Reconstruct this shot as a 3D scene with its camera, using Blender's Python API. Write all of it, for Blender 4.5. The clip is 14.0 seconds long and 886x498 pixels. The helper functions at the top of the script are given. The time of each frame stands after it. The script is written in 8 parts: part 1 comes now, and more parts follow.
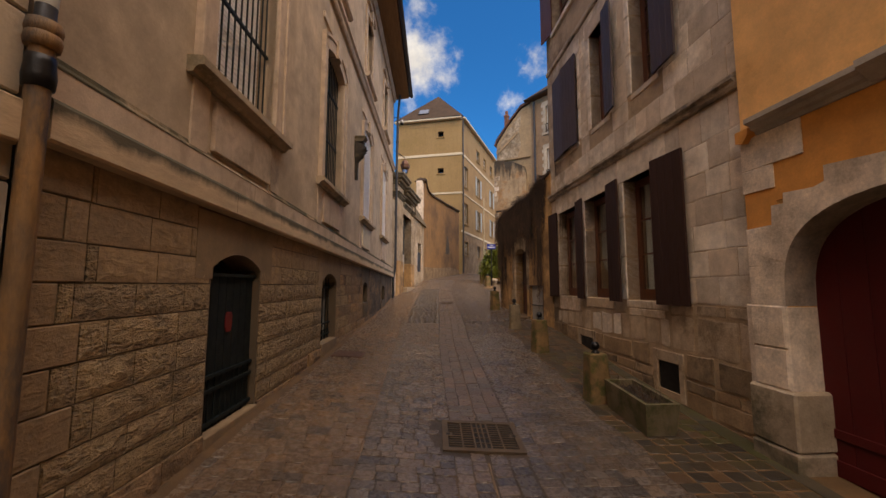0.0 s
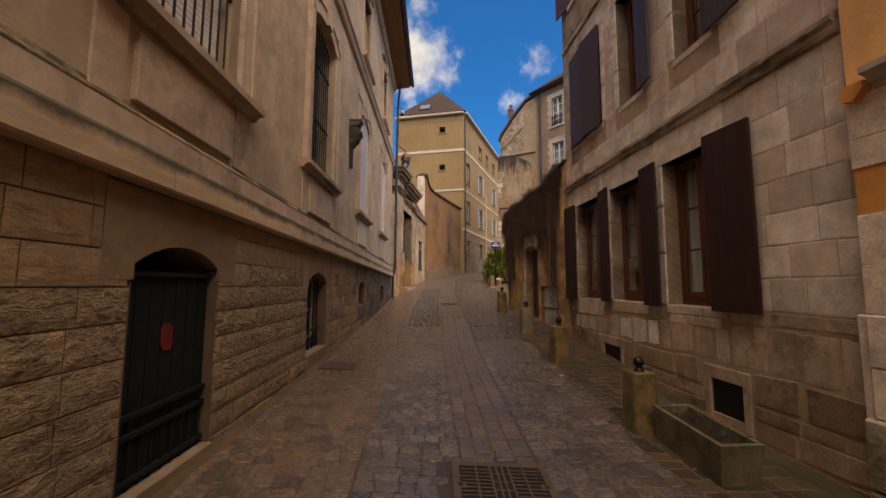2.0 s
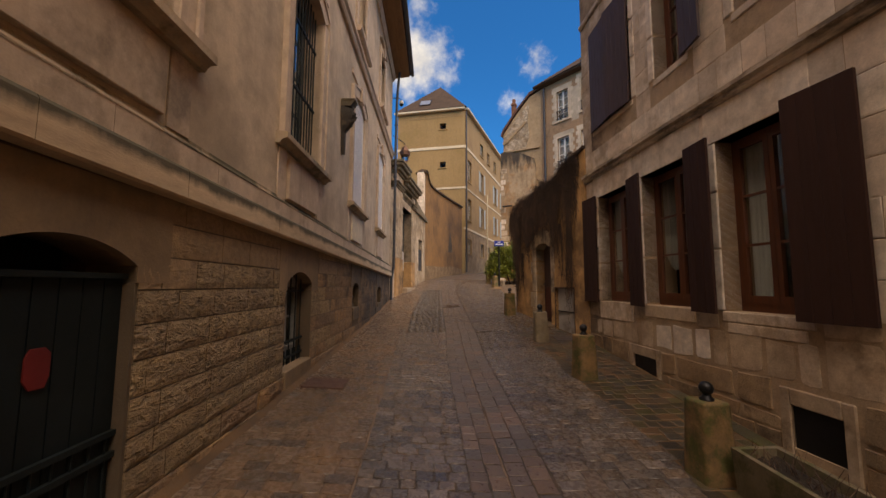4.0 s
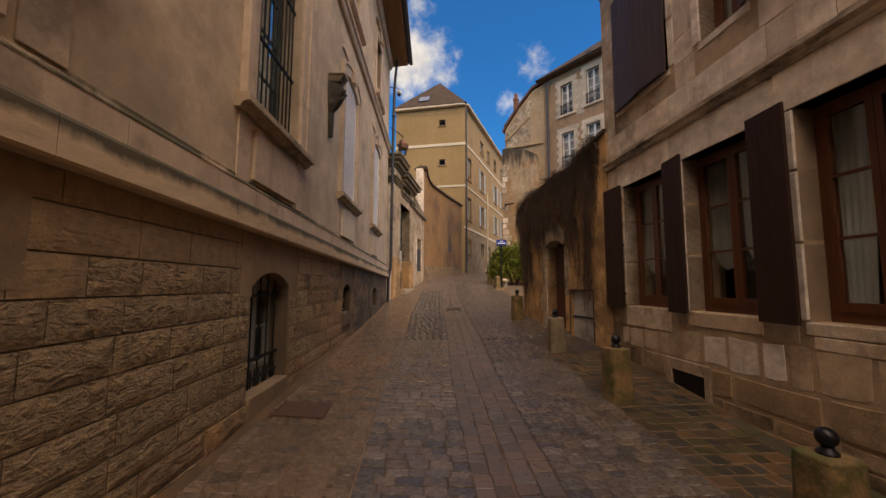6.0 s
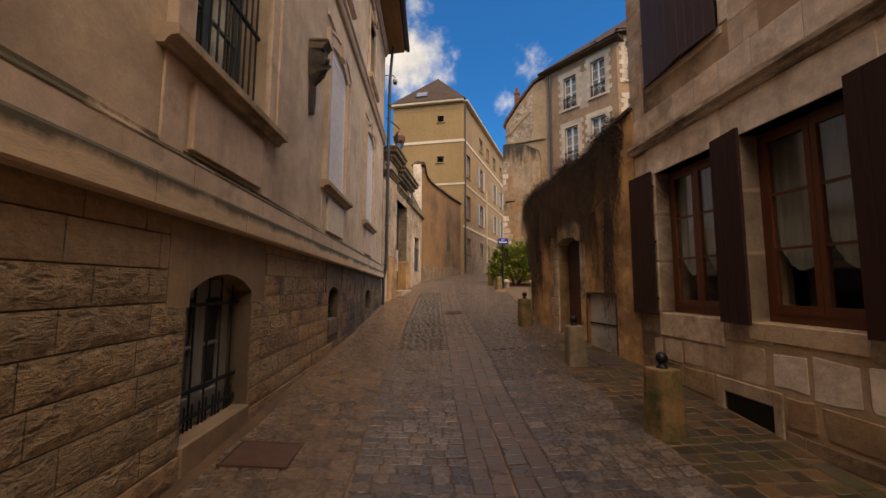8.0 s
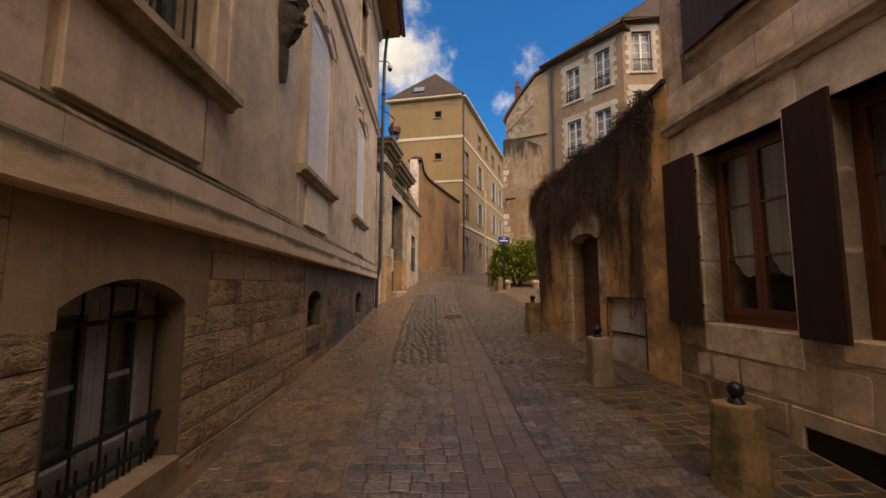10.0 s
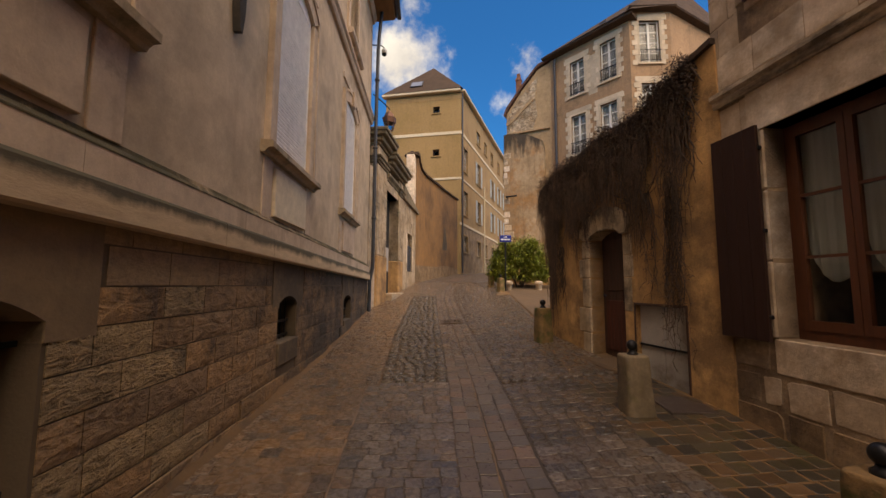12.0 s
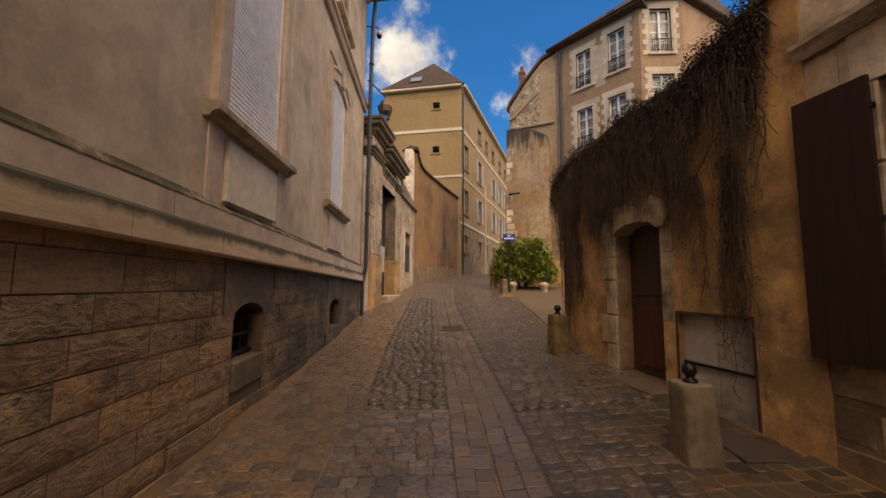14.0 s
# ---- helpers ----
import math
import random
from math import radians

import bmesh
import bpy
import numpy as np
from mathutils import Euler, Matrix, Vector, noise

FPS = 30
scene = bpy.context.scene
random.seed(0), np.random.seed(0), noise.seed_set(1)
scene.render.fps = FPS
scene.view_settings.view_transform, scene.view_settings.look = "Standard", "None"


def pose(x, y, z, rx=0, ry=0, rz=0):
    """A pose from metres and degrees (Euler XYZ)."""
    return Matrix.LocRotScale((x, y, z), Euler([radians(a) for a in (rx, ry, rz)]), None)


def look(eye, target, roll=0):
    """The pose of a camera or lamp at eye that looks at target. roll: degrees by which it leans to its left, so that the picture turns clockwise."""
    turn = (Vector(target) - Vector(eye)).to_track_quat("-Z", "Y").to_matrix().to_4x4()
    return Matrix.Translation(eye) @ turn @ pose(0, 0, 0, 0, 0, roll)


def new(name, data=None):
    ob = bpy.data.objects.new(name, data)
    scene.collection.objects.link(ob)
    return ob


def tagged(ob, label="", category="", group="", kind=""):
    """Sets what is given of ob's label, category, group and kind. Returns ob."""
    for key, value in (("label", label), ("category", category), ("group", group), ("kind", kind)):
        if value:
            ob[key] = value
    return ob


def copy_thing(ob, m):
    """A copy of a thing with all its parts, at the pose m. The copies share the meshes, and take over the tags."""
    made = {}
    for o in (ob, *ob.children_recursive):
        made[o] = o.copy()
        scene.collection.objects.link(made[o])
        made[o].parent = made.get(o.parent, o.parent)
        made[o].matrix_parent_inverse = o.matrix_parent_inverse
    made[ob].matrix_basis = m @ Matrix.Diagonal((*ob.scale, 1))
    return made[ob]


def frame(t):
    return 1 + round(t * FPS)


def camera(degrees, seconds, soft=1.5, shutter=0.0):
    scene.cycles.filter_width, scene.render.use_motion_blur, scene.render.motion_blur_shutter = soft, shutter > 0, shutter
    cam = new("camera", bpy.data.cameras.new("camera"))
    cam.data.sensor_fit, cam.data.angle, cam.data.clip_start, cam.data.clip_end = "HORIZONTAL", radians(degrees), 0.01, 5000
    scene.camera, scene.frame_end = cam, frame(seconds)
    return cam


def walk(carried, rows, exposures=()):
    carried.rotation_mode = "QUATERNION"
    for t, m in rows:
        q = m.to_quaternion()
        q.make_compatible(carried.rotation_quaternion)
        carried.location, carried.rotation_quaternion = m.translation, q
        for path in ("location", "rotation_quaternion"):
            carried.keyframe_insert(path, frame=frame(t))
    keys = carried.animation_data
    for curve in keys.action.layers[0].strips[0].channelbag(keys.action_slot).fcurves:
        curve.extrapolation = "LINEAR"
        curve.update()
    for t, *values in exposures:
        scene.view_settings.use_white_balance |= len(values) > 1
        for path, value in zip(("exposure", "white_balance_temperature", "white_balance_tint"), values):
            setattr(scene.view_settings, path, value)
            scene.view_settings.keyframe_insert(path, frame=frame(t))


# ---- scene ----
# ---------------------------------------------------------------- camera
EXPOSURE, KELVIN = 0.44, 7800
cam = camera(98.6, 14.0)
# seconds, eye x y z, yaw to the left, pitch up, roll
ROWS = [
    (0, 0.044, -0.049, 1.731, -3.43, 5.53, 0.06),
    (0.5, 0.037, 0.189, 1.741, -3.40, 5.47, 0.10),
    (1, 0.030, 0.427, 1.749, -3.37, 5.44, 0.13),
    (1.5, 0.023, 0.666, 1.756, -3.36, 5.42, 0.16),
    (2, 0.016, 0.904, 1.762, -3.35, 5.41, 0.19),
    (2.5, 0.009, 1.142, 1.768, -3.34, 5.41, 0.20),
    (3, 0.003, 1.381, 1.773, -3.35, 5.41, 0.22),
    (5.5, -0.016, 2.569, 1.806, -3.54, 5.47, 0.24),
    (6, -0.016, 2.806, 1.815, -3.61, 5.48, 0.24),
    (6.5, -0.015, 3.042, 1.825, -3.69, 5.49, 0.24),
    (7, -0.012, 3.278, 1.836, -3.77, 5.49, 0.23),
    (7.5, -0.008, 3.514, 1.848, -3.86, 5.49, 0.23),
    (8, -0.002, 3.750, 1.861, -3.95, 5.49, 0.22),
    (10.5, 0.051, 4.927, 1.934, -4.44, 5.42, 0.22),
    (11, 0.067, 5.163, 1.949, -4.52, 5.41, 0.23),
    (11.5, 0.084, 5.399, 1.963, -4.59, 5.40, 0.24),
    (12, 0.102, 5.636, 1.977, -4.65, 5.40, 0.26),
    (12.5, 0.122, 5.873, 1.989, -4.68, 5.40, 0.28),
    (13, 0.144, 6.111, 2.000, -4.70, 5.41, 0.30),
    (13.5, 0.166, 6.349, 2.009, -4.69, 5.44, 0.33),
    (14, 0.190, 6.589, 2.015, -4.65, 5.48, 0.36),
]


def eye_pose(x, y, z, yaw, pitch, roll):
    a, b = radians(yaw), radians(pitch)
    way = Vector((-math.sin(a) * math.cos(b), math.cos(a) * math.cos(b), math.sin(b)))
    return look((x, y, z), Vector((x, y, z)) + way, roll)


walk(cam, [(t, eye_pose(*row)) for t, *row in ROWS], [(0.0, EXPOSURE, KELVIN - 200, 10), (7.0, EXPOSURE, KELVIN, 10), (14.0, EXPOSURE + 0.03, KELVIN + 350, 10)])

# ---------------------------------------------------------------- sky and sun
SUN_EL, SUN_AZ = radians(58), radians(154)     # azimuth clockwise from +y


def make_world():
    w = bpy.data.worlds.new("sky")
    scene.world = w
    w.use_nodes = True
    nt = w.node_tree
    nt.nodes.clear()
    N, K = nt.nodes.new, nt.links.new
    out, bg = N("ShaderNodeOutputWorld"), N("ShaderNodeBackground")
    sky = N("ShaderNodeTexSky")
    sky.sky_type, sky.sun_disc = "NISHITA", False
    sky.sun_elevation, sky.sun_rotation = SUN_EL, SUN_AZ
    sky.air_density, sky.dust_density, sky.ozone_density = 1.0, 0.3, 3.0
    tint = N("ShaderNodeMix")
    tint.data_type, tint.blend_type = "RGBA", "MULTIPLY"
    tint.inputs[0].default_value = 1.0
    tint.inputs[7].default_value = (0.13, 0.78, 1.38, 1)
    K(sky.outputs[0], tint.inputs[6])
    co = N("ShaderNodeTexCoord")
    puff = N("ShaderNodeTexNoise")
    puff.inputs["Scale"].default_value, puff.inputs["Detail"].default_value = 11.0, 9.0
    puff.inputs["Roughness"].default_value = 0.6
    K(co.outputs["Generated"], puff.inputs["Vector"])
    total = None
    # banks of cumulus: direction, half width, strength
    for d, r, s in CLOUDS:
        v = Vector(d).normalized()
        dist = N("ShaderNodeVectorMath")
        dist.operation = "DISTANCE"
        K(co.outputs["Generated"], dist.inputs[0])
        dist.inputs[1].default_value = v
        fall = N("ShaderNodeMapRange")
        fall.inputs[1].default_value, fall.inputs[2].default_value = 0.0, r
        fall.inputs[3].default_value, fall.inputs[4].default_value = s, 0.0
        K(dist.outputs["Value"], fall.inputs[0])
        if total is None:
            total = fall.outputs[0]
        else:
            add = N("ShaderNodeMath")
            add.operation = "MAXIMUM"
            K(total, add.inputs[0]), K(fall.outputs[0], add.inputs[1])
            total = add.outputs[0]
    both = N("ShaderNodeMath")
    both.operation = "ADD"
    K(total, both.inputs[0]), K(puff.outputs[0], both.inputs[1])
    mask = N("ShaderNodeMapRange")
    mask.interpolation_type = "SMOOTHSTEP"
    mask.inputs[1].default_value, mask.inputs[2].default_value = 0.70, 1.06
    K(both.outputs[0], mask.inputs[0])
    mix = N("ShaderNodeMix")
    mix.data_type = "RGBA"
    K(mask.outputs[0], mix.inputs[0]), K(tint.outputs[2], mix.inputs[6])
    # grey hollows and bright tops
    body = N("ShaderNodeTexNoise")
    body.inputs["Scale"].default_value, body.inputs["Detail"].default_value = 6.5, 5.0
    K(co.outputs["Generated"], body.inputs["Vector"])
    tone = N("ShaderNodeMapRange")
    tone.inputs[1].default_value, tone.inputs[2].default_value = 0.38, 0.62
    K(body.outputs[0], tone.inputs[0])
    white = N("ShaderNodeMix")
    white.data_type = "RGBA"
    white.inputs[6].default_value, white.inputs[7].default_value = (5.6, 5.6, 5.8, 1), (8.7, 8.6, 8.4, 1)
    K(tone.outputs[0], white.inputs[0])
    K(white.outputs[2], mix.inputs[7])
    K(mix.outputs[2], bg.inputs[0])
    bg.inputs[1].default_value = 0.10
    K(bg.outputs[0], out.inputs[0])


CLOUDS = [((-0.03, 1.0, 0.61), 0.18, 0.58), ((0.24, 1.0, 0.50), 0.075, 0.40), ((0.32, 1.0, 0.645), 0.10, 0.34),
          ((-0.8, -0.6, 0.5), 0.7, 0.5), ((0.9, -0.5, 0.45), 0.6, 0.45), ((0.2, -1.0, 0.5), 0.8, 0.5), ((-1.0, 0.5, 0.8), 0.5, 0.5)]
make_world()
sun = new("sun", bpy.data.lights.new("sun", "SUN"))
sun.data.energy, sun.data.angle, sun.data.color = 4.5, radians(85), (1.0, 0.80, 0.64)
to_sun = Vector((math.sin(SUN_AZ) * math.cos(SUN_EL), math.cos(SUN_AZ) * math.cos(SUN_EL), math.sin(SUN_EL)))
sun.matrix_world = look(to_sun * 60, (0, 0, 0))

# ---------------------------------------------------------------- materials


def material(name, c1, c2, scale=1.2, fine=45.0, rough=0.85, bump=0.3, rnd="", amount=0.25, metal=0.0, stain=None, stain_scale=0.8,
             stain_lo=0.55, stain_hi=0.68, stretch=(1, 1, 1), rough_var=0.12, bump_size=0.01, mid=8.0, spec=0.5, pick=None,
             streak=None, contrast=1.0, ridge=0.0, graded_tone=None, pick2=None, crest_light=0.06):
    """Two scales of colour variation, fine relief, an optional second stain colour and a random tone for each piece."""
    m = bpy.data.materials.new(name)
    m.use_nodes = True
    nt = m.node_tree
    N, K = nt.nodes.new, nt.links.new
    bsdf = nt.nodes["Principled BSDF"]
    geo = N("ShaderNodeNewGeometry")
    mp = N("ShaderNodeMapping")
    mp.inputs["Scale"].default_value = stretch
    K(geo.outputs["Position"], mp.inputs["Vector"])

    def noise_at(s, detail=5.0, r=0.6):
        n = N("ShaderNodeTexNoise")
        n.inputs["Scale"].default_value, n.inputs["Detail"].default_value, n.inputs["Roughness"].default_value = s, detail, r
        K(mp.outputs[0], n.inputs["Vector"])
        return n.outputs[0]

    def ranged(sock, a, b, c, d):
        r = N("ShaderNodeMapRange")
        for i, v in enumerate((a, b, c, d)):
            r.inputs[i + 1].default_value = v
        K(sock, r.inputs[0])
        return r.outputs[0]

    def mixed(fac, a, b, kind="MIX"):
        x = N("ShaderNodeMix")
        x.data_type, x.blend_type = "RGBA", kind
        for s, v in ((0, fac), (6, a), (7, b)):
            if isinstance(v, bpy.types.NodeSocket):
                K(v, x.inputs[s])
            elif s == 0:
                x.inputs[0].default_value = v
            else:
                x.inputs[s].default_value = (*v, 1)
        return x.outputs[2]

    big, midn, small = noise_at(scale), noise_at(mid, 6.0, 0.65), noise_at(fine, 4.0)
    col = mixed(ranged(big, 0.35, 0.65, 0, 1), c1, c2)
    if stain:
        col = mixed(ranged(noise_at(stain_scale, 7.0, 0.7), stain_lo, stain_hi, 0, 0.85), col, stain)
    if streak:
        mp2 = N("ShaderNodeMapping")
        mp2.inputs["Scale"].default_value = (2.6, 2.6, 0.28)
        K(geo.outputs["Position"], mp2.inputs["Vector"])
        ns = N("ShaderNodeTexNoise")
        ns.inputs["Scale"].default_value, ns.inputs["Detail"].default_value, ns.inputs["Roughness"].default_value = 1.6, 6.0, 0.65
        K(mp2.outputs[0], ns.inputs["Vector"])
        col = mixed(ranged(ns.outputs[0], 0.52, 0.72, 0, 0.6), col, streak)
    if rnd:
        if rnd == "object":
            src = N("ShaderNodeObjectInfo").outputs["Random"]
        else:
            src = geo.outputs["Random Per Island"]
        if pick:
            wh = N("ShaderNodeTexWhiteNoise")
            wh.noise_dimensions = "1D"
            K(src, wh.inputs["W"])
            col = mixed(ranged(wh.outputs["Value"], 0.35, 0.75, 0, 0.9), col, pick)
            if pick2:
                shift = N("ShaderNodeMath")
                shift.operation = "ADD"
                shift.inputs[1].default_value = 7.31
                K(src, shift.inputs[0])
                wh2 = N("ShaderNodeTexWhiteNoise")
                wh2.noise_dimensions = "1D"
                K(shift.outputs[0], wh2.inputs["W"])
                col = mixed(ranged(wh2.outputs["Value"], 0.70, 0.86, 0, 0.85), col, pick2)
    # blotchy tone graded along one axis: stains, and the shade painted into the plaster
    if graded_tone:
        axis, z0, z1, dark = graded_tone
        sep = N("ShaderNodeSeparateXYZ")
        K(geo.outputs["Position"], sep.inputs[0])
        if axis == 3:
            # follows the slope of the band along the house
            co = N("ShaderNodeTexCoord")
            dot = N("ShaderNodeVectorMath")
            dot.operation = "DOT_PRODUCT"
            dot.inputs[1].default_value = (0.0187, 0, 1)
            K(co.outputs["Object"], dot.inputs[0])
            level = dot.outputs["Value"]
        else:
            level = sep.outputs[axis]
        md = N("ShaderNodeMapping")
        md.inputs["Scale"].default_value = ((0.9, 0.9, 1.1), (0.9, 0.9, 1.1), (2.2, 2.2, 0.35), (1.0, 1.0, 0.5))[axis]
        K(geo.outputs["Position"], md.inputs["Vector"])
        nd = N("ShaderNodeTexNoise")
        nd.inputs["Scale"].default_value, nd.inputs["Detail"].default_value, nd.inputs["Roughness"].default_value = 1.5, 6.0, 0.7
        K(md.outputs[0], nd.inputs["Vector"])
        low = N("ShaderNodeMath")
        low.operation = "ADD"
        K(ranged(level, z0, z1, (-0.28, -0.28, -0.28, -0.26)[axis], (0.22, 0.22, 0.40, 0.34)[axis]), low.inputs[0]), K(nd.outputs[0], low.inputs[1])
        col = mixed(ranged(low.outputs[0], 0.48, 0.72, 0, 0.92), col, dark)
    tone = N("ShaderNodeMath")
    tone.operation = "MULTIPLY"
    K(ranged(midn, 0.25, 0.75, 1 - 0.20 * contrast, 1 + 0.17 * contrast), tone.inputs[0]), K(ranged(small, 0.2, 0.8, 1 - 0.08 * contrast, 1 + 0.07 * contrast), tone.inputs[1])
    last = tone.outputs[0]
    if rnd:
        t2 = N("ShaderNodeMath")
        t2.operation = "MULTIPLY"
        K(last, t2.inputs[0]), K(ranged(src, 0, 1, 1 - amount, 1 + amount), t2.inputs[1])
        last = t2.outputs[0]
    if ridge:
        mr = N("ShaderNodeMapping")
        mr.inputs["Scale"].default_value = (1, 0.62, 1.75)
        K(geo.outputs["Position"], mr.inputs["Vector"])
        nr = N("ShaderNodeTexNoise")
        nr.inputs["Scale"].default_value, nr.inputs["Detail"].default_value, nr.inputs["Distortion"].default_value = ridge, 4.0, 0.8
        K(mr.outputs[0], nr.inputs["Vector"])
        ab = N("ShaderNodeMath")
        ab.operation = "PINGPONG"
        ab.inputs[1].default_value = 0.5
        K(nr.outputs[0], ab.inputs[0])
        crest = ranged(ab.outputs[0], 0.28, 0.5, 0.0, 0.7)
        # highlights on crests and shade in hollows painted into the colour
        t3 = N("ShaderNodeMath")
        t3.operation = "MULTIPLY"
        K(last, t3.inputs[0]), K(ranged(ab.outputs[0], 0.30, 0.5, 1 - crest_light, 1 + crest_light), t3.inputs[1])
        last = t3.outputs[0]
    grey = N("ShaderNodeCombineXYZ")
    for i in range(3):
        K(last, grey.inputs[i])
    col = mixed(1.0, col, grey.outputs[0], "MULTIPLY")
    K(col, bsdf.inputs["Base Color"])
    K(ranged(midn, 0.3, 0.7, rough - rough_var, rough + rough_var), bsdf.inputs["Roughness"])
    bsdf.inputs["Metallic"].default_value = metal
    bsdf.inputs["Specular IOR Level"].default_value = spec
    if bump:
        add = N("ShaderNodeMath")
        add.operation = "ADD"
        K(small, add.inputs[0])
        if ridge:
            # hewn ridges: winding crests
            both = N("ShaderNodeMath")
            both.operation = "ADD"
            K(crest, both.inputs[0]), K(ranged(midn, 0.2, 0.8, 0, 1.3), both.inputs[1])
            K(both.outputs[0], add.inputs[1])
        else:
            K(ranged(midn, 0, 1, 0, 2.0), add.inputs[1])
        b = N("ShaderNodeBump")
        b.inputs["Strength"].default_value, b.inputs["Distance"].default_value = bump, bump_size
        K(add.outputs[0], b.inputs["Height"]), K(b.outputs[0], bsdf.inputs["Normal"])
    return m


def glass_material(name, tint, rough=0.03):
    m = bpy.data.materials.new(name)
    m.use_nodes = True
    b = m.node_tree.nodes["Principled BSDF"]
    b.inputs["Base Color"].default_value = (*tint, 1)
    b.inputs["Roughness"].default_value = rough
    b.inputs["Transmission Weight"].default_value = 1.0
    b.inputs["IOR"].default_value = 1.45
    return m


# grime near the pipe, plus the lower street's shade put into the colour
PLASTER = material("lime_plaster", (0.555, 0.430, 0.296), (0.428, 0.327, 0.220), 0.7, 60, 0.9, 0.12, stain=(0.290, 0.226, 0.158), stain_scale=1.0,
                   stain_lo=0.48, stain_hi=0.72, streak=(0.370, 0.277, 0.181), mid=3, contrast=1.35, graded_tone=(1, 11.0, 1.0, (0.345, 0.266, 0.180)))
TRIM = material("dressed_stone_trim", (0.555, 0.428, 0.312), (0.445, 0.338, 0.238), 1.5, 70, 0.85, 0.12, stain=(0.231, 0.177, 0.124), stain_scale=1.4,
                streak=(0.301, 0.224, 0.149))
SILL_STONE = material("mossy_sill_stone", (0.430, 0.325, 0.215), (0.320, 0.238, 0.150), 1.6, 70, 0.88, 0.3, stain=(0.110, 0.095, 0.048), stain_scale=2.4, stain_lo=0.50, stain_hi=0.66)
BAND = material("weathered_stone_band", (0.600, 0.448, 0.285), (0.455, 0.334, 0.208), 1.1, 60, 0.88, 0.2, "island", 0.07, stain=(0.210, 0.168, 0.105), stain_scale=1.4,
                stretch=(1, 0.5, 1.8), stain_lo=0.56, stain_hi=0.72, graded_tone=(3, 2.49, 2.64, (0.063, 0.059, 0.036)))
MOSS = material("black_green_moss", (0.050, 0.045, 0.020), (0.10, 0.078, 0.04), 2.5, 60, 0.95, 0.5, stain=(0.38, 0.275, 0.17), stain_scale=1.5, stain_lo=0.53,
                stain_hi=0.63)
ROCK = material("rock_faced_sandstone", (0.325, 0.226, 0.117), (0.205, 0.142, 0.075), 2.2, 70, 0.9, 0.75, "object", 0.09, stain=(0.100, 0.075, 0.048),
                stain_scale=0.9, stain_lo=0.54, stain_hi=0.68, bump_size=0.026, mid=18, contrast=1.7, pick=(0.240, 0.168, 0.093), ridge=13.0, crest_light=0.36, graded_tone=(1, 7.4, 11.4, (0.046, 0.036, 0.027)))
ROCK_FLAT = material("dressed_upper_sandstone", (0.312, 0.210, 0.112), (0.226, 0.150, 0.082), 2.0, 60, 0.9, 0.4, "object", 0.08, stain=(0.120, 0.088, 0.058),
                     stain_scale=0.9, stain_lo=0.53, stain_hi=0.69, bump_size=0.012, mid=14, contrast=1.6, pick=(0.262, 0.180, 0.104), ridge=9.0, crest_light=0.10, graded_tone=(1, 7.5, 10.8, (0.048, 0.038, 0.028)))
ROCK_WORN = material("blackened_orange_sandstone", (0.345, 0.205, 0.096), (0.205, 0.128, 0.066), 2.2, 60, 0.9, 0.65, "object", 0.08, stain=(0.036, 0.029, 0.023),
                     stain_scale=1.3, stain_lo=0.50, stain_hi=0.62, bump_size=0.022, mid=14, contrast=1.8, pick=(0.205, 0.132, 0.074), streak=(0.360, 0.190, 0.070), ridge=8.0, crest_light=0.22, graded_tone=(1, 7.4, 12.6, (0.040, 0.032, 0.025)))
BLACK_STONE = material("blackened_carved_stone", (0.055, 0.045, 0.035), (0.03, 0.026, 0.021), 9, 60, 0.92, 0.6, bump_size=0.015, stain=(0.12, 0.092, 0.06), stain_scale=5)
AGED_DARK = material("blackened_cornice_stone", (0.238, 0.189, 0.119), (0.119, 0.098, 0.064), 2.0, 40, 0.92, 0.6, stain=(0.364, 0.238, 0.112), stain_scale=1.8, stain_lo=0.55, stain_hi=0.7, contrast=1.5, bump_size=0.02)
AGED = material("aged_gateway_stone", (0.561, 0.439, 0.305), (0.366, 0.262, 0.152), 1.3, 40, 0.9, 0.6, stain=(0.091, 0.073, 0.051), stain_scale=1.5, stain_lo=0.50, stain_hi=0.66,
                streak=(0.134, 0.100, 0.063), contrast=1.5, bump_size=0.02)
ROCK_BED = material("sandstone_mortar", (0.132, 0.094, 0.055), (0.094, 0.066, 0.040), 2, 60, 0.95, 0.3, stain=(0.055, 0.044, 0.031), stain_scale=0.75)
SMOOTH = material("smooth_cellar_stone", (0.285, 0.194, 0.108), (0.200, 0.138, 0.078), 1.5, 60, 0.9, 0.25, "object", 0.15, stain=(0.101, 0.074, 0.048), stain_scale=0.8,
                  streak=(0.150, 0.106, 0.064), graded_tone=(1, 8.2, 11.0, (0.060, 0.046, 0.032)))
# the limestones below grow darker and browner up the street, in blotches
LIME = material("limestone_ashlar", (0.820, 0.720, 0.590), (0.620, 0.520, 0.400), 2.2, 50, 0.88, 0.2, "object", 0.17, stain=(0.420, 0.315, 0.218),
                stain_scale=1.3, stain_lo=0.50, stain_hi=0.67, bump_size=0.016, streak=(0.430, 0.330, 0.228), pick=(0.590, 0.470, 0.350), mid=5, contrast=1.4, graded_tone=(1, 5.0, 9.6, (0.385, 0.284, 0.185)))
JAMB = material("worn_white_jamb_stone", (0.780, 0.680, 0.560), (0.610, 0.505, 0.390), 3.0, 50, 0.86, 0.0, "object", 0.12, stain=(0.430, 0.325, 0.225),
                stain_scale=3.0, stain_lo=0.54, stain_hi=0.70, mid=9, contrast=1.6, graded_tone=(1, 5.6, 9.4, (0.330, 0.240, 0.155)))
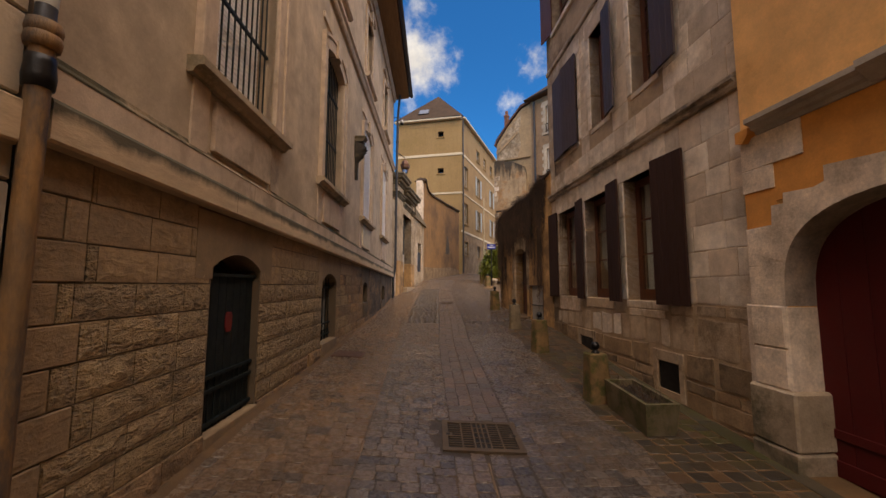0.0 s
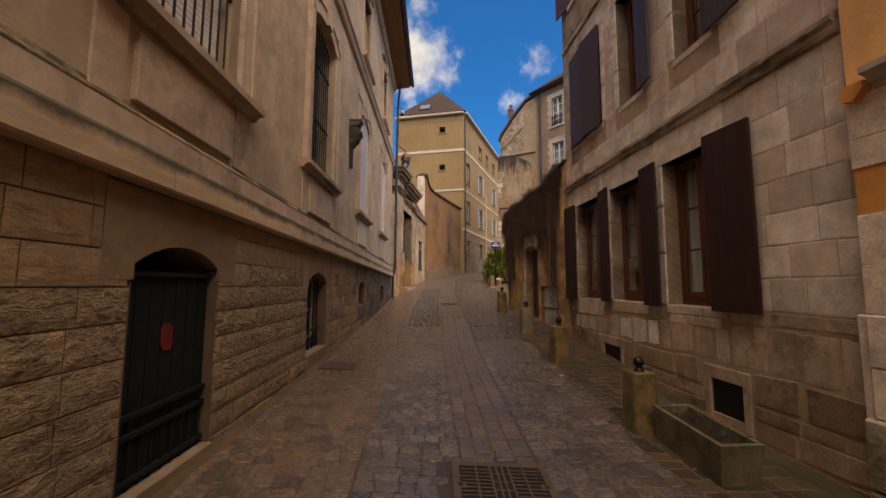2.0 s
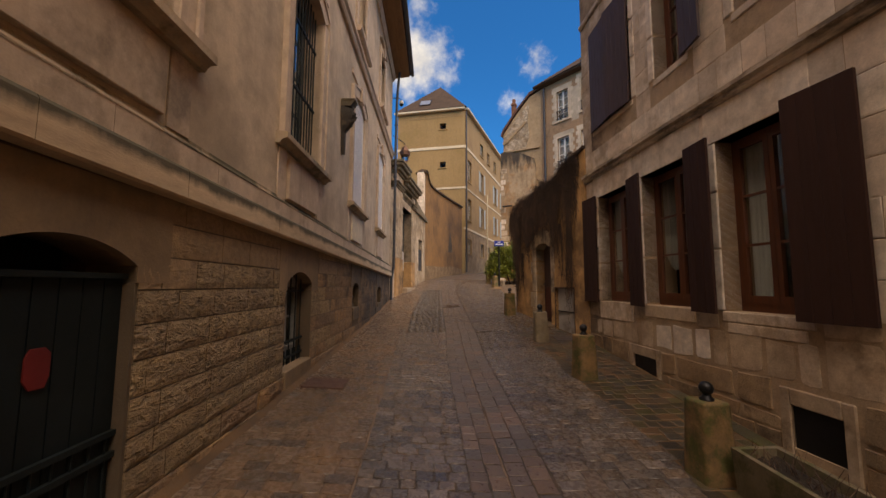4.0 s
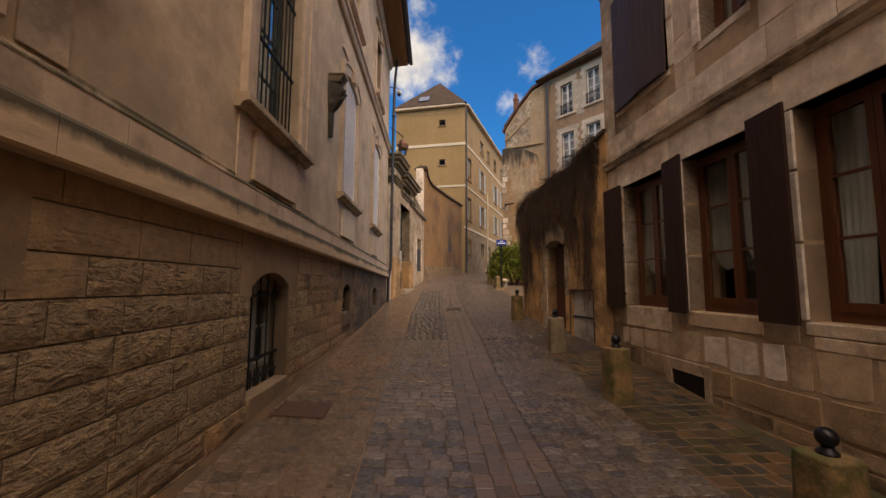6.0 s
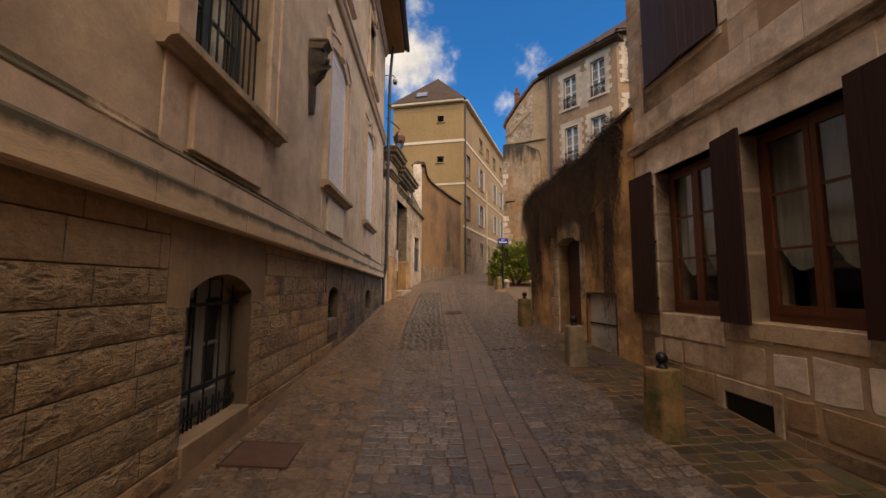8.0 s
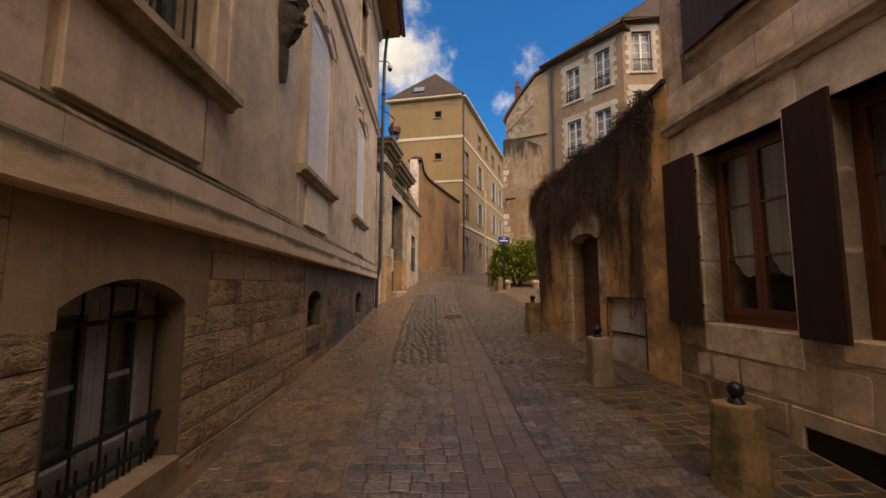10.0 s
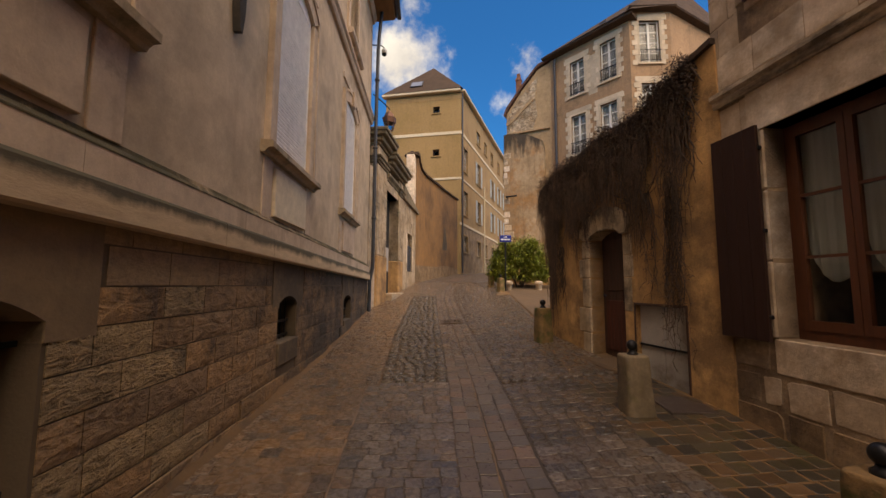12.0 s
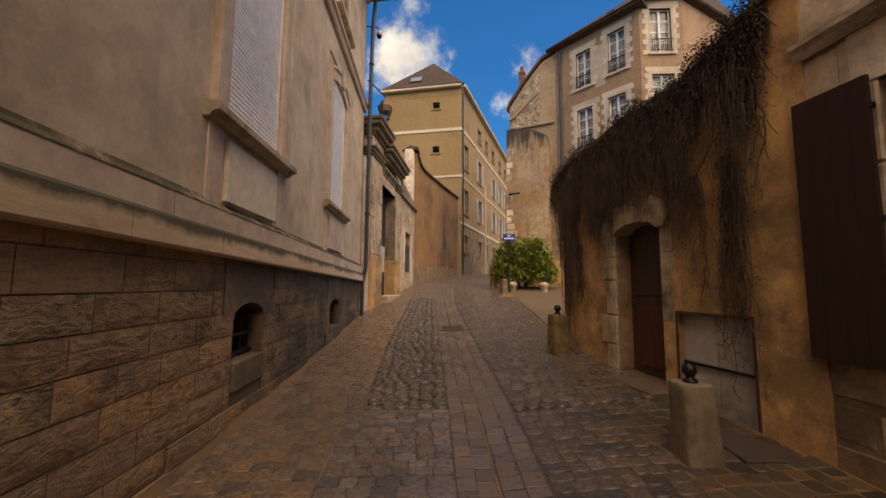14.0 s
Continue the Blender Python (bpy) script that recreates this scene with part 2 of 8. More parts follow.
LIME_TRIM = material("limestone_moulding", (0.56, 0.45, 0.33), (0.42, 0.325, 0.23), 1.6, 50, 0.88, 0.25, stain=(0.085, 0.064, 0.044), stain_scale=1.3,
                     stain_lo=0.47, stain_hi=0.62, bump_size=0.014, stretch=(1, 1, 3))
LIME_BED = material("tan_lime_mortar", (0.470, 0.340, 0.215), (0.340, 0.235, 0.140), 2.0, 50, 0.92, 0.3, stain=(0.215, 0.145, 0.085), stain_scale=1.4, contrast=1.6, bump_size=0.02, graded_tone=(1, 6.8, 9.6, (0.120, 0.078, 0.044)))
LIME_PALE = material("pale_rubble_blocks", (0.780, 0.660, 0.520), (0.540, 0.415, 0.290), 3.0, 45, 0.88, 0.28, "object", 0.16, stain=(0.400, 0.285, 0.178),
                     stain_scale=2.6, stain_lo=0.48, stain_hi=0.62, bump_size=0.016, pick=(0.470, 0.345, 0.225), pick2=(0.830, 0.720, 0.590), mid=9, contrast=1.5, streak=(0.360, 0.262, 0.172), graded_tone=(1, 6.6, 10.0, (0.300, 0.208, 0.128)))
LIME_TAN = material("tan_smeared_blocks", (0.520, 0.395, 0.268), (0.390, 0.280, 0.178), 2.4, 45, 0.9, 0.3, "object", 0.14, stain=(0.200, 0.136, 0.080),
                    stain_scale=2.2, stain_lo=0.49, stain_hi=0.63, bump_size=0.016, mid=8, contrast=1.5, streak=(0.330, 0.235, 0.150), graded_tone=(1, 6.8, 9.6, (0.135, 0.088, 0.050)))
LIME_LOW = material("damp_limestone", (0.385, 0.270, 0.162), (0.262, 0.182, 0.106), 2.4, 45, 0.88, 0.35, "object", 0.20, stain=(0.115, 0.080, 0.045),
                    stain_scale=1.8, stain_lo=0.48, stain_hi=0.61, bump_size=0.022, contrast=1.7, pick=(0.330, 0.210, 0.110), graded_tone=(1, 6.2, 9.6, (0.105, 0.068, 0.038)))
ORANGE = material("orange_render", (0.880, 0.510, 0.200), (0.800, 0.440, 0.155), 0.7, 50, 0.9, 0.15, stain=(0.627, 0.325, 0.112), stain_scale=0.7, mid=3)
ORANGE_DEEP = material("deep_orange_render", (0.750, 0.335, 0.082), (0.650, 0.280, 0.066), 1.2, 50, 0.9, 0.2, mid=4)
CORNICE = material("grey_painted_moulding", (0.459, 0.405, 0.331), (0.365, 0.317, 0.257), 1.5, 60, 0.8, 0.15, stain=(0.230, 0.196, 0.155), stain_scale=1.2)
CHALK = material("white_limestone_surround", (0.835, 0.705, 0.555), (0.680, 0.548, 0.408), 1.8, 40, 0.85, 0.32, "object", 0.08, stain=(0.330, 0.245, 0.165),
                 stain_scale=1.7, stain_lo=0.50, stain_hi=0.68, bump_size=0.010, mid=5, contrast=1.7, streak=(0.430, 0.330, 0.228))
DAMP_CHALK = material("damp_dirty_limestone", (0.44, 0.355, 0.255), (0.30, 0.235, 0.16), 2.0, 40, 0.88, 0.35, "object", 0.1, stain=(0.095, 0.082, 0.045),
                      stain_scale=1.7, stain_lo=0.46, stain_hi=0.62, bump_size=0.012, mid=5, contrast=1.4)
GARDEN = material("ochre_garden_render", (0.575, 0.340, 0.142), (0.365, 0.202, 0.078), 0.8, 45, 0.92, 0.5, stain=(0.217, 0.127, 0.059), stain_scale=1.3,
                  stain_lo=0.48, stain_hi=0.60, streak=(0.190, 0.115, 0.056), mid=4, contrast=1.9)
RED_DOOR = material("dark_red_paint", (0.100, 0.010, 0.010), (0.082, 0.008, 0.008), 2, 60, 0.6, 0.1, spec=0.25)
BROWN_WOOD = material("dark_brown_wood", (0.075, 0.035, 0.022), (0.05, 0.025, 0.017), 3, 60, 0.7, 0.3, stretch=(6, 6, 0.6))
RED_WOOD = material("worn_red_door_paint", (0.11, 0.028, 0.015), (0.06, 0.02, 0.013), 3, 60, 0.7, 0.3, stretch=(6, 6, 0.6))
SHUTTER = material("brown_painted_shutter", (0.040, 0.0165, 0.0105), (0.031, 0.013, 0.0085), 2, 60, 0.75, 0.12, spec=0.25, stretch=(5, 5, 0.5))
SHUTTER_UP = material("plum_painted_shutter", (0.056, 0.031, 0.027), (0.045, 0.025, 0.022), 2, 60, 0.6, 0.12, stretch=(5, 5, 0.5))
CASEMENT = material("red_brown_casement", (0.125, 0.040, 0.015), (0.092, 0.029, 0.012), 3, 60, 0.5, 0.1, stretch=(5, 5, 0.6))
GREEN_IRON = material("dark_green_iron", (0.012, 0.017, 0.017), (0.009, 0.013, 0.013), 3, 60, 0.6, 0.1, spec=0.2)
IRON = material("black_iron", (0.018, 0.018, 0.020), (0.012, 0.012, 0.013), 4, 60, 0.42, 0.15, metal=0.5)
CELLAR_FRAME = material("grey_cellar_paint", (0.27, 0.265, 0.24), (0.20, 0.197, 0.18), 3, 60, 0.6, 0.1)
# colour of a made-up sheet: the dim interior and glass reflection as paint
PANE_TONE = material("dull_green_pane_tone", (0.075, 0.088, 0.080), (0.052, 0.062, 0.056), 3, 60, 0.8, 0.1, stretch=(4, 4, 0.5))
GREY_IRON = material("grey_green_window_iron", (0.06, 0.075, 0.068), (0.045, 0.058, 0.052), 4, 60, 0.5, 0.1)
WHITE_SHUT = material("white_roller_slats", (0.90, 0.87, 0.82), (0.84, 0.81, 0.76), 1, 60, 0.5, 0.03)
WHITE_WOOD = material("white_window_paint", (0.70, 0.68, 0.62), (0.62, 0.60, 0.55), 2, 60, 0.5, 0.05)
BLUE_SHUT = material("pale_blue_shutter", (0.42, 0.46, 0.45), (0.36, 0.40, 0.40), 2, 60, 0.6, 0.05)
SKYLIGHT = material("skylight_glass", (0.17, 0.20, 0.26), (0.14, 0.165, 0.22), 2, 40, 0.6, 0, spec=0.2)
# near-black stand-in for the shade inside rooms, cellars and drain slots
DARK = material("near_black", (0.012, 0.012, 0.013), (0.010, 0.010, 0.011), 2, 60, 0.9, 0)
AMBER = glass_material("clear_lantern_glass", (0.85, 0.80, 0.72), 0.1)
OLD_GLASS = glass_material("dull_old_glass", (0.80, 0.82, 0.80), 0.12)
OLD_GLASS.node_tree.nodes["Principled BSDF"].inputs["IOR"].default_value = 1.2
GLASS = glass_material("window_glass", (0.86, 0.90, 0.90))
SHEER = material("grey_sheer_curtain", (0.34, 0.325, 0.29), (0.25, 0.24, 0.21), 2, 80, 0.9, 0.2, stretch=(8, 8, 0.4))
NET = material("grey_white_net_curtain", (0.44, 0.42, 0.39), (0.33, 0.31, 0.29), 2, 80, 0.9, 0.2, stretch=(8, 8, 0.4))
CURTAIN = material("white_net_curtain", (0.62, 0.61, 0.56), (0.52, 0.51, 0.47), 2, 80, 0.9, 0.2, stretch=(6, 6, 0.4))
ZINC = material("dark_zinc_pipe", (0.055, 0.058, 0.066), (0.04, 0.043, 0.05), 3, 60, 0.5, 0.1, metal=0.3)
RUST_PIPE = material("ochre_cast_pipe", (0.270, 0.140, 0.044), (0.130, 0.080, 0.040), 6, 60, 0.7, 0.4, mid=14, contrast=1.8, stain=(0.048, 0.040, 0.036), stain_scale=4.5, stain_lo=0.50, stain_hi=0.62, stretch=(1, 1, 0.35))
SLATE = material("brown_roof_tiles", (0.078, 0.053, 0.038), (0.056, 0.040, 0.030), 2, 30, 0.92, 0.5, mid=16, spec=0.12)
CHIMNEY = material("brown_brick_chimney", (0.230, 0.098, 0.052), (0.150, 0.068, 0.040), 3, 40, 0.88, 0.4)
RED_TILE = material("dark_red_tiles", (0.13, 0.055, 0.033), (0.075, 0.038, 0.027), 2.5, 30, 0.88, 0.5, mid=12)
SOFFIT = material("brown_soffit_boards", (0.19, 0.105, 0.045), (0.14, 0.075, 0.03), 2, 50, 0.75, 0.2, stretch=(6, 1, 1))
YELLOW = material("yellow_ochre_render", (0.325, 0.212, 0.090), (0.282, 0.182, 0.074), 0.35, 30, 0.92, 0.1, stain=(0.246, 0.166, 0.060), stain_scale=0.35, streak=(0.239, 0.159, 0.060))
YELLOW_SIDE = material("sandy_render", (0.339, 0.225, 0.103), (0.276, 0.178, 0.077), 0.35, 30, 0.92, 0.1, stain=(0.206, 0.126, 0.057), stain_scale=0.4, streak=(0.197, 0.126, 0.060))
PALE = material("pale_painted_band", (0.62, 0.53, 0.38), (0.55, 0.46, 0.32), 0.6, 40, 0.88, 0.1)
RUBBLE = material("rubble_stone", (0.34, 0.235, 0.135), (0.20, 0.135, 0.075), 1.6, 12, 0.92, 1.0, bump_size=0.06, mid=5, contrast=2.0)
BROWN_RENDER = material("stained_brown_render", (0.316, 0.171, 0.064), (0.213, 0.115, 0.047), 0.4, 30, 0.92, 0.4, stain=(0.103, 0.064, 0.036), stain_scale=0.4,
                        stain_lo=0.5, stain_hi=0.66, streak=(0.137, 0.077, 0.039), mid=3, contrast=1.3)
HOUSE_FAR = material("beige_weathered_render", (0.372, 0.232, 0.128), (0.290, 0.180, 0.098), 0.5, 30, 0.92, 0.4, stain=(0.172, 0.112, 0.061), stain_scale=0.6, streak=(0.187, 0.123, 0.067), contrast=1.3)
QUOIN = material("cream_quoin_stone", (0.560, 0.455, 0.325), (0.450, 0.358, 0.248), 1, 40, 0.88, 0.3, "object", 0.15)
GABLE = material("old_gable_render", (0.430, 0.318, 0.197), (0.284, 0.194, 0.105), 0.45, 20, 0.92, 0.6, stain=(0.310, 0.163, 0.063), stain_scale=0.7,
                 stain_lo=0.50, stain_hi=0.62, mid=4, streak=(0.163, 0.112, 0.063), contrast=1.7, graded_tone=(2, 8.7, 11.2, (0.029, 0.024, 0.018)))
RUBBLE_PALE = material("pale_exposed_rubble", (0.56, 0.45, 0.32), (0.30, 0.215, 0.13), 2.6, 9, 0.92, 1.0, bump_size=0.08, mid=4.5, contrast=2.2, ridge=3.0)
GABLE_TOP = material("upper_gable_render", (0.391, 0.276, 0.158), (0.288, 0.198, 0.108), 0.6, 20, 0.92, 0.6, stain=(0.186, 0.129, 0.072), stain_scale=0.6, mid=4, contrast=1.6)
SOOT = material("blackened_render", (0.06, 0.05, 0.038), (0.16, 0.115, 0.07), 0.7, 20, 0.92, 0.4, stain=(0.30, 0.21, 0.12), stain_scale=0.9, streak=(0.045, 0.038, 0.03), stain_lo=0.55, stain_hi=0.7)
BOLLARD = material("mossy_bollard_stone", (0.240, 0.142, 0.058), (0.118, 0.084, 0.036), 5.0, 45, 0.9, 0.6, stain=(0.070, 0.078, 0.012), stain_scale=5.0,
                   stain_lo=0.46, stain_hi=0.60, streak=(0.064, 0.074, 0.012), contrast=1.8, mid=12)
BOLLARD_PALE = material("pale_bollard_stone", (0.235, 0.178, 0.112), (0.155, 0.118, 0.070), 4.0, 45, 0.9, 0.5, stain=(0.100, 0.100, 0.030), stain_scale=4.5,
                        stain_lo=0.54, stain_hi=0.68, streak=(0.088, 0.096, 0.018), contrast=1.8, mid=12)
TROUGH = material("mossy_trough_concrete", (0.205, 0.162, 0.098), (0.130, 0.106, 0.056), 4.0, 45, 0.9, 0.6, stain=(0.055, 0.066, 0.014), stain_scale=3.2,
                  stain_lo=0.48, stain_hi=0.62, streak=(0.062, 0.066, 0.016), contrast=1.4)
SOIL = material("dark_soil", (0.045, 0.032, 0.02), (0.03, 0.022, 0.014), 6, 60, 0.95, 0.9, bump_size=0.03)
GROUND = material("sandy_joint_bed", (0.191, 0.107, 0.048), (0.104, 0.068, 0.035), 1.5, 60, 0.75, 0.4, stain=(0.055, 0.046, 0.027), stain_scale=0.8)
EARTH = material("brown_damp_earth", (0.150, 0.084, 0.035), (0.078, 0.047, 0.023), 2.5, 60, 0.9, 0.6, stain=(0.13, 0.075, 0.032), stain_scale=1.6)
SETT = material("worn_grey_setts", (0.150, 0.110, 0.080), (0.096, 0.076, 0.060), 1.2, 40, 0.28, 0.28, "island", 0.22, stain=(0.170, 0.100, 0.056),
                stain_scale=0.6, rough_var=0.14, mid=22, pick=(0.082, 0.071, 0.064), pick2=(0.148, 0.120, 0.100), contrast=1.5)
SETT_LEFT = material("pale_brown_setts", (0.172, 0.108, 0.064), (0.118, 0.080, 0.053), 1.0, 40, 0.27, 0.35, "island", 0.13, stain=(0.225, 0.130, 0.062),
                     stain_scale=0.7, rough_var=0.14, mid=22, pick=(0.152, 0.104, 0.068), pick2=(0.084, 0.065, 0.050), contrast=1.5)
SETT_PINK = material("pinkish_gutter_stones", (0.132, 0.094, 0.068), (0.098, 0.074, 0.057), 1.3, 40, 0.36, 0.28, "object", 0.15, rough_var=0.14, mid=22, pick=(0.106, 0.088, 0.073),
                     pick2=(0.148, 0.098, 0.068), contrast=1.5)
SETT_PATCH = material("dark_raised_setts", (0.118, 0.092, 0.064), (0.076, 0.062, 0.048), 1.2, 40, 0.24, 0.5, "island", 0.26, rough_var=0.15, mid=22, pick=(0.062, 0.056, 0.048), contrast=1.5)
SETT_PIECE = material("worn_single_setts", (0.150, 0.110, 0.080), (0.096, 0.076, 0.060), 1.2, 40, 0.28, 0.28, "object", 0.22, stain=(0.170, 0.100, 0.056),
                      stain_scale=0.6, rough_var=0.14, mid=22, pick=(0.082, 0.071, 0.064), pick2=(0.148, 0.120, 0.100), contrast=1.5)
BED_DARK = material("dark_joint_bed", (0.058, 0.042, 0.028), (0.038, 0.029, 0.021), 2.0, 60, 0.6, 0.4, stain=(0.120, 0.068, 0.030), stain_scale=0.9, stain_lo=0.52, stain_hi=0.64)
BED_SAND = material("orange_sand_joints", (0.205, 0.112, 0.044), (0.115, 0.067, 0.030), 2.0, 60, 0.8, 0.4, stain=(0.070, 0.058, 0.022), stain_scale=1.1, stain_lo=0.52, stain_hi=0.66)
BED_LEFT = material("brown_joint_earth", (0.130, 0.078, 0.039), (0.074, 0.048, 0.028), 2.0, 60, 0.7, 0.4, stain=(0.160, 0.092, 0.042), stain_scale=1.1, stain_lo=0.54, stain_hi=0.66)
SEAM = material("pale_mortar_seam", (0.215, 0.145, 0.092), (0.130, 0.086, 0.053), 3.0, 60, 0.5, 0.5, stain=(0.095, 0.062, 0.036), stain_scale=3.0, stain_lo=0.50, stain_hi=0.62)
KERB = material("mossy_footing_slabs", (0.078, 0.058, 0.033), (0.050, 0.041, 0.021), 1.8, 45, 0.75, 0.5, "object", 0.15, stain=(0.064, 0.062, 0.010), stain_scale=1.5, stain_lo=0.44, stain_hi=0.62, contrast=1.6)
COVER_IRON = material("red_brown_cover_iron", (0.125, 0.066, 0.043), (0.088, 0.048, 0.034), 4, 60, 0.5, 0.3, metal=0.2, stain=(0.060, 0.040, 0.030), stain_scale=3)
SLAB_DARK = material("dark_slate_slab", (0.072, 0.052, 0.042), (0.052, 0.038, 0.032), 3, 50, 0.5, 0.3)
COPPER = material("dull_copper", (0.200, 0.098, 0.057), (0.130, 0.065, 0.041), 6, 50, 0.55, 0.2, metal=0.4)
SETT_MOSS = material("mossy_setts", (0.080, 0.055, 0.029), (0.052, 0.040, 0.022), 1.3, 40, 0.45, 0.4, "island", 0.30, stain=(0.056, 0.052, 0.012),
                     stain_scale=1.1, stain_lo=0.48, stain_hi=0.62, mid=22, pick=(0.046, 0.038, 0.027), pick2=(0.120, 0.066, 0.030), contrast=1.4)
SETT_DAMP = material("damp_dark_setts", (0.112, 0.080, 0.054), (0.070, 0.055, 0.042), 1.2, 40, 0.27, 0.35, "island", 0.24, stain=(0.130, 0.074, 0.038),
                     stain_scale=0.7, rough_var=0.14, mid=22, pick=(0.058, 0.050, 0.043), pick2=(0.120, 0.092, 0.072), contrast=1.5)
ROAD_FAR = material("distant_setts", (0.112, 0.086, 0.068), (0.084, 0.066, 0.052), 0.8, 9, 0.36, 0.7, mid=5, bump_size=0.02)
COURT = material("sandy_courtyard", (0.120, 0.076, 0.040), (0.090, 0.058, 0.031), 0.8, 30, 0.8, 0.4, mid=6)
GUTTER_FAR = material("distant_gutter_stones", (0.135, 0.094, 0.067), (0.100, 0.072, 0.053), 1.5, 12, 0.4, 0.6, mid=5, bump_size=0.02)
LEAF = material("bright_green_leaves", (0.226, 0.238, 0.024), (0.101, 0.143, 0.014), 2, 20, 0.5, 0, "island", 0.5)
VINE_LEAF = material("withered_vine", (0.108, 0.062, 0.036), (0.050, 0.032, 0.021), 1.6, 30, 0.85, 0, "island", 0.5, pick=(0.048, 0.030, 0.022))
VINE_STEM = material("bare_vine_stems", (0.115, 0.066, 0.039), (0.056, 0.036, 0.024), 4, 30, 0.85, 0.2, "island", 0.4)
SIGN_BLUE = material("blue_enamel", (0.012, 0.03, 0.26), (0.010, 0.026, 0.22), 3, 40, 0.35, 0)
SIGN_WHITE = material("white_lettering", (0.75, 0.75, 0.75), (0.7, 0.7, 0.7), 3, 40, 0.5, 0)
RED_PLATE = material("red_enamel_plate", (0.17, 0.012, 0.010), (0.12, 0.010, 0.009), 3, 40, 0.6, 0)
GREY_PANEL = material("grey_hatch_paint", (0.450, 0.419, 0.375), (0.362, 0.331, 0.294), 2, 50, 0.7, 0.15, stain=(0.163, 0.131, 0.094), stain_scale=2)
CAST = material("cast_iron_grate", (0.120, 0.082, 0.050), (0.078, 0.056, 0.037), 5, 60, 0.65, 0.4, metal=0.2, stain=(0.13, 0.07, 0.03), stain_scale=3)

# ---------------------------------------------------------------- builders


class Mesh:
    """A mesh under construction: boxes, prisms, tubes and grids in local metres."""

    def __init__(self):
        self.v, self.f, self.smooth = [], [], []

    def add(self, verts, faces, smooth=False):
        n = len(self.v)
        self.v += [tuple(p) for p in verts]
        self.f += [tuple(i + n for i in f) for f in faces]
        self.smooth += [smooth] * len(faces)
        return self

    def box(self, x0, x1, y0, y1, z0, z1, c=0.0):
        """A box, with its long edges cut by c."""
        if c <= 0:
            return self.add([(x, y, z) for z in (z0, z1) for y in (y0, y1) for x in (x0, x1)],
                            [(0, 2, 3, 1), (4, 5, 7, 6), (0, 1, 5, 4), (2, 6, 7, 3), (0, 4, 6, 2), (1, 3, 7, 5)])
        v, s = [], {}
        for i, (x, xi) in enumerate(((x0, x0 + c), (x1, x1 - c))):
            for j, (y, yi) in enumerate(((y0, y0 + c), (y1, y1 - c))):
                for k, (z, zi) in enumerate(((z0, z0 + c), (z1, z1 - c))):
                    for a, p in enumerate(((x, yi, zi), (xi, y, zi), (xi, yi, z))):
                        s[i, j, k, a] = len(v)
                        v.append(p)
        f = []
        for i in (0, 1):
            o = [(0, 0), (1, 0), (1, 1), (0, 1)]
            f.append([s[i, j, k, 0] for j, k in o])
            f.append([s[j, i, k, 1] for j, k in o])
            f.append([s[j, k, i, 2] for j, k in o])
        for j in (0, 1):
            for k in (0, 1):
                f.append([s[0, j, k, 1], s[1, j, k, 1], s[1, j, k, 2], s[0, j, k, 2]])
                f.append([s[j, 0, k, 0], s[j, 1, k, 0], s[j, 1, k, 2], s[j, 0, k, 2]])
                f.append([s[j, k, 0, 0], s[j, k, 1, 0], s[j, k, 1, 1], s[j, k, 0, 1]])
                for i in (0, 1):
                    f.append([s[i, j, k, 0], s[i, j, k, 1], s[i, j, k, 2]])
        return self.add(v, f)

    def prism(self, poly, y0, y1):
        """A polygon in x and z, extruded from y0 to y1."""
        n = len(poly)
        v = [(x, y0, z) for x, z in poly] + [(x, y1, z) for x, z in poly]
        f = [tuple(range(n)), tuple(range(2 * n - 1, n - 1, -1))] + [(i, (i + 1) % n, n + (i + 1) % n, n + i) for i in range(n)]
        return self.add(v, f)

    def profile(self, poly, x0, x1, rise=0.0):
        """A polygon in y and z, drawn out along x from x0 to x1."""
        n = len(poly)
        v = [(x0, y, z) for y, z in poly] + [(x1, y, z + rise) for y, z in poly]
        f = [tuple(range(n)), tuple(range(2 * n - 1, n - 1, -1))] + [(i, (i + 1) % n, n + (i + 1) % n, n + i) for i in range(n)]
        return self.add(v, f)

    def tube(self, pts, r, sides=8, r1=None):
        rings, n = [], len(pts)
        for i, p in enumerate(pts):
            p = Vector(p)
            d = (Vector(pts[min(i + 1, n - 1)]) - Vector(pts[max(i - 1, 0)])).normalized()
            a = d.cross(Vector((0, 0, 1)) if abs(d.z) < 0.9 else Vector((1, 0, 0))).normalized()
            b = d.cross(a)
            q = r if r1 is None else r + (r1 - r) * i / max(1, n - 1)
            rings.append([p + (a * math.cos(t) + b * math.sin(t)) * q for t in (2 * math.pi * k / sides for k in range(sides))])
        v = [p for ring in rings for p in ring]
        f = [(i * sides + k, i * sides + (k + 1) % sides, (i + 1) * sides + (k + 1) % sides, (i + 1) * sides + k)
             for i in range(n - 1) for k in range(sides)]
        self.add(v, f, True)
        return self.add(v[:sides] + v[-sides:], [tuple(range(sides)), tuple(range(2 * sides - 1, sides - 1, -1))])

    def lathe(self, rows, sides=20, at=(0, 0, 0)):
        """Rows of radius and height, turned round z."""
        v = [(at[0] + r * math.cos(2 * math.pi * k / sides), at[1] + r * math.sin(2 * math.pi * k / sides), at[2] + z) for r, z in rows for k in range(sides)]
        f = [(i * sides + k, i * sides + (k + 1) % sides, (i + 1) * sides + (k + 1) % sides, (i + 1) * sides + k)
             for i in range(len(rows) - 1) for k in range(sides)]
        return self.add(v, f, True)

    def data(self, name, mat):
        me = bpy.data.meshes.new(name)
        me.from_pydata(self.v, [], self.f)
        me.polygons.foreach_set("use_smooth", self.smooth)
        me.materials.append(mat)
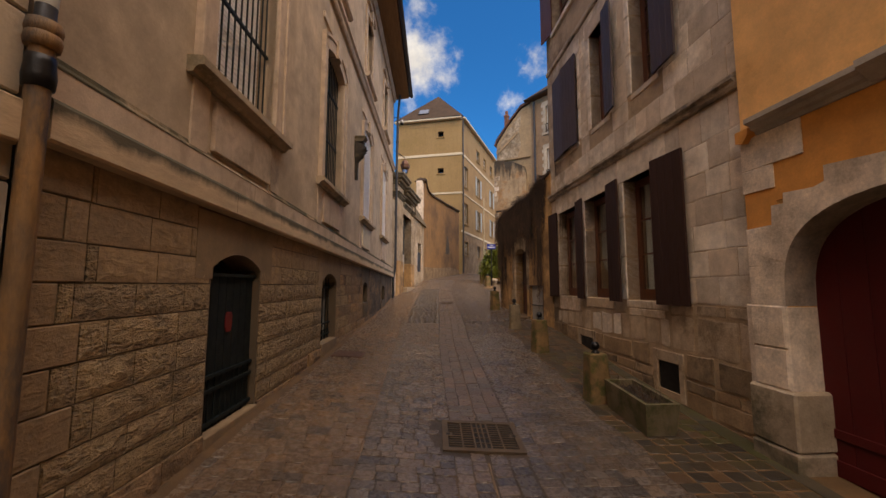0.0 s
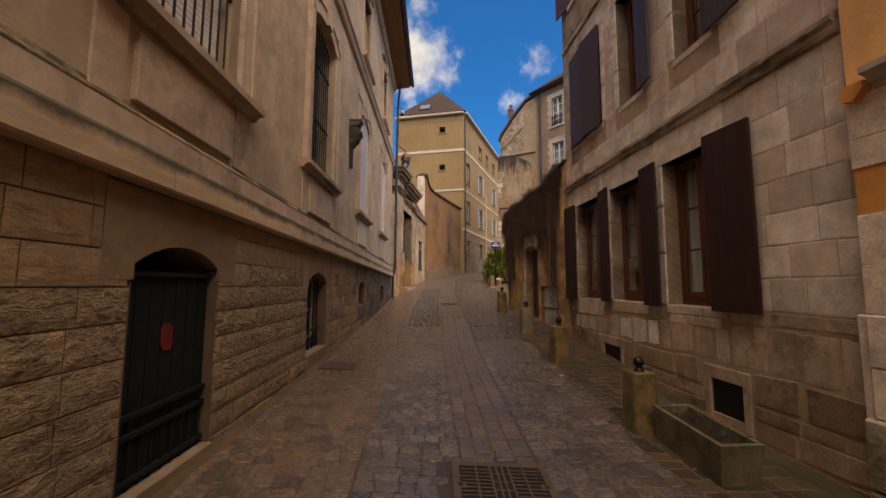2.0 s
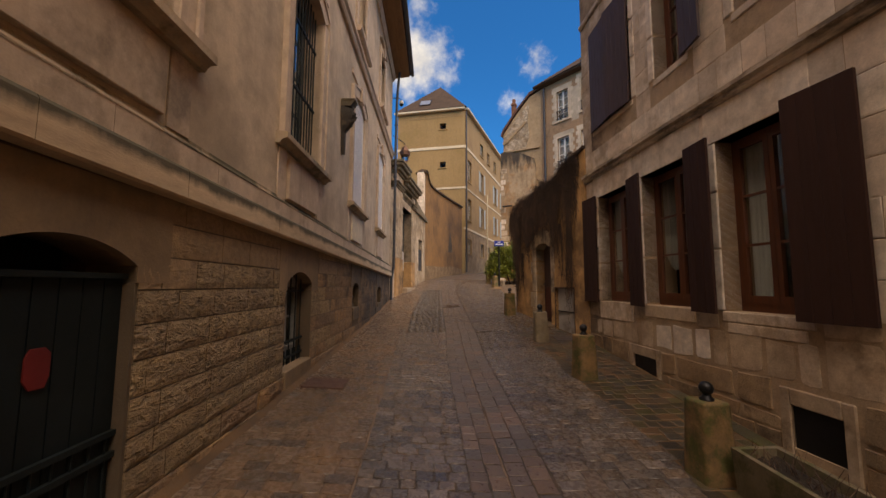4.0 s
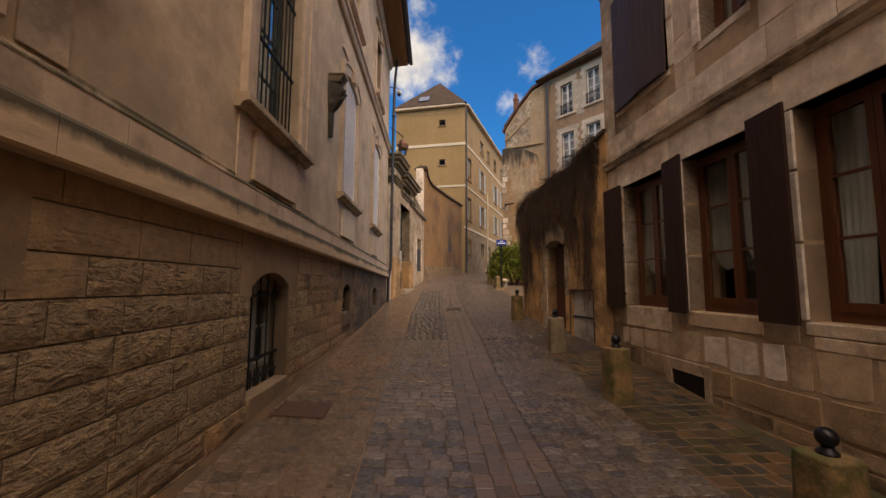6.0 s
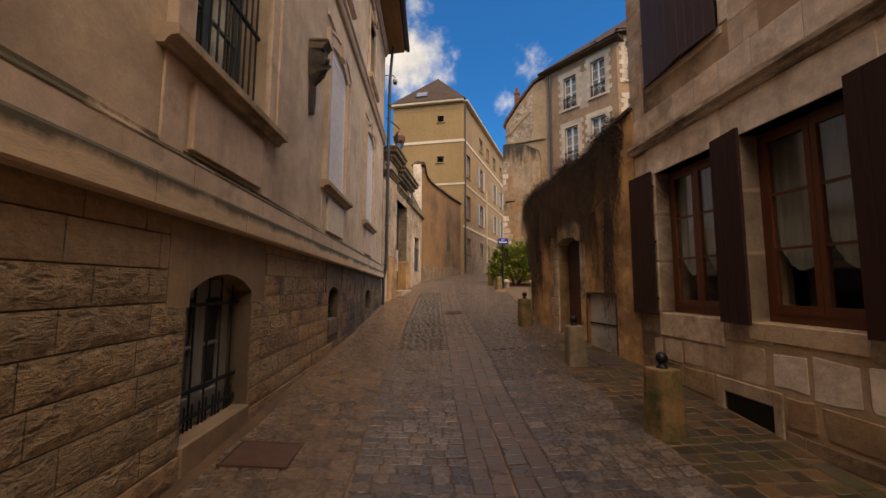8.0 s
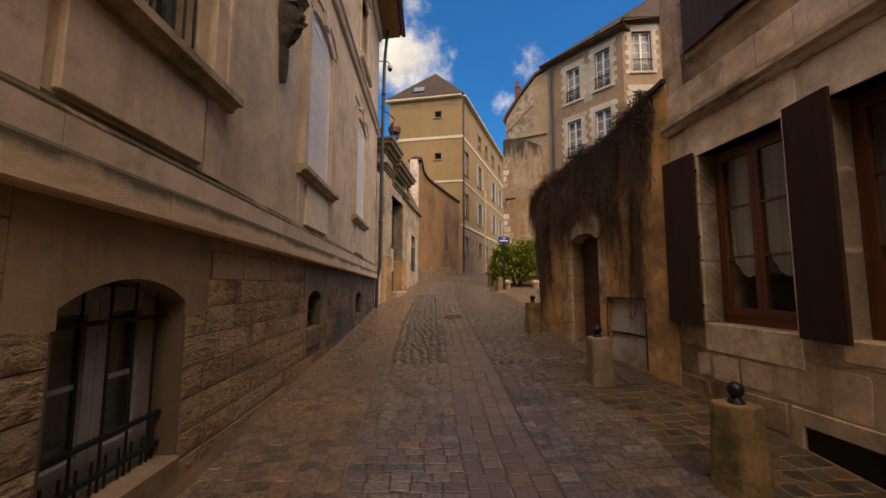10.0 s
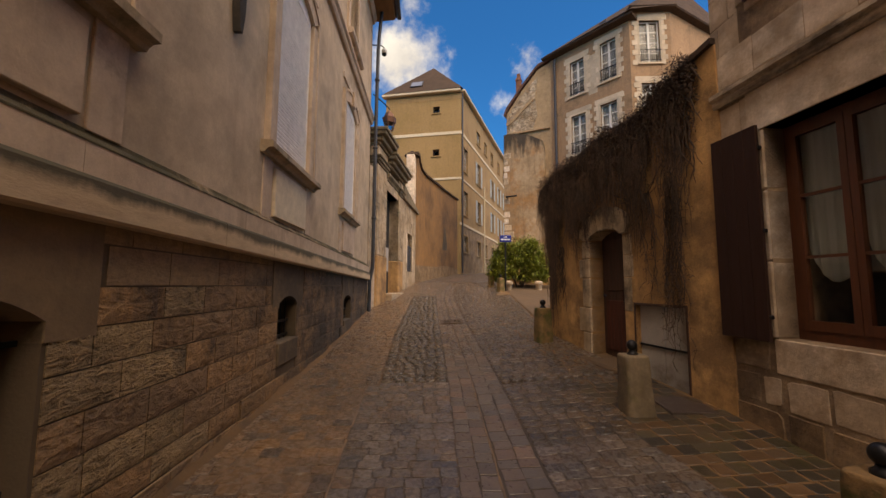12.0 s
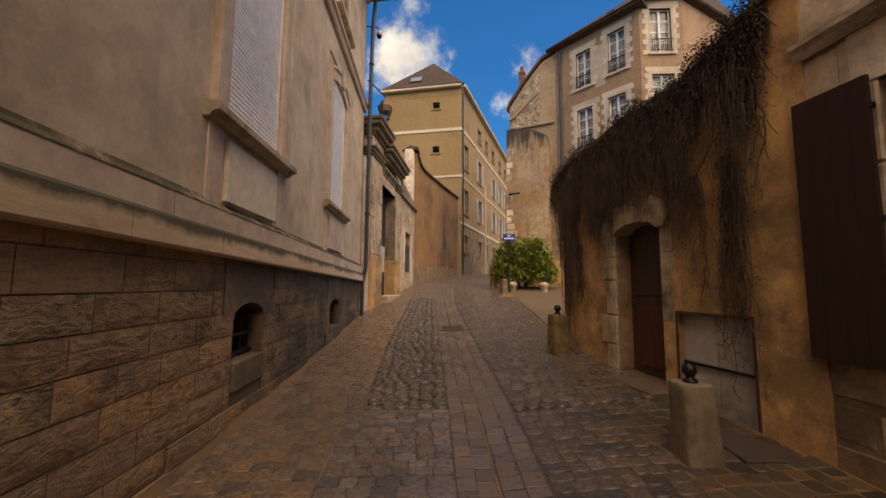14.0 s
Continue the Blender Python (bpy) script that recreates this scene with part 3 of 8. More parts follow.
        bm = bmesh.new()
        bm.from_mesh(me)
        bmesh.ops.recalc_face_normals(bm, faces=bm.faces)
        bm.to_mesh(me)
        bm.free()
        me.update()
        return me


def part(name, mesh, mat, parent=None, label="", m=None):
    """One mesh object, under a thing or under a part."""
    ob = new(name, mesh.data(name, mat))
    if parent is not None:
        ob.parent = parent
    if m is not None:
        ob.matrix_basis = m
    return tagged(ob, label)


def thing(name, label, category, m=None, group="", kind=""):
    ob = new(name)
    ob.empty_display_size = 0.2
    if m is not None:
        ob.matrix_basis = m
    return tagged(ob, label, category, group, kind)


def facade(x, y, dx, dy, z=0.0):
    """The frame of a wall: local x runs to the right as one faces it, local y into it, z up."""
    return Matrix.Translation((x, y, z)) @ pose(0, 0, 0, 0, 0, math.degrees(math.atan2(dy, dx)))


def wall_mesh(x0, x1, z0, z1, thick, openings=(), front=0.0):
    """A wall with thickness and rectangular openings (x0, x1, z0, z1) cut through it."""
    xs = sorted({x0, x1, *[v for o in openings for v in o[:2] if x0 < v < x1]})
    zs = sorted({z0, z1, *[v for o in openings for v in o[2:4] if z0 < v < z1]})
    solid = {}
    for i in range(len(xs) - 1):
        for k in range(len(zs) - 1):
            cx, cz = (xs[i] + xs[i + 1]) / 2, (zs[k] + zs[k + 1]) / 2
            solid[i, k] = not any(o[0] < cx < o[1] and o[2] < cz < o[3] for o in openings)
    m = Mesh()
    a, b = front, front + thick
    for (i, k), s in solid.items():
        if not s:
            continue
        l, r, d, u = xs[i], xs[i + 1], zs[k], zs[k + 1]
        m.add([(l, a, d), (r, a, d), (r, a, u), (l, a, u)], [(0, 1, 2, 3)])
        m.add([(l, b, d), (r, b, d), (r, b, u), (l, b, u)], [(3, 2, 1, 0)])
        for di, dk, p, q in ((-1, 0, (l, d), (l, u)), (1, 0, (r, u), (r, d)), (0, -1, (r, d), (l, d)), (0, 1, (l, u), (r, u))):
            if not solid.get((i + di, k + dk), False):
                m.add([(p[0], a, p[1]), (q[0], a, q[1]), (q[0], b, q[1]), (p[0], b, p[1])], [(0, 1, 2, 3)])
    return m


def arch_fill(m, x0, x1, spring, crown, top, y0, y1, n=12):
    """The masonry between a segmental arch and the flat top of its opening."""
    h, w = crown - spring, (x1 - x0) / 2
    rad = (w * w + h * h) / (2 * h)
    cx, cz = (x0 + x1) / 2, crown - rad
    pts = [(x0 + (x1 - x0) * i / n) for i in range(n + 1)]
    zz = [cz + math.sqrt(max(rad * rad - (x - cx) ** 2, 0)) for x in pts]
    v = [(x, y, z) for y in (y0, y1) for x, zc in zip(pts, zz) for z in (zc, top)]
    k = 2 * (n + 1)
    f = []
    for i in range(n):
        a = 2 * i
        f += [(a, a + 2, a + 3, a + 1), (k + a + 1, k + a + 3, k + a + 2, k + a), (a, k + a, k + a + 2, a + 2), (a + 1, a + 3, k + a + 3, k + a + 1)]
    return m.add(v, f)


# ---------------------------------------------------------------- the lie of the ground
PROFILE = [(-400, -26.0), (-30, -2.2), (-5, -0.46), (0, -0.10), (4, 0.20), (8, 0.50), (12, 0.81), (16, 1.12), (18, 1.30), (20, 1.50), (22, 1.70), (26, 2.10),
           (30, 2.44), (36, 2.85), (46, 3.3), (60, 3.8), (400, 6.0)]
LEFT_EDGE = [(-400, -26.0), (-30, -2.0), (-5, -0.15), (0, 0.12), (2.8, 0.30), (4, 0.38), (6, 0.47), (8, 0.56), (10, 0.66), (12, 0.76), (14, 0.89), (16, 1.06),
             (17.4, 1.20), (20, 1.50), (22, 1.72), (26, 2.14), (30, 2.46), (36, 2.85), (46, 3.3), (60, 3.8), (400, 6.0)]
RIGHT_EDGE = [(-400, -26.0), (-30, -2.4), (-5, -0.62), (0, -0.14), (3.7, 0.15), (5, 0.24), (6.2, 0.36), (8, 0.56), (9.7, 0.73), (11.5, 0.90), (13, 1.06), (16, 1.24),
              (18, 1.36), (20, 1.50), (22, 1.68), (26, 2.06), (30, 2.42), (36, 2.85), (46, 3.3), (60, 3.8), (400, 6.0)]
GUTTER = [(-30, 0.3), (0, 0.62), (3.7, 0.70), (6.8, 0.76), (8.5, 0.80), (10.8, 0.94), (11.8, 0.98), (15.3, 1.12), (17, 1.20), (20, 1.34), (23.2, 1.68), (28, 2.6), (36, 4.8), (43, 7.6), (60, 14.0)]
LANE_EDGE = [(-30, -0.55), (0, -0.50), (10.74, -0.46), (10.75, -0.31), (14.2, -0.25), (17, -0.08), (19.8, 0.11), (25, 0.6)]


def along(table, v):
    return float(np.interp(v, [r[0] for r in table], [r[1] for r in table]))


def gz(x, y):
    """Height of the paving: it climbs along the street, faster on the right, and tilts between the walls and the gutter stones."""
    g = along(GUTTER, y)
    mid = along(PROFILE, y) - 0.02
    if x < g:
        return mid + (along(LEFT_EDGE, y) - mid) * min((g - x) / max(g + 1.7, 1.0), 1.15)
    return mid + (along(RIGHT_EDGE, y) - mid) * min((x - g) / max(3.2 - g, 1.6), 1.15)


def x_left(y):
    if y < 17.4:
        return -1.877 + 0.0365 * y
    if y < 25.6:
        return -1.242 + 0.185 * (y - 17.4)
    return 0.28 + 0.34 * (y - 25.6)


def x_right(y):
    if y < 3.65:
        return 3.40
    if y < 9.45:
        return 3.50 - 0.014 * y
    if y < 13.3:
        return 4.552 - 0.13 * y
    return 2.9 + 0.16 * (y - 13.3)


# ---------------------------------------------------------------- frames of the walls
LEFT = facade(-1.877, 0.0, 0.0365, 1.0)              # local x is the way up the street
RIGHT = facade(3.50, 0.0, 0.014, -1.0)               # local x runs back down the street
OCHRE = facade(3.42, 0.0, 0.014, -1.0)
YARD = facade(4.552, 0.0, 0.13, -1.0)
GATE = facade(-1.242, 17.4, 0.185, 1.0)
BROWNWALL = facade(0.28, 25.6, 0.34, 1.0)
FRONT = facade(4.1, 36.56, 0.98, -0.28)              # local x is negative to the west of the corner
SIDE = facade(4.1, 36.56, 0.41, 0.91)
FAR1 = facade(8.14, 26.55, 0.582, -0.813)

# ---------------------------------------------------------------- ground and paving


def build_ground():
    xs = [-1500, -300, -60, -20, -8, -4, -2.5] + [-1.75 + 0.35 * i for i in range(18)] + [5.2, 6.5, 8, 10, 14, 20, 60, 300, 1500]
    ys = [-1500, -400, -100, -30, -12] + [-8 + 0.5 * i for i in range(80)] + [33, 36, 40, 46, 60, 100, 400, 1500]
    m = Mesh()
    v = [(x, y, gz(x, y) - 0.034) for y in ys for x in xs]
    n = len(xs)
    m.add(v, [(j * n + i, j * n + i + 1, (j + 1) * n + i + 1, (j + 1) * n + i) for j in range(len(ys) - 1) for i in range(n - 1)], True)
    g = part("ground", m, GROUND)
    tagged(g, "sandy earth bed under the street paving", "ground", "", "structure")
    # road further up, past the setts that can be told apart
    m = Mesh()
    rows = [(26.8 + 0.75 * i) for i in range(36)]
    v, k = [], 9
    for y in rows:
        a, b = x_left(y) + 0.02 if y < 36 else 3.8 + 0.45 * (y - 36), x_right(y) + 0.4 if y < 24 else 5.0 + 0.52 * (y - 24)
        v += [(a + (b - a) * i / (k - 1), y, gz(a + (b - a) * i / (k - 1), y)) for i in range(k)]
    m.add(v, [(j * k + i, j * k + i + 1, (j + 1) * k + i + 1, (j + 1) * k + i) for j in range(len(rows) - 1) for i in range(k - 1)], True)
    far = part("road", m, ROAD_FAR)
    tagged(far, "worn grey sett paving climbing round the bend", "road", "", "structure")
    m = Mesh()
    v, rows = [], [26.9 + 0.6 * i for i in range(26)]
    for y in rows:
        c = along(GUTTER, y)
        v += [(c + o, y, gz(c + o, y) + 0.006 + dz) for o, dz in ((-0.30, 0.0), (-0.11, 0.012), (-0.09, 0.0), (0.09, 0.0), (0.11, 0.012), (0.30, 0.0))]
    m.add(v, [(j * 6 + i, j * 6 + i + 1, (j + 1) * 6 + i + 1, (j + 1) * 6 + i) for j in range(len(rows) - 1) for i in range(5)])
    tagged(part("gutter_strip", m, GUTTER_FAR), "pinkish stone gutter strip curving up the road", "gutter", "", "structure")
    m = Mesh()
    v, k, ys2 = [], 7, [13.35 + 0.5 * i for i in range(30)]
    for y in ys2:
        a = x_right(y) + 0.02
        v += [(a + (9.5 - a) * i / (k - 1), y, gz(a, y) + 0.004) for i in range(k)]
    m.add(v, [(j * k + i, j * k + i + 1, (j + 1) * k + i + 1, (j + 1) * k + i) for j in range(len(ys2) - 1) for i in range(k - 1)], True)
    tagged(part("courtyard", m, COURT), "sandy brown courtyard ground beside the street", "pavement", "", "structure")
    return g


def sett(m, x, y, w, d, h, rng, round_=0.018):
    """One paving stone: sloping skirt, rounded shoulder and a slightly tilted top."""
    hw, hd = w / 2, d / 2
    z = gz(x, y)
    gx, gy = (gz(x + 0.1, y) - gz(x - 0.1, y)) / 0.2, (gz(x, y + 0.1) - gz(x, y - 0.1)) / 0.2
    tilt, tx = rng.uniform(-0.020, 0.020), rng.uniform(-0.018, 0.018)
    jig = [(rng.uniform(-0.008, 0.008), rng.uniform(-0.007, 0.007)) for _ in range(4)]
    corners = [(-1, -1), (1, -1), (1, 1), (-1, 1)]
    v = []
    for inset, drop in ((0.0, -0.035), (0.002, -round_ * 0.35), (round_ * 0.8, 0.0)):
        for (a, b), (jx, jy) in zip(corners, jig):
            px, py = a * (hw - inset) + jx, b * (hd - inset) + jy
            v.append((x + px, y + py, z + h + drop + px * (gx + tx) + py * (gy + tilt)))
    f = [(8, 9, 10, 11)] + [(r * 4 + i, r * 4 + (i + 1) % 4, r * 4 + 4 + (i + 1) % 4, r * 4 + 4 + i) for r in (0, 1) for i in range(4)]
    n = len(m.v)
    m.v += v
    m.f += [tuple(i + n for i in q) for q in f]
    m.smooth += [False] + [True] * 8


def build_setts():
    rng = random.Random(4)
    zones = {k: Mesh() for k in ("grey", "left", "patch", "moss", "damp")}
    top = tagged(new("paving"), "cobbled street of worn stone setts", "pavement", "", "structure")
    single = []
    for i in range(6):
        m, r, v = Mesh(), random.Random(80 + i), []
        jig = [(r.uniform(-0.035, 0.035), r.uniform(-0.04, 0.04)) for k in range(4)]
        for inset, drop in ((0.0, -0.035), (0.012, -0.004), (0.035, 0.0)):
            v += [(a * (0.5 - inset) + jx, b * (0.5 - inset * 1.3) + jy, drop) for (a, b), (jx, jy) in zip(((-1, -1), (1, -1), (1, 1), (-1, 1)), jig)]
        m.add(v, [(8, 9, 10, 11)] + [(q * 4 + j, q * 4 + (j + 1) % 4, q * 4 + 4 + (j + 1) % 4, q * 4 + 4 + j) for q in (0, 1) for j in range(4)])
        single.append(m.data("sett", SETT_PIECE))
    def lane_at(k, yc):
        """Left and right edge of a lane of setts."""
        xa, xb, xg, edge = x_left(yc), x_right(yc) - 0.03, along(GUTTER, yc), along(LANE_EDGE, yc)
        if 0.7 < yc < 3.12:
            xb += 0.36
        foot = min(xb, 3.20) if yc < 6.8 else xb
        rim = 2.22 + 0.22 * noise.noise(Vector((0.0, yc * 1.3, 4.2)))
        if yc > 21:
            foot = xb = min(xb, 5.0 + 0.52 * (yc - 24))
        return ((xa, edge), (edge + 0.012, xg - 0.334), (xg + 0.350, min(rim, xb)), (rim, foot))[k]

    # per lane: depth of the rows, width of the stones, joint
    plans = (("left", (0.115, 0.155), (0.13, 0.22), 0.009), ("grey", (0.100, 0.135), (0.12, 0.21), 0.006), ("grey", (0.105, 0.14), (0.12, 0.22), 0.006), ("moss", (0.125, 0.165), (0.13, 0.21), 0.014))
    for lane, (base, depth, width, gap0) in enumerate(plans):
        y = -3.5 + 0.04 * lane
        while y < 27.0:
            kind = "patch" if lane == 1 and 10.74 < y < 20.5 else "damp" if (lane == 2 and y > 9.0) or (lane == 3 and y > 10.4) else base
            lo, hi = (0.11, 0.18) if kind == "patch" else width
            d = rng.uniform(0.105, 0.135) if kind == "patch" else rng.uniform(*depth) * (1.0 if y < 12 else 1.15 if y < 20 else 1.4)
            yc = y + d / 2
            y += d
            a, b = lane_at(lane, yc)
            if b - a < lo * 0.7:
                continue
            cuts = [a]
            while cuts[-1] < b - lo * 0.6:
                cuts.append(cuts[-1] + rng.uniform(lo, hi))
            s = (b - a) / (cuts[-1] - a)
            cuts = [a + (q - a) * s for q in cuts]
            gap = 0.02 if kind == "patch" else 0.012 if kind == "damp" else gap0
            for q0, q1 in zip(cuts, cuts[1:]):
                if 0.26 < (q0 + q1) / 2 < 1.12 and 3.62 < yc < 4.38:
                    continue
                h = rng.uniform(0.006, 0.022) if kind == "patch" else rng.uniform(-0.0035, 0.0035)
                if lane in (2, 3) and 10.66 < yc < 10.86:
                    h += 0.022
                px, py = (q0 + q1) / 2, yc + rng.uniform(-0.007, 0.007)
                if 6.9 < yc < 8.2 and kind == "grey":
                    # the stretch of single stones
                    o = new("sett", rng.choice(single))
                    o.parent = top
                    sy = math.degrees(math.atan2(gz(px, py + 0.1) - gz(px, py - 0.1), 0.2))
                    sx = math.degrees(math.atan2(gz(px + 0.1, py) - gz(px - 0.1, py), 0.2))
                    o.matrix_basis = pose(px, py, gz(px, py) + h, sy + rng.uniform(-1.3, 1.3), -sx + rng.uniform(-1.2, 1.2), rng.uniform(-2, 2)) @ Matrix.Diagonal((q1 - q0 - gap, d - gap, 1, 1))
                    continue
                sett(zones[kind], px, py, q1 - q0 - gap, d - gap, h, rng, 0.018 if kind == "patch" else 0.014 if kind == "damp" else 0.007)
    for k, mat, text in (("grey", SETT, "worn grey stone setts, damp"), ("left", SETT_LEFT, "pale brown flat stone setts"),
                         ("patch", SETT_PATCH, "small dark raised cobbles"), ("moss", SETT_MOSS, "mossy stone setts"), ("damp", SETT_DAMP, "dark damp stone setts")):
        o = part("setts", zones[k], mat, top, text)
        tagged(o, kind="stuff")
    # what fills the joints: sand towards the walls, dark grit in the middle
    ys = [-3.5 + 0.35 * i for i in range(88)]
    for name, mat, low, text, edges in (
            ("joint_earth", BED_LEFT, 0.010, "brown earth in the joints", lambda y: lane_at(0, y)),
            ("joint_grit", BED_DARK, 0.008, "dark grit in the joints", lambda y: (along(LANE_EDGE, y), 2.22)),
            ("joint_sand", BED_SAND, 0.006, "orange sand in the joints", lambda y: (2.22, x_right(y) + (0.3 if y < 3.2 else 0.0)))):
        m, v, k = Mesh(), [], 30
        for y in ys:
            a, b = edges(y)
            v += [(a + (b - a) * i / k, y, gz(a + (b - a) * i / k, y) - low) for i in range(k + 1)]
        m.add(v, [(r * (k + 1) + i, r * (k + 1) + i + 1, (r + 1) * (k + 1) + i + 1, (r + 1) * (k + 1) + i) for r in range(len(ys) - 1) for i in range(k)], True)
        part(name, m, mat, top, text)
    # sandy seams along the lane edge and down the gutter
    for name, line, off, w, y0, y1 in (("seam", LANE_EDGE, 0.006, 0.014, 1.0, 10.7), ("seam", GUTTER, -0.025, 0.014, -2.0, 14.8)):
        m, v, n = Mesh(), [], int((y1 - y0) / 0.12)
        r2 = random.Random(int(100 * w))
        for i in range(n + 1):
            y = y0 + (y1 - y0) * i / n
            c, e = along(line, y) + off + r2.uniform(-0.004, 0.004), w / 2 * r2.uniform(0.6, 1.3)
            v += [(c + q, y, gz(c, y) - 0.004 + z) for q, z in ((-e - 0.006, -0.010), (-e, 0.002), (e, 0.002), (e + 0.006, -0.010))]
        keep = [i for i in range(n) if noise.noise(Vector((i * 0.21, w * 100, 2.0))) > -0.22 and not (line is GUTTER and 3.5 < y0 + (y1 - y0) * i / n < 4.45)]
        m.add(v, [(i * 4 + k, i * 4 + k + 1, i * 4 + k + 5, i * 4 + k + 4) for i in keep for k in range(3)], True)
        part(name, m, SEAM, top, "pale mortar seam between the paving strips")
    # gutter stones in four lines down the middle, each a piece of its own
    shapes = []
    for i in range(5):
        m, r = Mesh(), random.Random(50 + i)
        v = []
        for inset, drop in ((0.0, -0.05), (0.012, -0.004), (0.035, 0.0)):
            for a, b in ((-1, -1), (1, -1), (1, 1), (-1, 1)):
                v.append((a * (0.5 - inset) + r.uniform(-0.012, 0.012), b * (0.5 - inset) + r.uniform(-0.012, 0.012), drop))
        m.add(v, [(8, 9, 10, 11)] + [(q * 4 + j, q * 4 + (j + 1) % 4, q * 4 + 4 + (j + 1) % 4, q * 4 + 4 + j) for q in (0, 1) for j in range(4)])
        shapes.append(m.data("gutter_stone", SETT_PINK))
    rest = Mesh()
    for col, (off, w) in enumerate(((-0.256, 0.146), (-0.105, 0.146), (0.080, 0.165), (0.252, 0.165))):
        y = -2.0 + 0.07 * (col % 2)
        while y < 27:
            d = rng.uniform(0.12, 0.20)
            yc = y + d / 2
            if not 3.62 < yc < 4.38:
                xc = along(GUTTER, yc) + off
                if not 4.3 < yc < 12.0:
                    sett(rest, xc, yc, w - 0.004, d - 0.007, -0.003, rng, 0.007)
                    y += d
                    continue
                o = new("gutter_stone", rng.choice(shapes))
                o.parent = top
                slope = math.degrees(math.atan2(gz(xc, yc + 0.2) - gz(xc, yc - 0.2), 0.4))
                turn = -math.degrees(math.atan2(along(GUTTER, yc + 0.2) - along(GUTTER, yc - 0.2), 0.4))
                cross = math.degrees(math.atan2(gz(xc + 0.06, yc) - gz(xc - 0.06, yc), 0.12))
                o.matrix_basis = pose(xc + rng.uniform(-0.008, 0.008), yc, gz(xc, yc) - 0.003 + rng.uniform(-0.003, 0.003), slope + rng.uniform(-0.7, 0.7), -cross + rng.uniform(-0.9, 0.9), turn + rng.uniform(-2, 2)) @ Matrix.Diagonal((w * rng.uniform(0.97, 1.03), d - 0.007, 1, 1))
            y += d
    tagged(part("gutter_stones", rest, SETT, top, "worn grey-brown gutter stones"), kind="stuff")
    # flat mossy slabs along the foot of the stone house
    y = 2.3
    while y < 6.75:
        ln = min(rng.uniform(0.45, 0.95), 6.8 - y)
        a, b = 3.21, x_right(y + ln / 2) - 0.035
        x, yc = (a + b) / 2, y + ln / 2
        slope = math.degrees(math.atan2(gz(x, y + ln) - gz(x, y), ln))
        cross = math.degrees(math.atan2(gz(b, yc) - gz(a, yc), b - a))
        m = Mesh().box(-(b - a) / 2, (b - a) / 2, -ln / 2 + 0.004, ln / 2 - 0.004, -0.05, 0.004, 0.004)
        part("footing_slab", m, KERB, top, "", pose(x, yc, gz(x, yc), slope, -cross, rng.uniform(-0.6, 0.6)))
        y += ln


build_ground()

# ---------------------------------------------------------------- windows and shutters


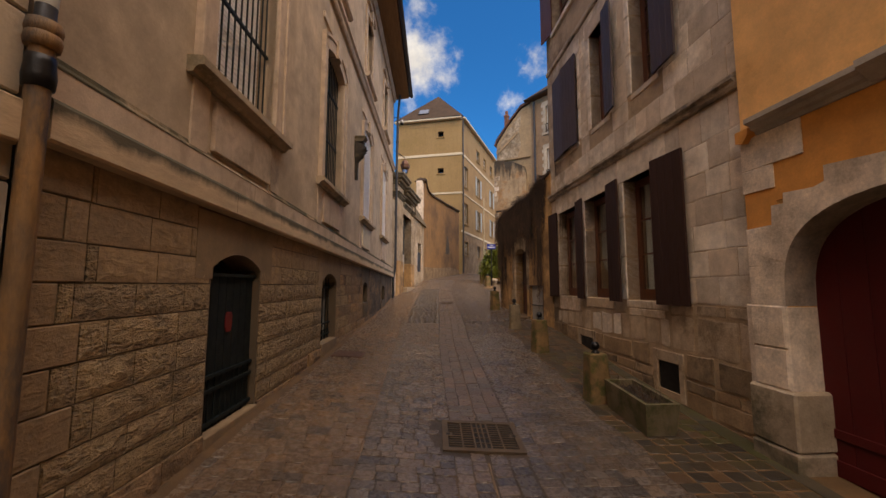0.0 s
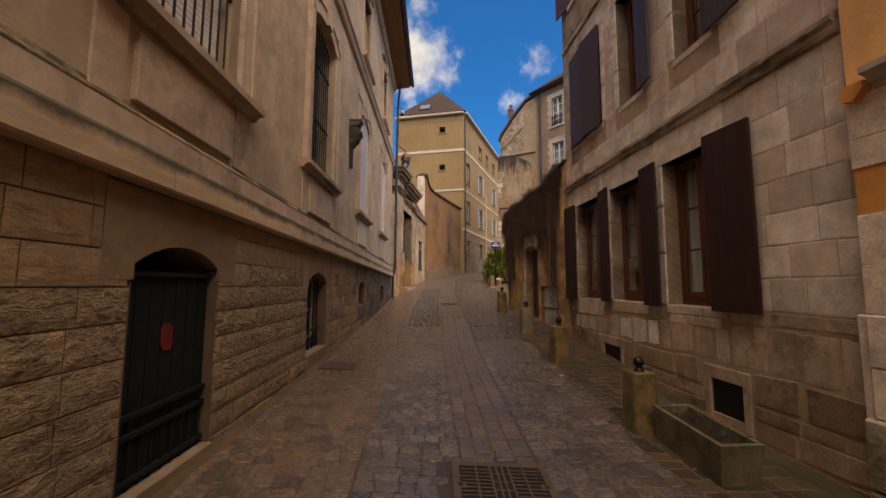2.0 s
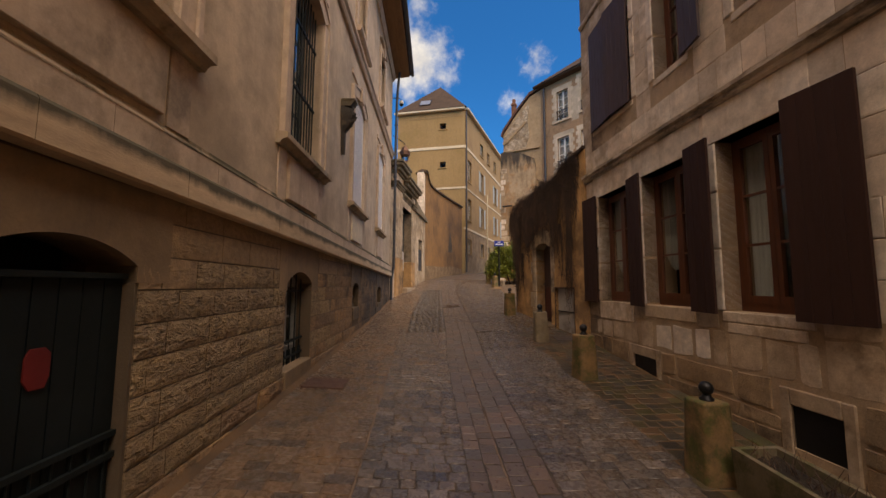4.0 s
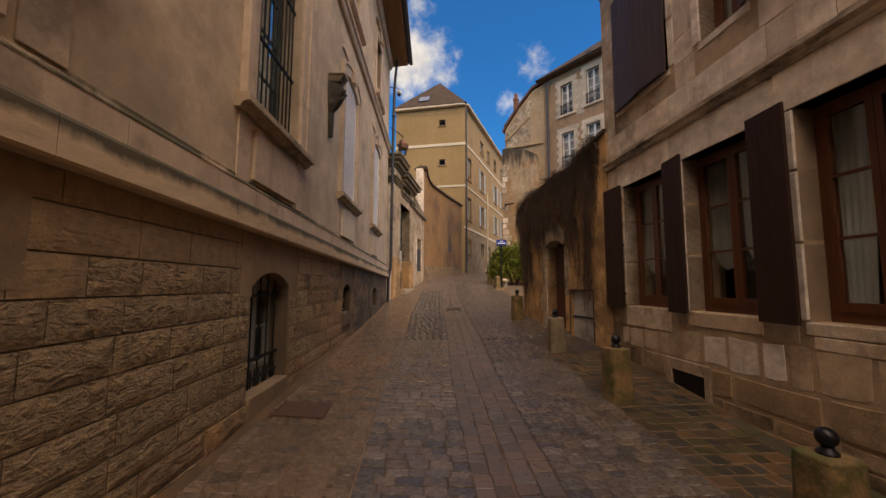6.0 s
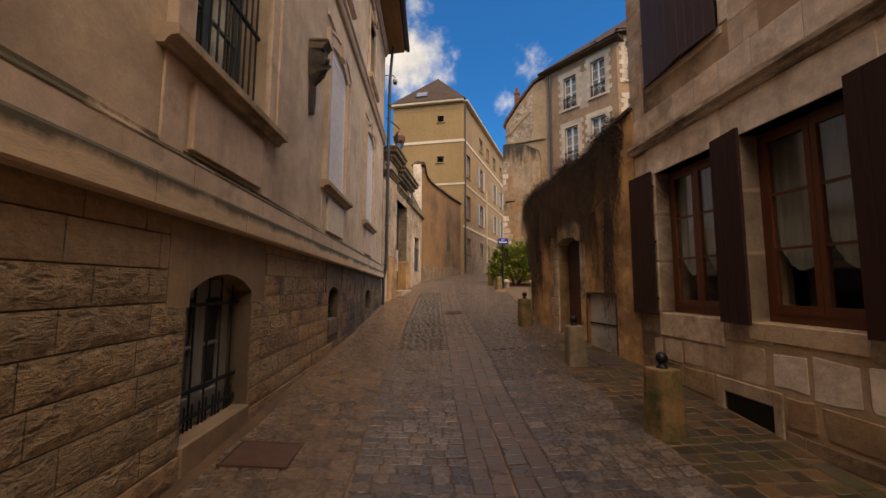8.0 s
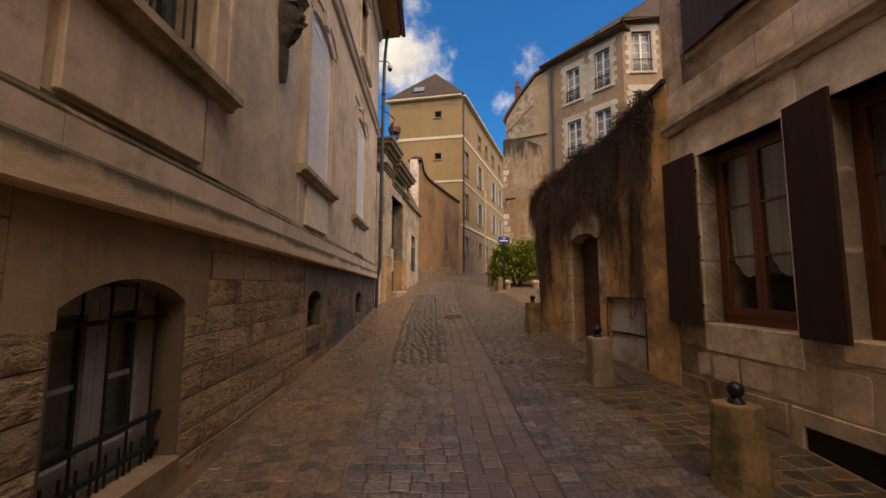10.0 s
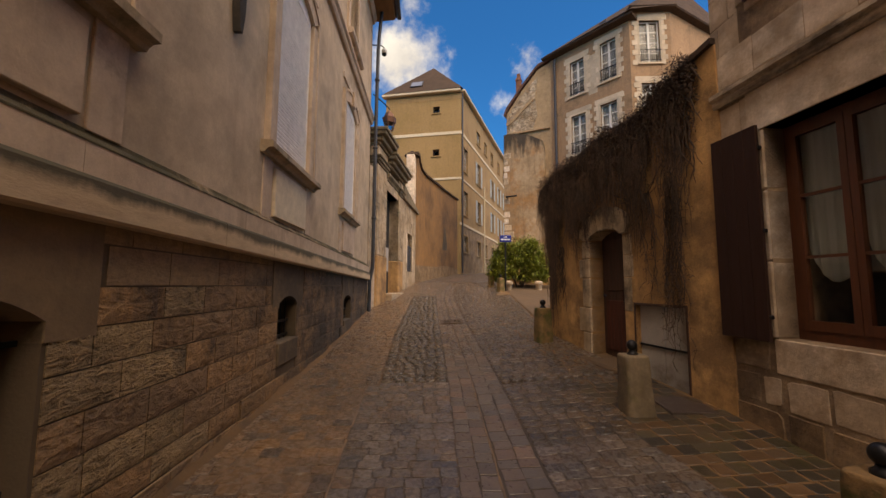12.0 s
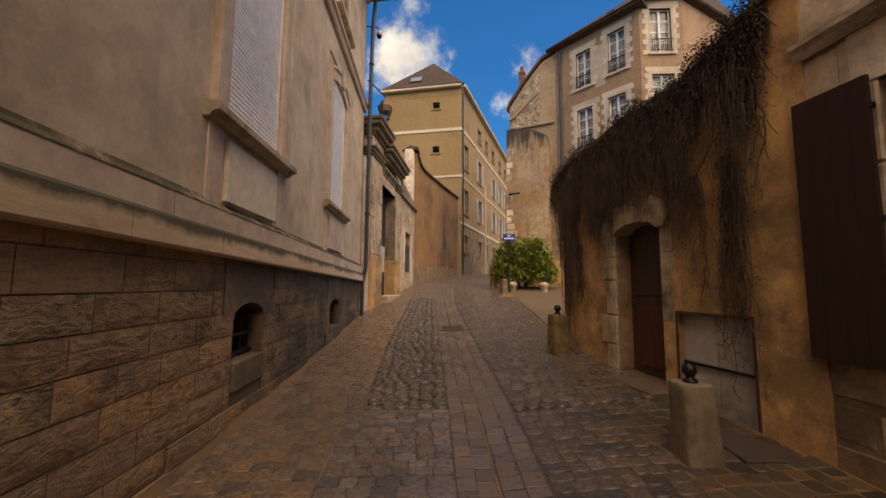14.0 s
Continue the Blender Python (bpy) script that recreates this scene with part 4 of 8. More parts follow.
def casement(parent, x0, x1, z0, z1, depth, mat, bars=2, halves=2, w=0.05, curtain=True, label="", name="window", room=True):
    """A glazed window: outer frame, two sashes with glazing bars, panes, and a near-black box for the unlit room
    behind.
    """
    m = Mesh()
    m.box(x0, x0 + w, depth, depth + 0.06, z0, z1).box(x1 - w, x1, depth, depth + 0.06, z0, z1)
    m.box(x0 + w, x1 - w, depth, depth + 0.06, z0, z0 + w * 1.5).box(x0 + w, x1 - w, depth, depth + 0.06, z1 - w, z1)
    part(name, m, mat, parent, label)
    win = parent
    step = (x1 - x0 - 2 * w) / halves
    for h in range(halves):
        a, b = x0 + w + h * step + 0.003, x0 + w + (h + 1) * step - 0.003
        s = Mesh()
        s.box(a, a + w * 0.9, depth - 0.012, depth + 0.035, z0 + w * 1.5, z1 - w).box(b - w * 0.9, b, depth - 0.012, depth + 0.035, z0 + w * 1.5, z1 - w)
        s.box(a + w * 0.9, b - w * 0.9, depth - 0.012, depth + 0.035, z0 + w * 1.5, z0 + w * 2.9).box(a + w * 0.9, b - w * 0.9, depth - 0.012, depth + 0.035, z1 - w * 2, z1 - w)
        for k in range(bars):
            zz = z0 + w * 2.9 + (z1 - z0 - w * 4.9) * (k + 1) / (bars + 1)
            s.box(a + w * 0.9, b - w * 0.9, depth - 0.004, depth + 0.03, zz - 0.013, zz + 0.013)
        part("sash", s, mat, win)
        g = part("pane", Mesh().box(a + w * 0.5, b - w * 0.5, depth + 0.012, depth + 0.016, z0 + w * 2, z1 - w * 1.5), GLASS, win)
        g.visible_shadow = False
    if curtain == "valance":
        for h in range(halves):
            a, b = x0 + w + h * step + 0.01, x0 + w + (h + 1) * step - 0.01
            m, n, v = Mesh(), 16, []
            for f in (0.0, 0.5, 1.0):
                for i in range(n + 1):
                    u = i / n
                    low = z0 + (z1 - z0) * (0.26 + 0.16 * abs(2 * u - 1) ** 2.2)
                    v.append((a + (b - a) * u, depth + 0.09 + 0.012 * math.sin(i * 2.4 + f), z1 - 0.05 + (low - z1 + 0.05) * f))
            m.add(v, [(r * (n + 1) + i, r * (n + 1) + i + 1, (r + 1) * (n + 1) + i + 1, (r + 1) * (n + 1) + i) for r in (0, 1) for i in range(n)], True)
            part("curtain", m, SHEER, win, "scalloped sheer half curtain")
    elif curtain:
        for s in ((0, 1) if curtain is True else (0,)):
            a = x0 + w if s == 0 else x1 - w
            m, n = Mesh(), 14
            width = (x1 - x0) * 0.33 * (1 if s == 0 else -1)
            v = []
            for zz, pull in ((z0 + 0.12, 0.72), (z0 + (z1 - z0) * 0.45, 0.86), (z1 - 0.05, 1.0)):
                v += [(a + width * pull * i / n, depth + 0.12 + 0.018 * math.sin(i * 2.1), zz) for i in range(n + 1)]
            m.add(v, [(r * (n + 1) + i, r * (n + 1) + i + 1, (r + 1) * (n + 1) + i + 1, (r + 1) * (n + 1) + i) for r in (0, 1) for i in range(n)], True)
            part("curtain", m, CURTAIN, win, "white net curtain")
    if room:
        part("room", Mesh().box(x0 - 0.2, x1 + 0.2, depth + 0.75, depth + 0.78, z0 - 0.3, z1 + 0.2).box(x0 - 0.23, x0 - 0.2, depth + 0.25, depth + 0.75, z0 - 0.3, z1 + 0.2).box(x1 + 0.2, x1 + 0.23, depth + 0.25, depth + 0.75, z0 - 0.3, z1 + 0.2).box(x0 - 0.2, x1 + 0.2, depth + 0.07, depth + 0.75, z1 + 0.2, z1 + 0.23).box(x0 - 0.2, x1 + 0.2, depth + 0.07, depth + 0.75, z0 - 0.33, z0 - 0.3), DARK, win, "near-black box standing for the unlit room")
    return win


def shutter_leaf(parent, hinge_x, z0, z1, width, angle, mat, side=1, out=0.03, label=""):
    """A boarded shutter leaf on its hinge; side: towards which local x it lies when closed; angle: degrees that it stands open."""
    n = max(2, round(width / 0.14))
    poly = [(0.0, 0.0), (0.0, -0.032)]
    for i in range(1, n):
        c = width * i / n
        poly += [(c - 0.004, -0.032), (c, -0.027), (c + 0.004, -0.032)]
    poly += [(width, -0.032), (width, 0.0)]
    k = len(poly)
    m = Mesh()
    m.add([(side * x, y, z) for z in (z0, z1) for x, y in poly],
          [tuple(range(k)), tuple(range(2 * k - 1, k - 1, -1))] + [(i, (i + 1) % k, k + (i + 1) % k, k + i) for i in range(k)])
    piv = pose(hinge_x, -out, 0, 0, 0, -angle * side)
    leaf = part("shutter", m, mat, parent, label, piv)
    return leaf

# ---------------------------------------------------------------- the long town house up the left side
CELLARS = [(3.36, 4.27, 0.47, 1.89, 2.03), (6.63, 7.58, 0.74, 1.80, 1.95), (10.42, 11.06, 1.27, 1.74, 1.83), (14.1, 14.85, 1.20, 1.66, 1.74)]
WINDOWS = [3.80, 7.07, 10.66, 14.30]
HALF = 0.62
SILL, HEAD, CROWN = 3.52, 5.92, 6.08
L0, L1 = 1.80, 17.35


def band_z(x):
    return 2.443 - 0.0187 * x


def build_left_house():
    house = thing("town_house", "long beige plastered town house on a rock-faced stone base", "house", LEFT)
    # rock-faced base
    ops = [(a, b, c, e) for a, b, c, d, e in CELLARS]
    base = part("plinth", wall_mesh(L0, L1, -0.8, 2.5, 0.45, ops), ROCK_BED, house, "rock-faced sandstone base with cellar openings")
    rng = random.Random(11)
    shapes = []
    for i in range(7):
        r = random.Random(100 + i)
        m, nx, nz = Mesh(), 9, 5
        v = []
        for k in range(nz):
            for j in range(nx):
                e = min(j, nx - 1 - j, k, nz - 1 - k)
                out = 0.0 if e == 0 else r.uniform(0.25, 1.0) if e == 1 else r.uniform(0.35, 1.15)
                v.append((j / (nx - 1), -out, k / (nz - 1)))
        m.add(v, [(k * nx + j, k * nx + j + 1, (k + 1) * nx + j + 1, (k + 1) * nx + j) for k in range(nz - 1) for j in range(nx - 1)], False)
        rim = [(0, 0, 0), (1, 0, 0), (1, 0, 1), (0, 0, 1)]
        m.add(rim + [(x, 3.0, z) for x, y, z in rim], [(0, 1, 5, 4), (1, 2, 6, 5), (2, 3, 7, 6), (3, 0, 4, 7)])
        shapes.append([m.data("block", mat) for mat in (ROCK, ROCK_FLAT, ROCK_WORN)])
    courses = [-0.18, 0.05, 0.28, 0.50, 0.69, 0.87, 1.10, 1.318, 1.533, 1.745, 1.96, 2.19, 2.415]
    for k in range(len(courses) - 1):
        z0, z1 = courses[k], courses[k + 1]
        x = L0 - (0.0 if k % 2 else 0.28)
        while x < L1:
            w = rng.uniform(0.36, 0.68)
            spans = [(max(x, L0 + (0.36 if k % 2 else 0.22)), min(x + w, L1))]
            for a, b, c, d, e in CELLARS:
                if z1 > c - 0.30 and z0 < e + 0.02 or (z0 >= e - 0.25 and z0 < 2.45 and z1 > e):
                    lo, hi = (a - 0.02, b + 0.02) if z0 < d - 0.1 else (a - 0.24, b + 0.28)
                    cut = []
                    for s, t in spans:
                        if t <= lo or s >= hi:
                            cut.append((s, t))
                        else:
                            cut += [p for p in ((s, lo), (hi, t)) if p[1] - p[0] > 0.06]
                    spans = cut
            for s, t in spans:
                if along(LEFT_EDGE, (s + t) / 2) > z1 + 0.02:
                    continue
                flat = z1 > 1.97 or (z1 > 1.75 and s < 5 and rng.random() < 0.8)
                worn = s > 8.0 + rng.uniform(-0.7, 0.7) or z1 < along(LEFT_EDGE, s) + 0.26
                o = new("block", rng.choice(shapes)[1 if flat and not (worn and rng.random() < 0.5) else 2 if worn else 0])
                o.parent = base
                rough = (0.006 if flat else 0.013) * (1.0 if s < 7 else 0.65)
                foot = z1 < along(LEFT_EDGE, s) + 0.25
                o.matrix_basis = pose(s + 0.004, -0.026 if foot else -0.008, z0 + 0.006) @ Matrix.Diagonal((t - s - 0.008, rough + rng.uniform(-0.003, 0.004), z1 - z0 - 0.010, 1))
            x += w
    # dressed quoins at the end of the base, behind the pipe
    for k in range(1, len(courses) - 1):
        part("quoin", Mesh().box(L0, L0 + (0.35 if k % 2 else 0.21), -0.016, 0.2, courses[k] + 0.004, courses[k + 1] - 0.004, 0.006), ROCK_FLAT, base)
    # smooth stone round the cellar openings, sills
    for i, (a, b, c, d, e) in enumerate(CELLARS):
        lo, hi, wl, wr = (d - 0.10, 2.36, 0.24, 0.28) if i < 2 else (d - 0.05, 2.25, 0.2, 0.22)
        part("jamb", Mesh().box(a - wl, a, -0.012, 0.3, lo, hi), SMOOTH, base)
        part("jamb", Mesh().box(b, b + wr, -0.012, 0.3, lo, hi), SMOOTH, base)
        part("lintel", arch_fill(Mesh(), a, b, d, e, hi, -0.012, 0.3), SMOOTH, base, "smooth segmental stone head")
        drop = (0.14, 0.30, 0.27, 0.27)[i]
        part("cellar_sill", Mesh().box(a - 0.02, b + 0.02, -0.035, 0.35, c - drop, c + 0.006, 0.012), SMOOTH, base, "worn stone cellar sill")
        # the cellar's shade as a near-black sheet
        part("cellar_dark", Mesh().box(a - 0.2, b + 0.2, 0.47, 0.5, c - 0.2, e + 0.2), DARK, base, "near-black sheet standing for the unlit cellar")
    # iron closing plate of the first opening
    a, b, c, d, e = CELLARS[0]
    m = Mesh()
    n = 7
    for i in range(n):
        m.box(a + (b - a) * i / n + 0.004, a + (b - a) * (i + 1) / n - 0.004, 0.07, 0.09, c - 0.05, d - 0.06)
    part("cellar_grille", m, GREEN_IRON, base, "dark green boarded iron cellar shutter")
    g = base
    for zz in (c + 0.06, c + 0.34, c + 0.46, d - 0.06):
        part("crossbar", Mesh().box(a, b, 0.04, 0.068, zz - 0.016, zz + 0.016), GREEN_IRON, g)
    for i in range(9):
        x = a + (b - a) * (i + 0.5) / 9
        part("lower_bar", Mesh().tube([(x, 0.058, c + 0.0), (x, 0.058, c + 0.46)], 0.007, 6), GREEN_IRON, g)
    part("plate", Mesh().prism([(3.74, 1.34), (3.77, 1.29), (3.84, 1.29), (3.86, 1.34), (3.86, 1.45), (3.83, 1.48), (3.76, 1.48), (3.74, 1.44)], 0.058, 0.066), RED_PLATE, g, "small worn red plate")
    # barred cellar windows
    for i in (1, 2, 3):
        a, b, c, d, e = CELLARS[i]
        m = Mesh()
        n = 5 if i == 1 else 4
        for k in range(n):
            x = a + (b - a) * (k + 0.5) / n
            m.tube([(x, 0.12, c), (x, 0.12, e - 0.02)], 0.009, 6)
        for zz in ((c + 0.10, c + 0.30, d - 0.10) if i == 1 else (c + 0.05, (c + d) / 2)):
            m.box(a, b, 0.105, 0.135, zz - 0.014, zz + 0.014)
        if i == 1:
            for k in range(2 * n):
                x = a + (b - a) * (k + 0.5) / (2 * n)
                m.tube([(x, 0.12, c), (x, 0.12, c + 0.19)], 0.008, 6)
        part("cellar_grille", m, GREEN_IRON if i == 1 else IRON, base, "iron cellar window bars")
        if i == 1:
            # added sheet that gives the panes their dim greenish look
            part("blind", Mesh().box(a, b, 0.30, 0.315, c, e), PANE_TONE, base, "added dull green sheet toning the panes of the cellar window")
            casement(base, a, b, c, d + 0.1, 0.20, CELLAR_FRAME, bars=1, w=0.075, curtain=False, label="grey cellar window frame", name="cellar_window", room=False)
    # the stone band
    drop = band_z(L1) - band_z(L0)
    z = band_z(L0)
    cuts, r3 = [L0], random.Random(15)
    while cuts[-1] < L1 - 1.9:
        cuts.append(cuts[-1] + r3.uniform(1.0, 1.75))
    cuts.append(L1 + 0.05)
    for a, b in zip(cuts, cuts[1:]):
        za, fall = band_z(a), band_z(b) - band_z(a)
        m = Mesh().profile([(0.2, za), (-0.095, za), (-0.11, za + 0.015), (-0.11, za + 0.195), (-0.10, za + 0.215), (-0.05, za + 0.225), (0.2, za + 0.225)], a + 0.002, b - 0.002, fall)
        part("stone_band", m, BAND, house, "weathered projecting stone band streaked black")
    for a, b in zip([L0] + [q + 0.45 for q in cuts[1:-2]], [q + 0.45 for q in cuts[1:-2]] + [L1]):
        za, fall = band_z(a), band_z(b) - band_z(a)
        m = Mesh().profile([(0.2, za + 0.228), (-0.048, za + 0.228), (-0.048, za + 0.405), (0.0, za + 0.44), (0.2, za + 0.44)], a + 0.0015, b - 0.0015, fall)
        part("band_course", m, TRIM, house, "plain stone course above the band")
    m = Mesh()
    m.profile([(0.2, z + 0.44), (-0.0505, z + 0.398), (-0.0505, z + 0.410), (-0.004, z + 0.452), (0.003, z + 0.480), (0.2, z + 0.480)], L0, L1, drop)
    part("mossy_wash", m, MOSS, house, "sloping top of the course, dark with moss")
    # earth fillet along the foot of the wall
    m, n = Mesh(), 44
    v, r2 = [], random.Random(77)
    for k in range(n):
        x = L0 + (L1 - L0) * k / (n - 1)
        g = along(LEFT_EDGE, x)
        w = 0.05 + r2.uniform(-0.012, 0.02)
        v += [(x, -0.030, g + 0.034 + r2.uniform(-0.014, 0.022)), (x, -0.052, g + 0.012), (x, -w - 0.035, g + 0.003), (x, -w - 0.05, g - 0.03)]
    m.add(v, [(k * 4 + i, k * 4 + i + 1, k * 4 + i + 5, k * 4 + i + 4) for k in range(n - 1) for i in range(3)], True)
    part("earth_fillet", m, EARTH, house, "brown earth and mortar at the foot of the wall")
    # plastered wall
    ups = [x for x in WINDOWS]
    ops = [(x - HALF, x + HALF, SILL, CROWN) for x in WINDOWS] + [(x - 0.50, x + 0.50, 7.58, 9.42) for x in ups]
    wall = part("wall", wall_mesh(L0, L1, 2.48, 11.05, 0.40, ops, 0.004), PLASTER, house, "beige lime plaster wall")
    m = Mesh()
    m.profile([(0.2, 6.98), (-0.05, 6.98), (-0.075, 7.03), (-0.075, 7.10), (-0.12, 7.15), (-0.12, 7.21), (-0.03, 7.27), (0.2, 7.27)], L0, L1 + 0.04)
    part("string_course", m, TRIM, house, "moulded stone string course between the storeys")
    m = Mesh()
    m.profile([(0.2, 10.36), (-0.05, 10.36), (-0.08, 10.44), (-0.12, 10.52), (-0.12, 10.595), (0.2, 10.595)], L0, L1 + 0.04)
    part("cornice", m, TRIM, house, "moulded cornice below the eaves")
    # eaves and roof
    m = Mesh()
    m.profile([(0.2, 10.60), (-0.66, 10.73), (-0.70, 10.77), (-0.70, 10.81), (0.2, 10.81)], L0, L1 + 0.30)
    part("eave_soffit", m, SOFFIT, house, "brown boarded eaves")
    m = Mesh()
    m.profile([(-0.74, 10.815), (5.0, 13.8), (5.0, 13.95), (-0.74, 10.95)], L0, L1 + 0.34)
    part("roof", m, SLATE, house)
    pts = [(-0.81 + 0.075 * math.cos(t), 10.85 + 0.075 * math.sin(t)) for t in (math.pi + math.pi * k / 8 for k in range(9))]
    m = Mesh()
    m.profile(pts + [(-0.745, 10.87), (-0.875, 10.87)][::1], L0, L1 + 0.36)
    part("gutter", m, ZINC, house, "dark zinc eaves gutter")
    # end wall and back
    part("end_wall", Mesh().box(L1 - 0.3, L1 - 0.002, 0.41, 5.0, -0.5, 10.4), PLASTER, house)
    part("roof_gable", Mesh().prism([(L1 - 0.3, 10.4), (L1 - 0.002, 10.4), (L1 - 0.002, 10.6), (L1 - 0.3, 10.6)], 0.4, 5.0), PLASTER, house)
    for i, x in enumerate(WINDOWS):
        big_window(house, x, i)
    for x in ups:
        upper_window(house, x)
    return house


def surround(m, x, half, z0, spring, crown, w=0.22, out=-0.045):
    """Moulded stone frame round a segment-headed window."""
    for s in (-1, 1):
        a, b = sorted((x + s * half, x + s * (half + w)))
        m.box(a, b, out, 0.1, z0, spring, 0.008)
        a, b = sorted((x + s * (half + w - 0.05), x + s * (half + w + 0.012)))
        m.box(a, b, out - 0.022, 0.1, z0, spring + 0.20, 0.006)
    n = 12
    h = crown - spring
    rad = (half * half + h * h) / (2 * h)
    cz = crown - rad
    big = rad + w
    for k in range(n):
        xa, xb = -half + 2 * half * k / n, -half + 2 * half * (k + 1) / n
        za, zb = (cz + math.sqrt(rad * rad - q * q) for q in (xa, xb))
        ra, rb = xa * (half + w) / half, xb * (half + w) / half
        ua, ub = (cz + math.sqrt(max(big * big - q * q, 0)) + 0.03 for q in (ra, rb))
        m.prism([(x + xa, za), (x + xb, zb), (x + rb, ub), (x + ra, ua)], out, 0.2)
        m.prism([(x + ra, ua - 0.045), (x + rb, ub - 0.045), (x + rb, ub + 0.01), (x + ra, ua + 0.01)], out - 0.022, 0.2)
    return m


def big_window(house, x, i):
    m = surround(Mesh(), x, HALF, SILL, HEAD, CROWN)
    m.prism([(x - 0.10, CROWN - 0.02), (x + 0.10, CROWN - 0.02), (x + 0.14, CROWN + 0.30), (x - 0.14, CROWN + 0.30)], -0.10, 0.1)
    m.box(x - HALF - 0.22, x + HALF + 0.22, -0.03, 0.1, CROWN + 0.28, CROWN + 0.40, 0.006)
    win = part("window", m, TRIM, house, "tall stone-framed window" if i < 2 else "tall window with its white roller shutter down")
    s = Mesh()
    s.profile([(0.28, 3.39), (-0.05, 3.39), (-0.065, 3.42), (-0.090, 3.440), (-0.135, 3.446), (-0.135, 3.508), (-0.120, 3.520), (0.28, 3.540)], x - HALF - 0.31, x + HALF + 0.31)
    part("sill", s, SILL_STONE, win, "deep moulded stone sill, mossy along its edge")
    # apron below the sill: two strips and a sunk panel
    zb = band_z(x) + 0.46
    for d in (-1, 1):
        a, b = sorted((x + d * (HALF + 0.0), x + d * (HALF + 0.23)))
        part("apron_strip", Mesh().box(a, b, -0.012, 0.1, zb, 3.40, 0.004), TRIM, win)
    part("apron_panel", Mesh().box(x - HALF + 0.06, x + HALF - 0.06, -0.036, 0.1, zb + 0.05, 3.32, 0.006), TRIM if i != 2 else PALE, win,
         "raised apron panel below the sill")
    if i < 2:
        casement(win, x - HALF, x + HALF, SILL + 0.02, CROWN, 0.28, GREY_IRON, bars=3, w=0.06, curtain=(i == 1), name="sash_frame")
        for k in range(11):
            xx = x - HALF + 2 * HALF * (k + 0.5) / 11
            part("bar", Mesh().tube([(xx, 0.10, SILL), (xx, 0.10, CROWN - 0.03)], 0.011, 6), GREEN_IRON, win)
        for zz in (SILL + 0.12, 4.45, 5.4):
            part("crossbar", Mesh().box(x - HALF, x + HALF, 0.085, 0.115, zz - 0.016, zz + 0.016), GREEN_IRON, win)
        if i == 0:
            data = Mesh().box(x - HALF + 0.02, x + HALF - 0.02, 0.20, 0.215, 0, 0.047, 0.004).data("slat", WHITE_SHUT)
            for k in range(46):
                o = new("slat", data)
                o.parent, o.matrix_basis = win, pose(0, 0, SILL + 0.03 + k * 0.053)
    else:
        n = 48
        for k in range(n):
            z = SILL + 0.012 + (CROWN - SILL - 0.2) * k / n
            if k == 0:
                m = Mesh()
                h = (CROWN - SILL - 0.2) / n
                m.profile([(0.026, 0), (0.019, h * 0.18), (0.019, h * 0.60), (0.026, h * 0.78), (0.034, h * 0.82), (0.034, h * 0.98), (0.06, h * 0.98), (0.06, 0)], x - HALF + 0.025, x + HALF - 0.025)
                data = m.data("slat", WHITE_SHUT)
            o = new("slat", data)
            o.parent, o.matrix_basis = win, pose(0, 0, z)
        m = Mesh()
        for d in (-1, 1):
            a, b = sorted((x + d * (HALF - 0.03), x + d * HALF))
            m.box(a, b, 0.015, 0.06, SILL, CROWN - 0.1)
        arch_fill(m, x - HALF, x + HALF, HEAD, CROWN, CROWN + 0.001, 0.02, 0.1)
        m.box(x - HALF, x + HALF, 0.012, 0.06, CROWN - 0.22, CROWN - 0.03)
        part("shutter_rail", m, WHITE_SHUT, win)
        # near-black backing in place of an unlit interior
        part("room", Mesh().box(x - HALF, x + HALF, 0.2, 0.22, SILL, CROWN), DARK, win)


def upper_window(house, x):
    h, z0, z1 = 0.50, 7.58, 9.42
    m = Mesh()
    for s in (-1, 1):
        a, b = sorted((x + s * h, x + s * (h + 0.16)))
        m.box(a, b, -0.05, 0.1, z0, z1 + 0.16, 0.008)
    m.box(x - h, x + h, -0.05, 0.1, z1, z1 + 0.16, 0.006)
    m.prism([(x - 0.09, z1 + 0.02), (x + 0.09, z1 + 0.02), (x + 0.13, z1 + 0.34), (x - 0.13, z1 + 0.34)], -0.10, 0.1)
    m.box(x - h - 0.2, x + h + 0.2, -0.09, 0.1, z1 + 0.34, z1 + 0.42, 0.008)
    win = part("window", m, TRIM, house, "upper window in a moulded stone frame")
    part("sill", Mesh().profile([(0.25, 7.42), (-0.12, 7.42), (-0.16, 7.46), (-0.16, 7.55), (0.25, 7.58)], x - h - 0.24, x + h + 0.24), TRIM, win)
    casement(win, x - h, x + h, z0, z1, 0.2, WHITE_WOOD, bars=2, w=0.05, curtain=True, name="sash_frame")


build_left_house()


def downpipe(name, label, pts, r, mat, collars=(), m=None):
    t = thing(name, label, "downpipe", m)
    part("pipe", Mesh().tube(pts, r, 14), mat, t)
    for z, x, y in collars:
        part("collar", Mesh().lathe([(r, -0.04), (r + 0.018, -0.035), (r + 0.024, 0.0), (r + 0.018, 0.035), (r, 0.04)], 14, (x, y, z)), mat, t)
    return t


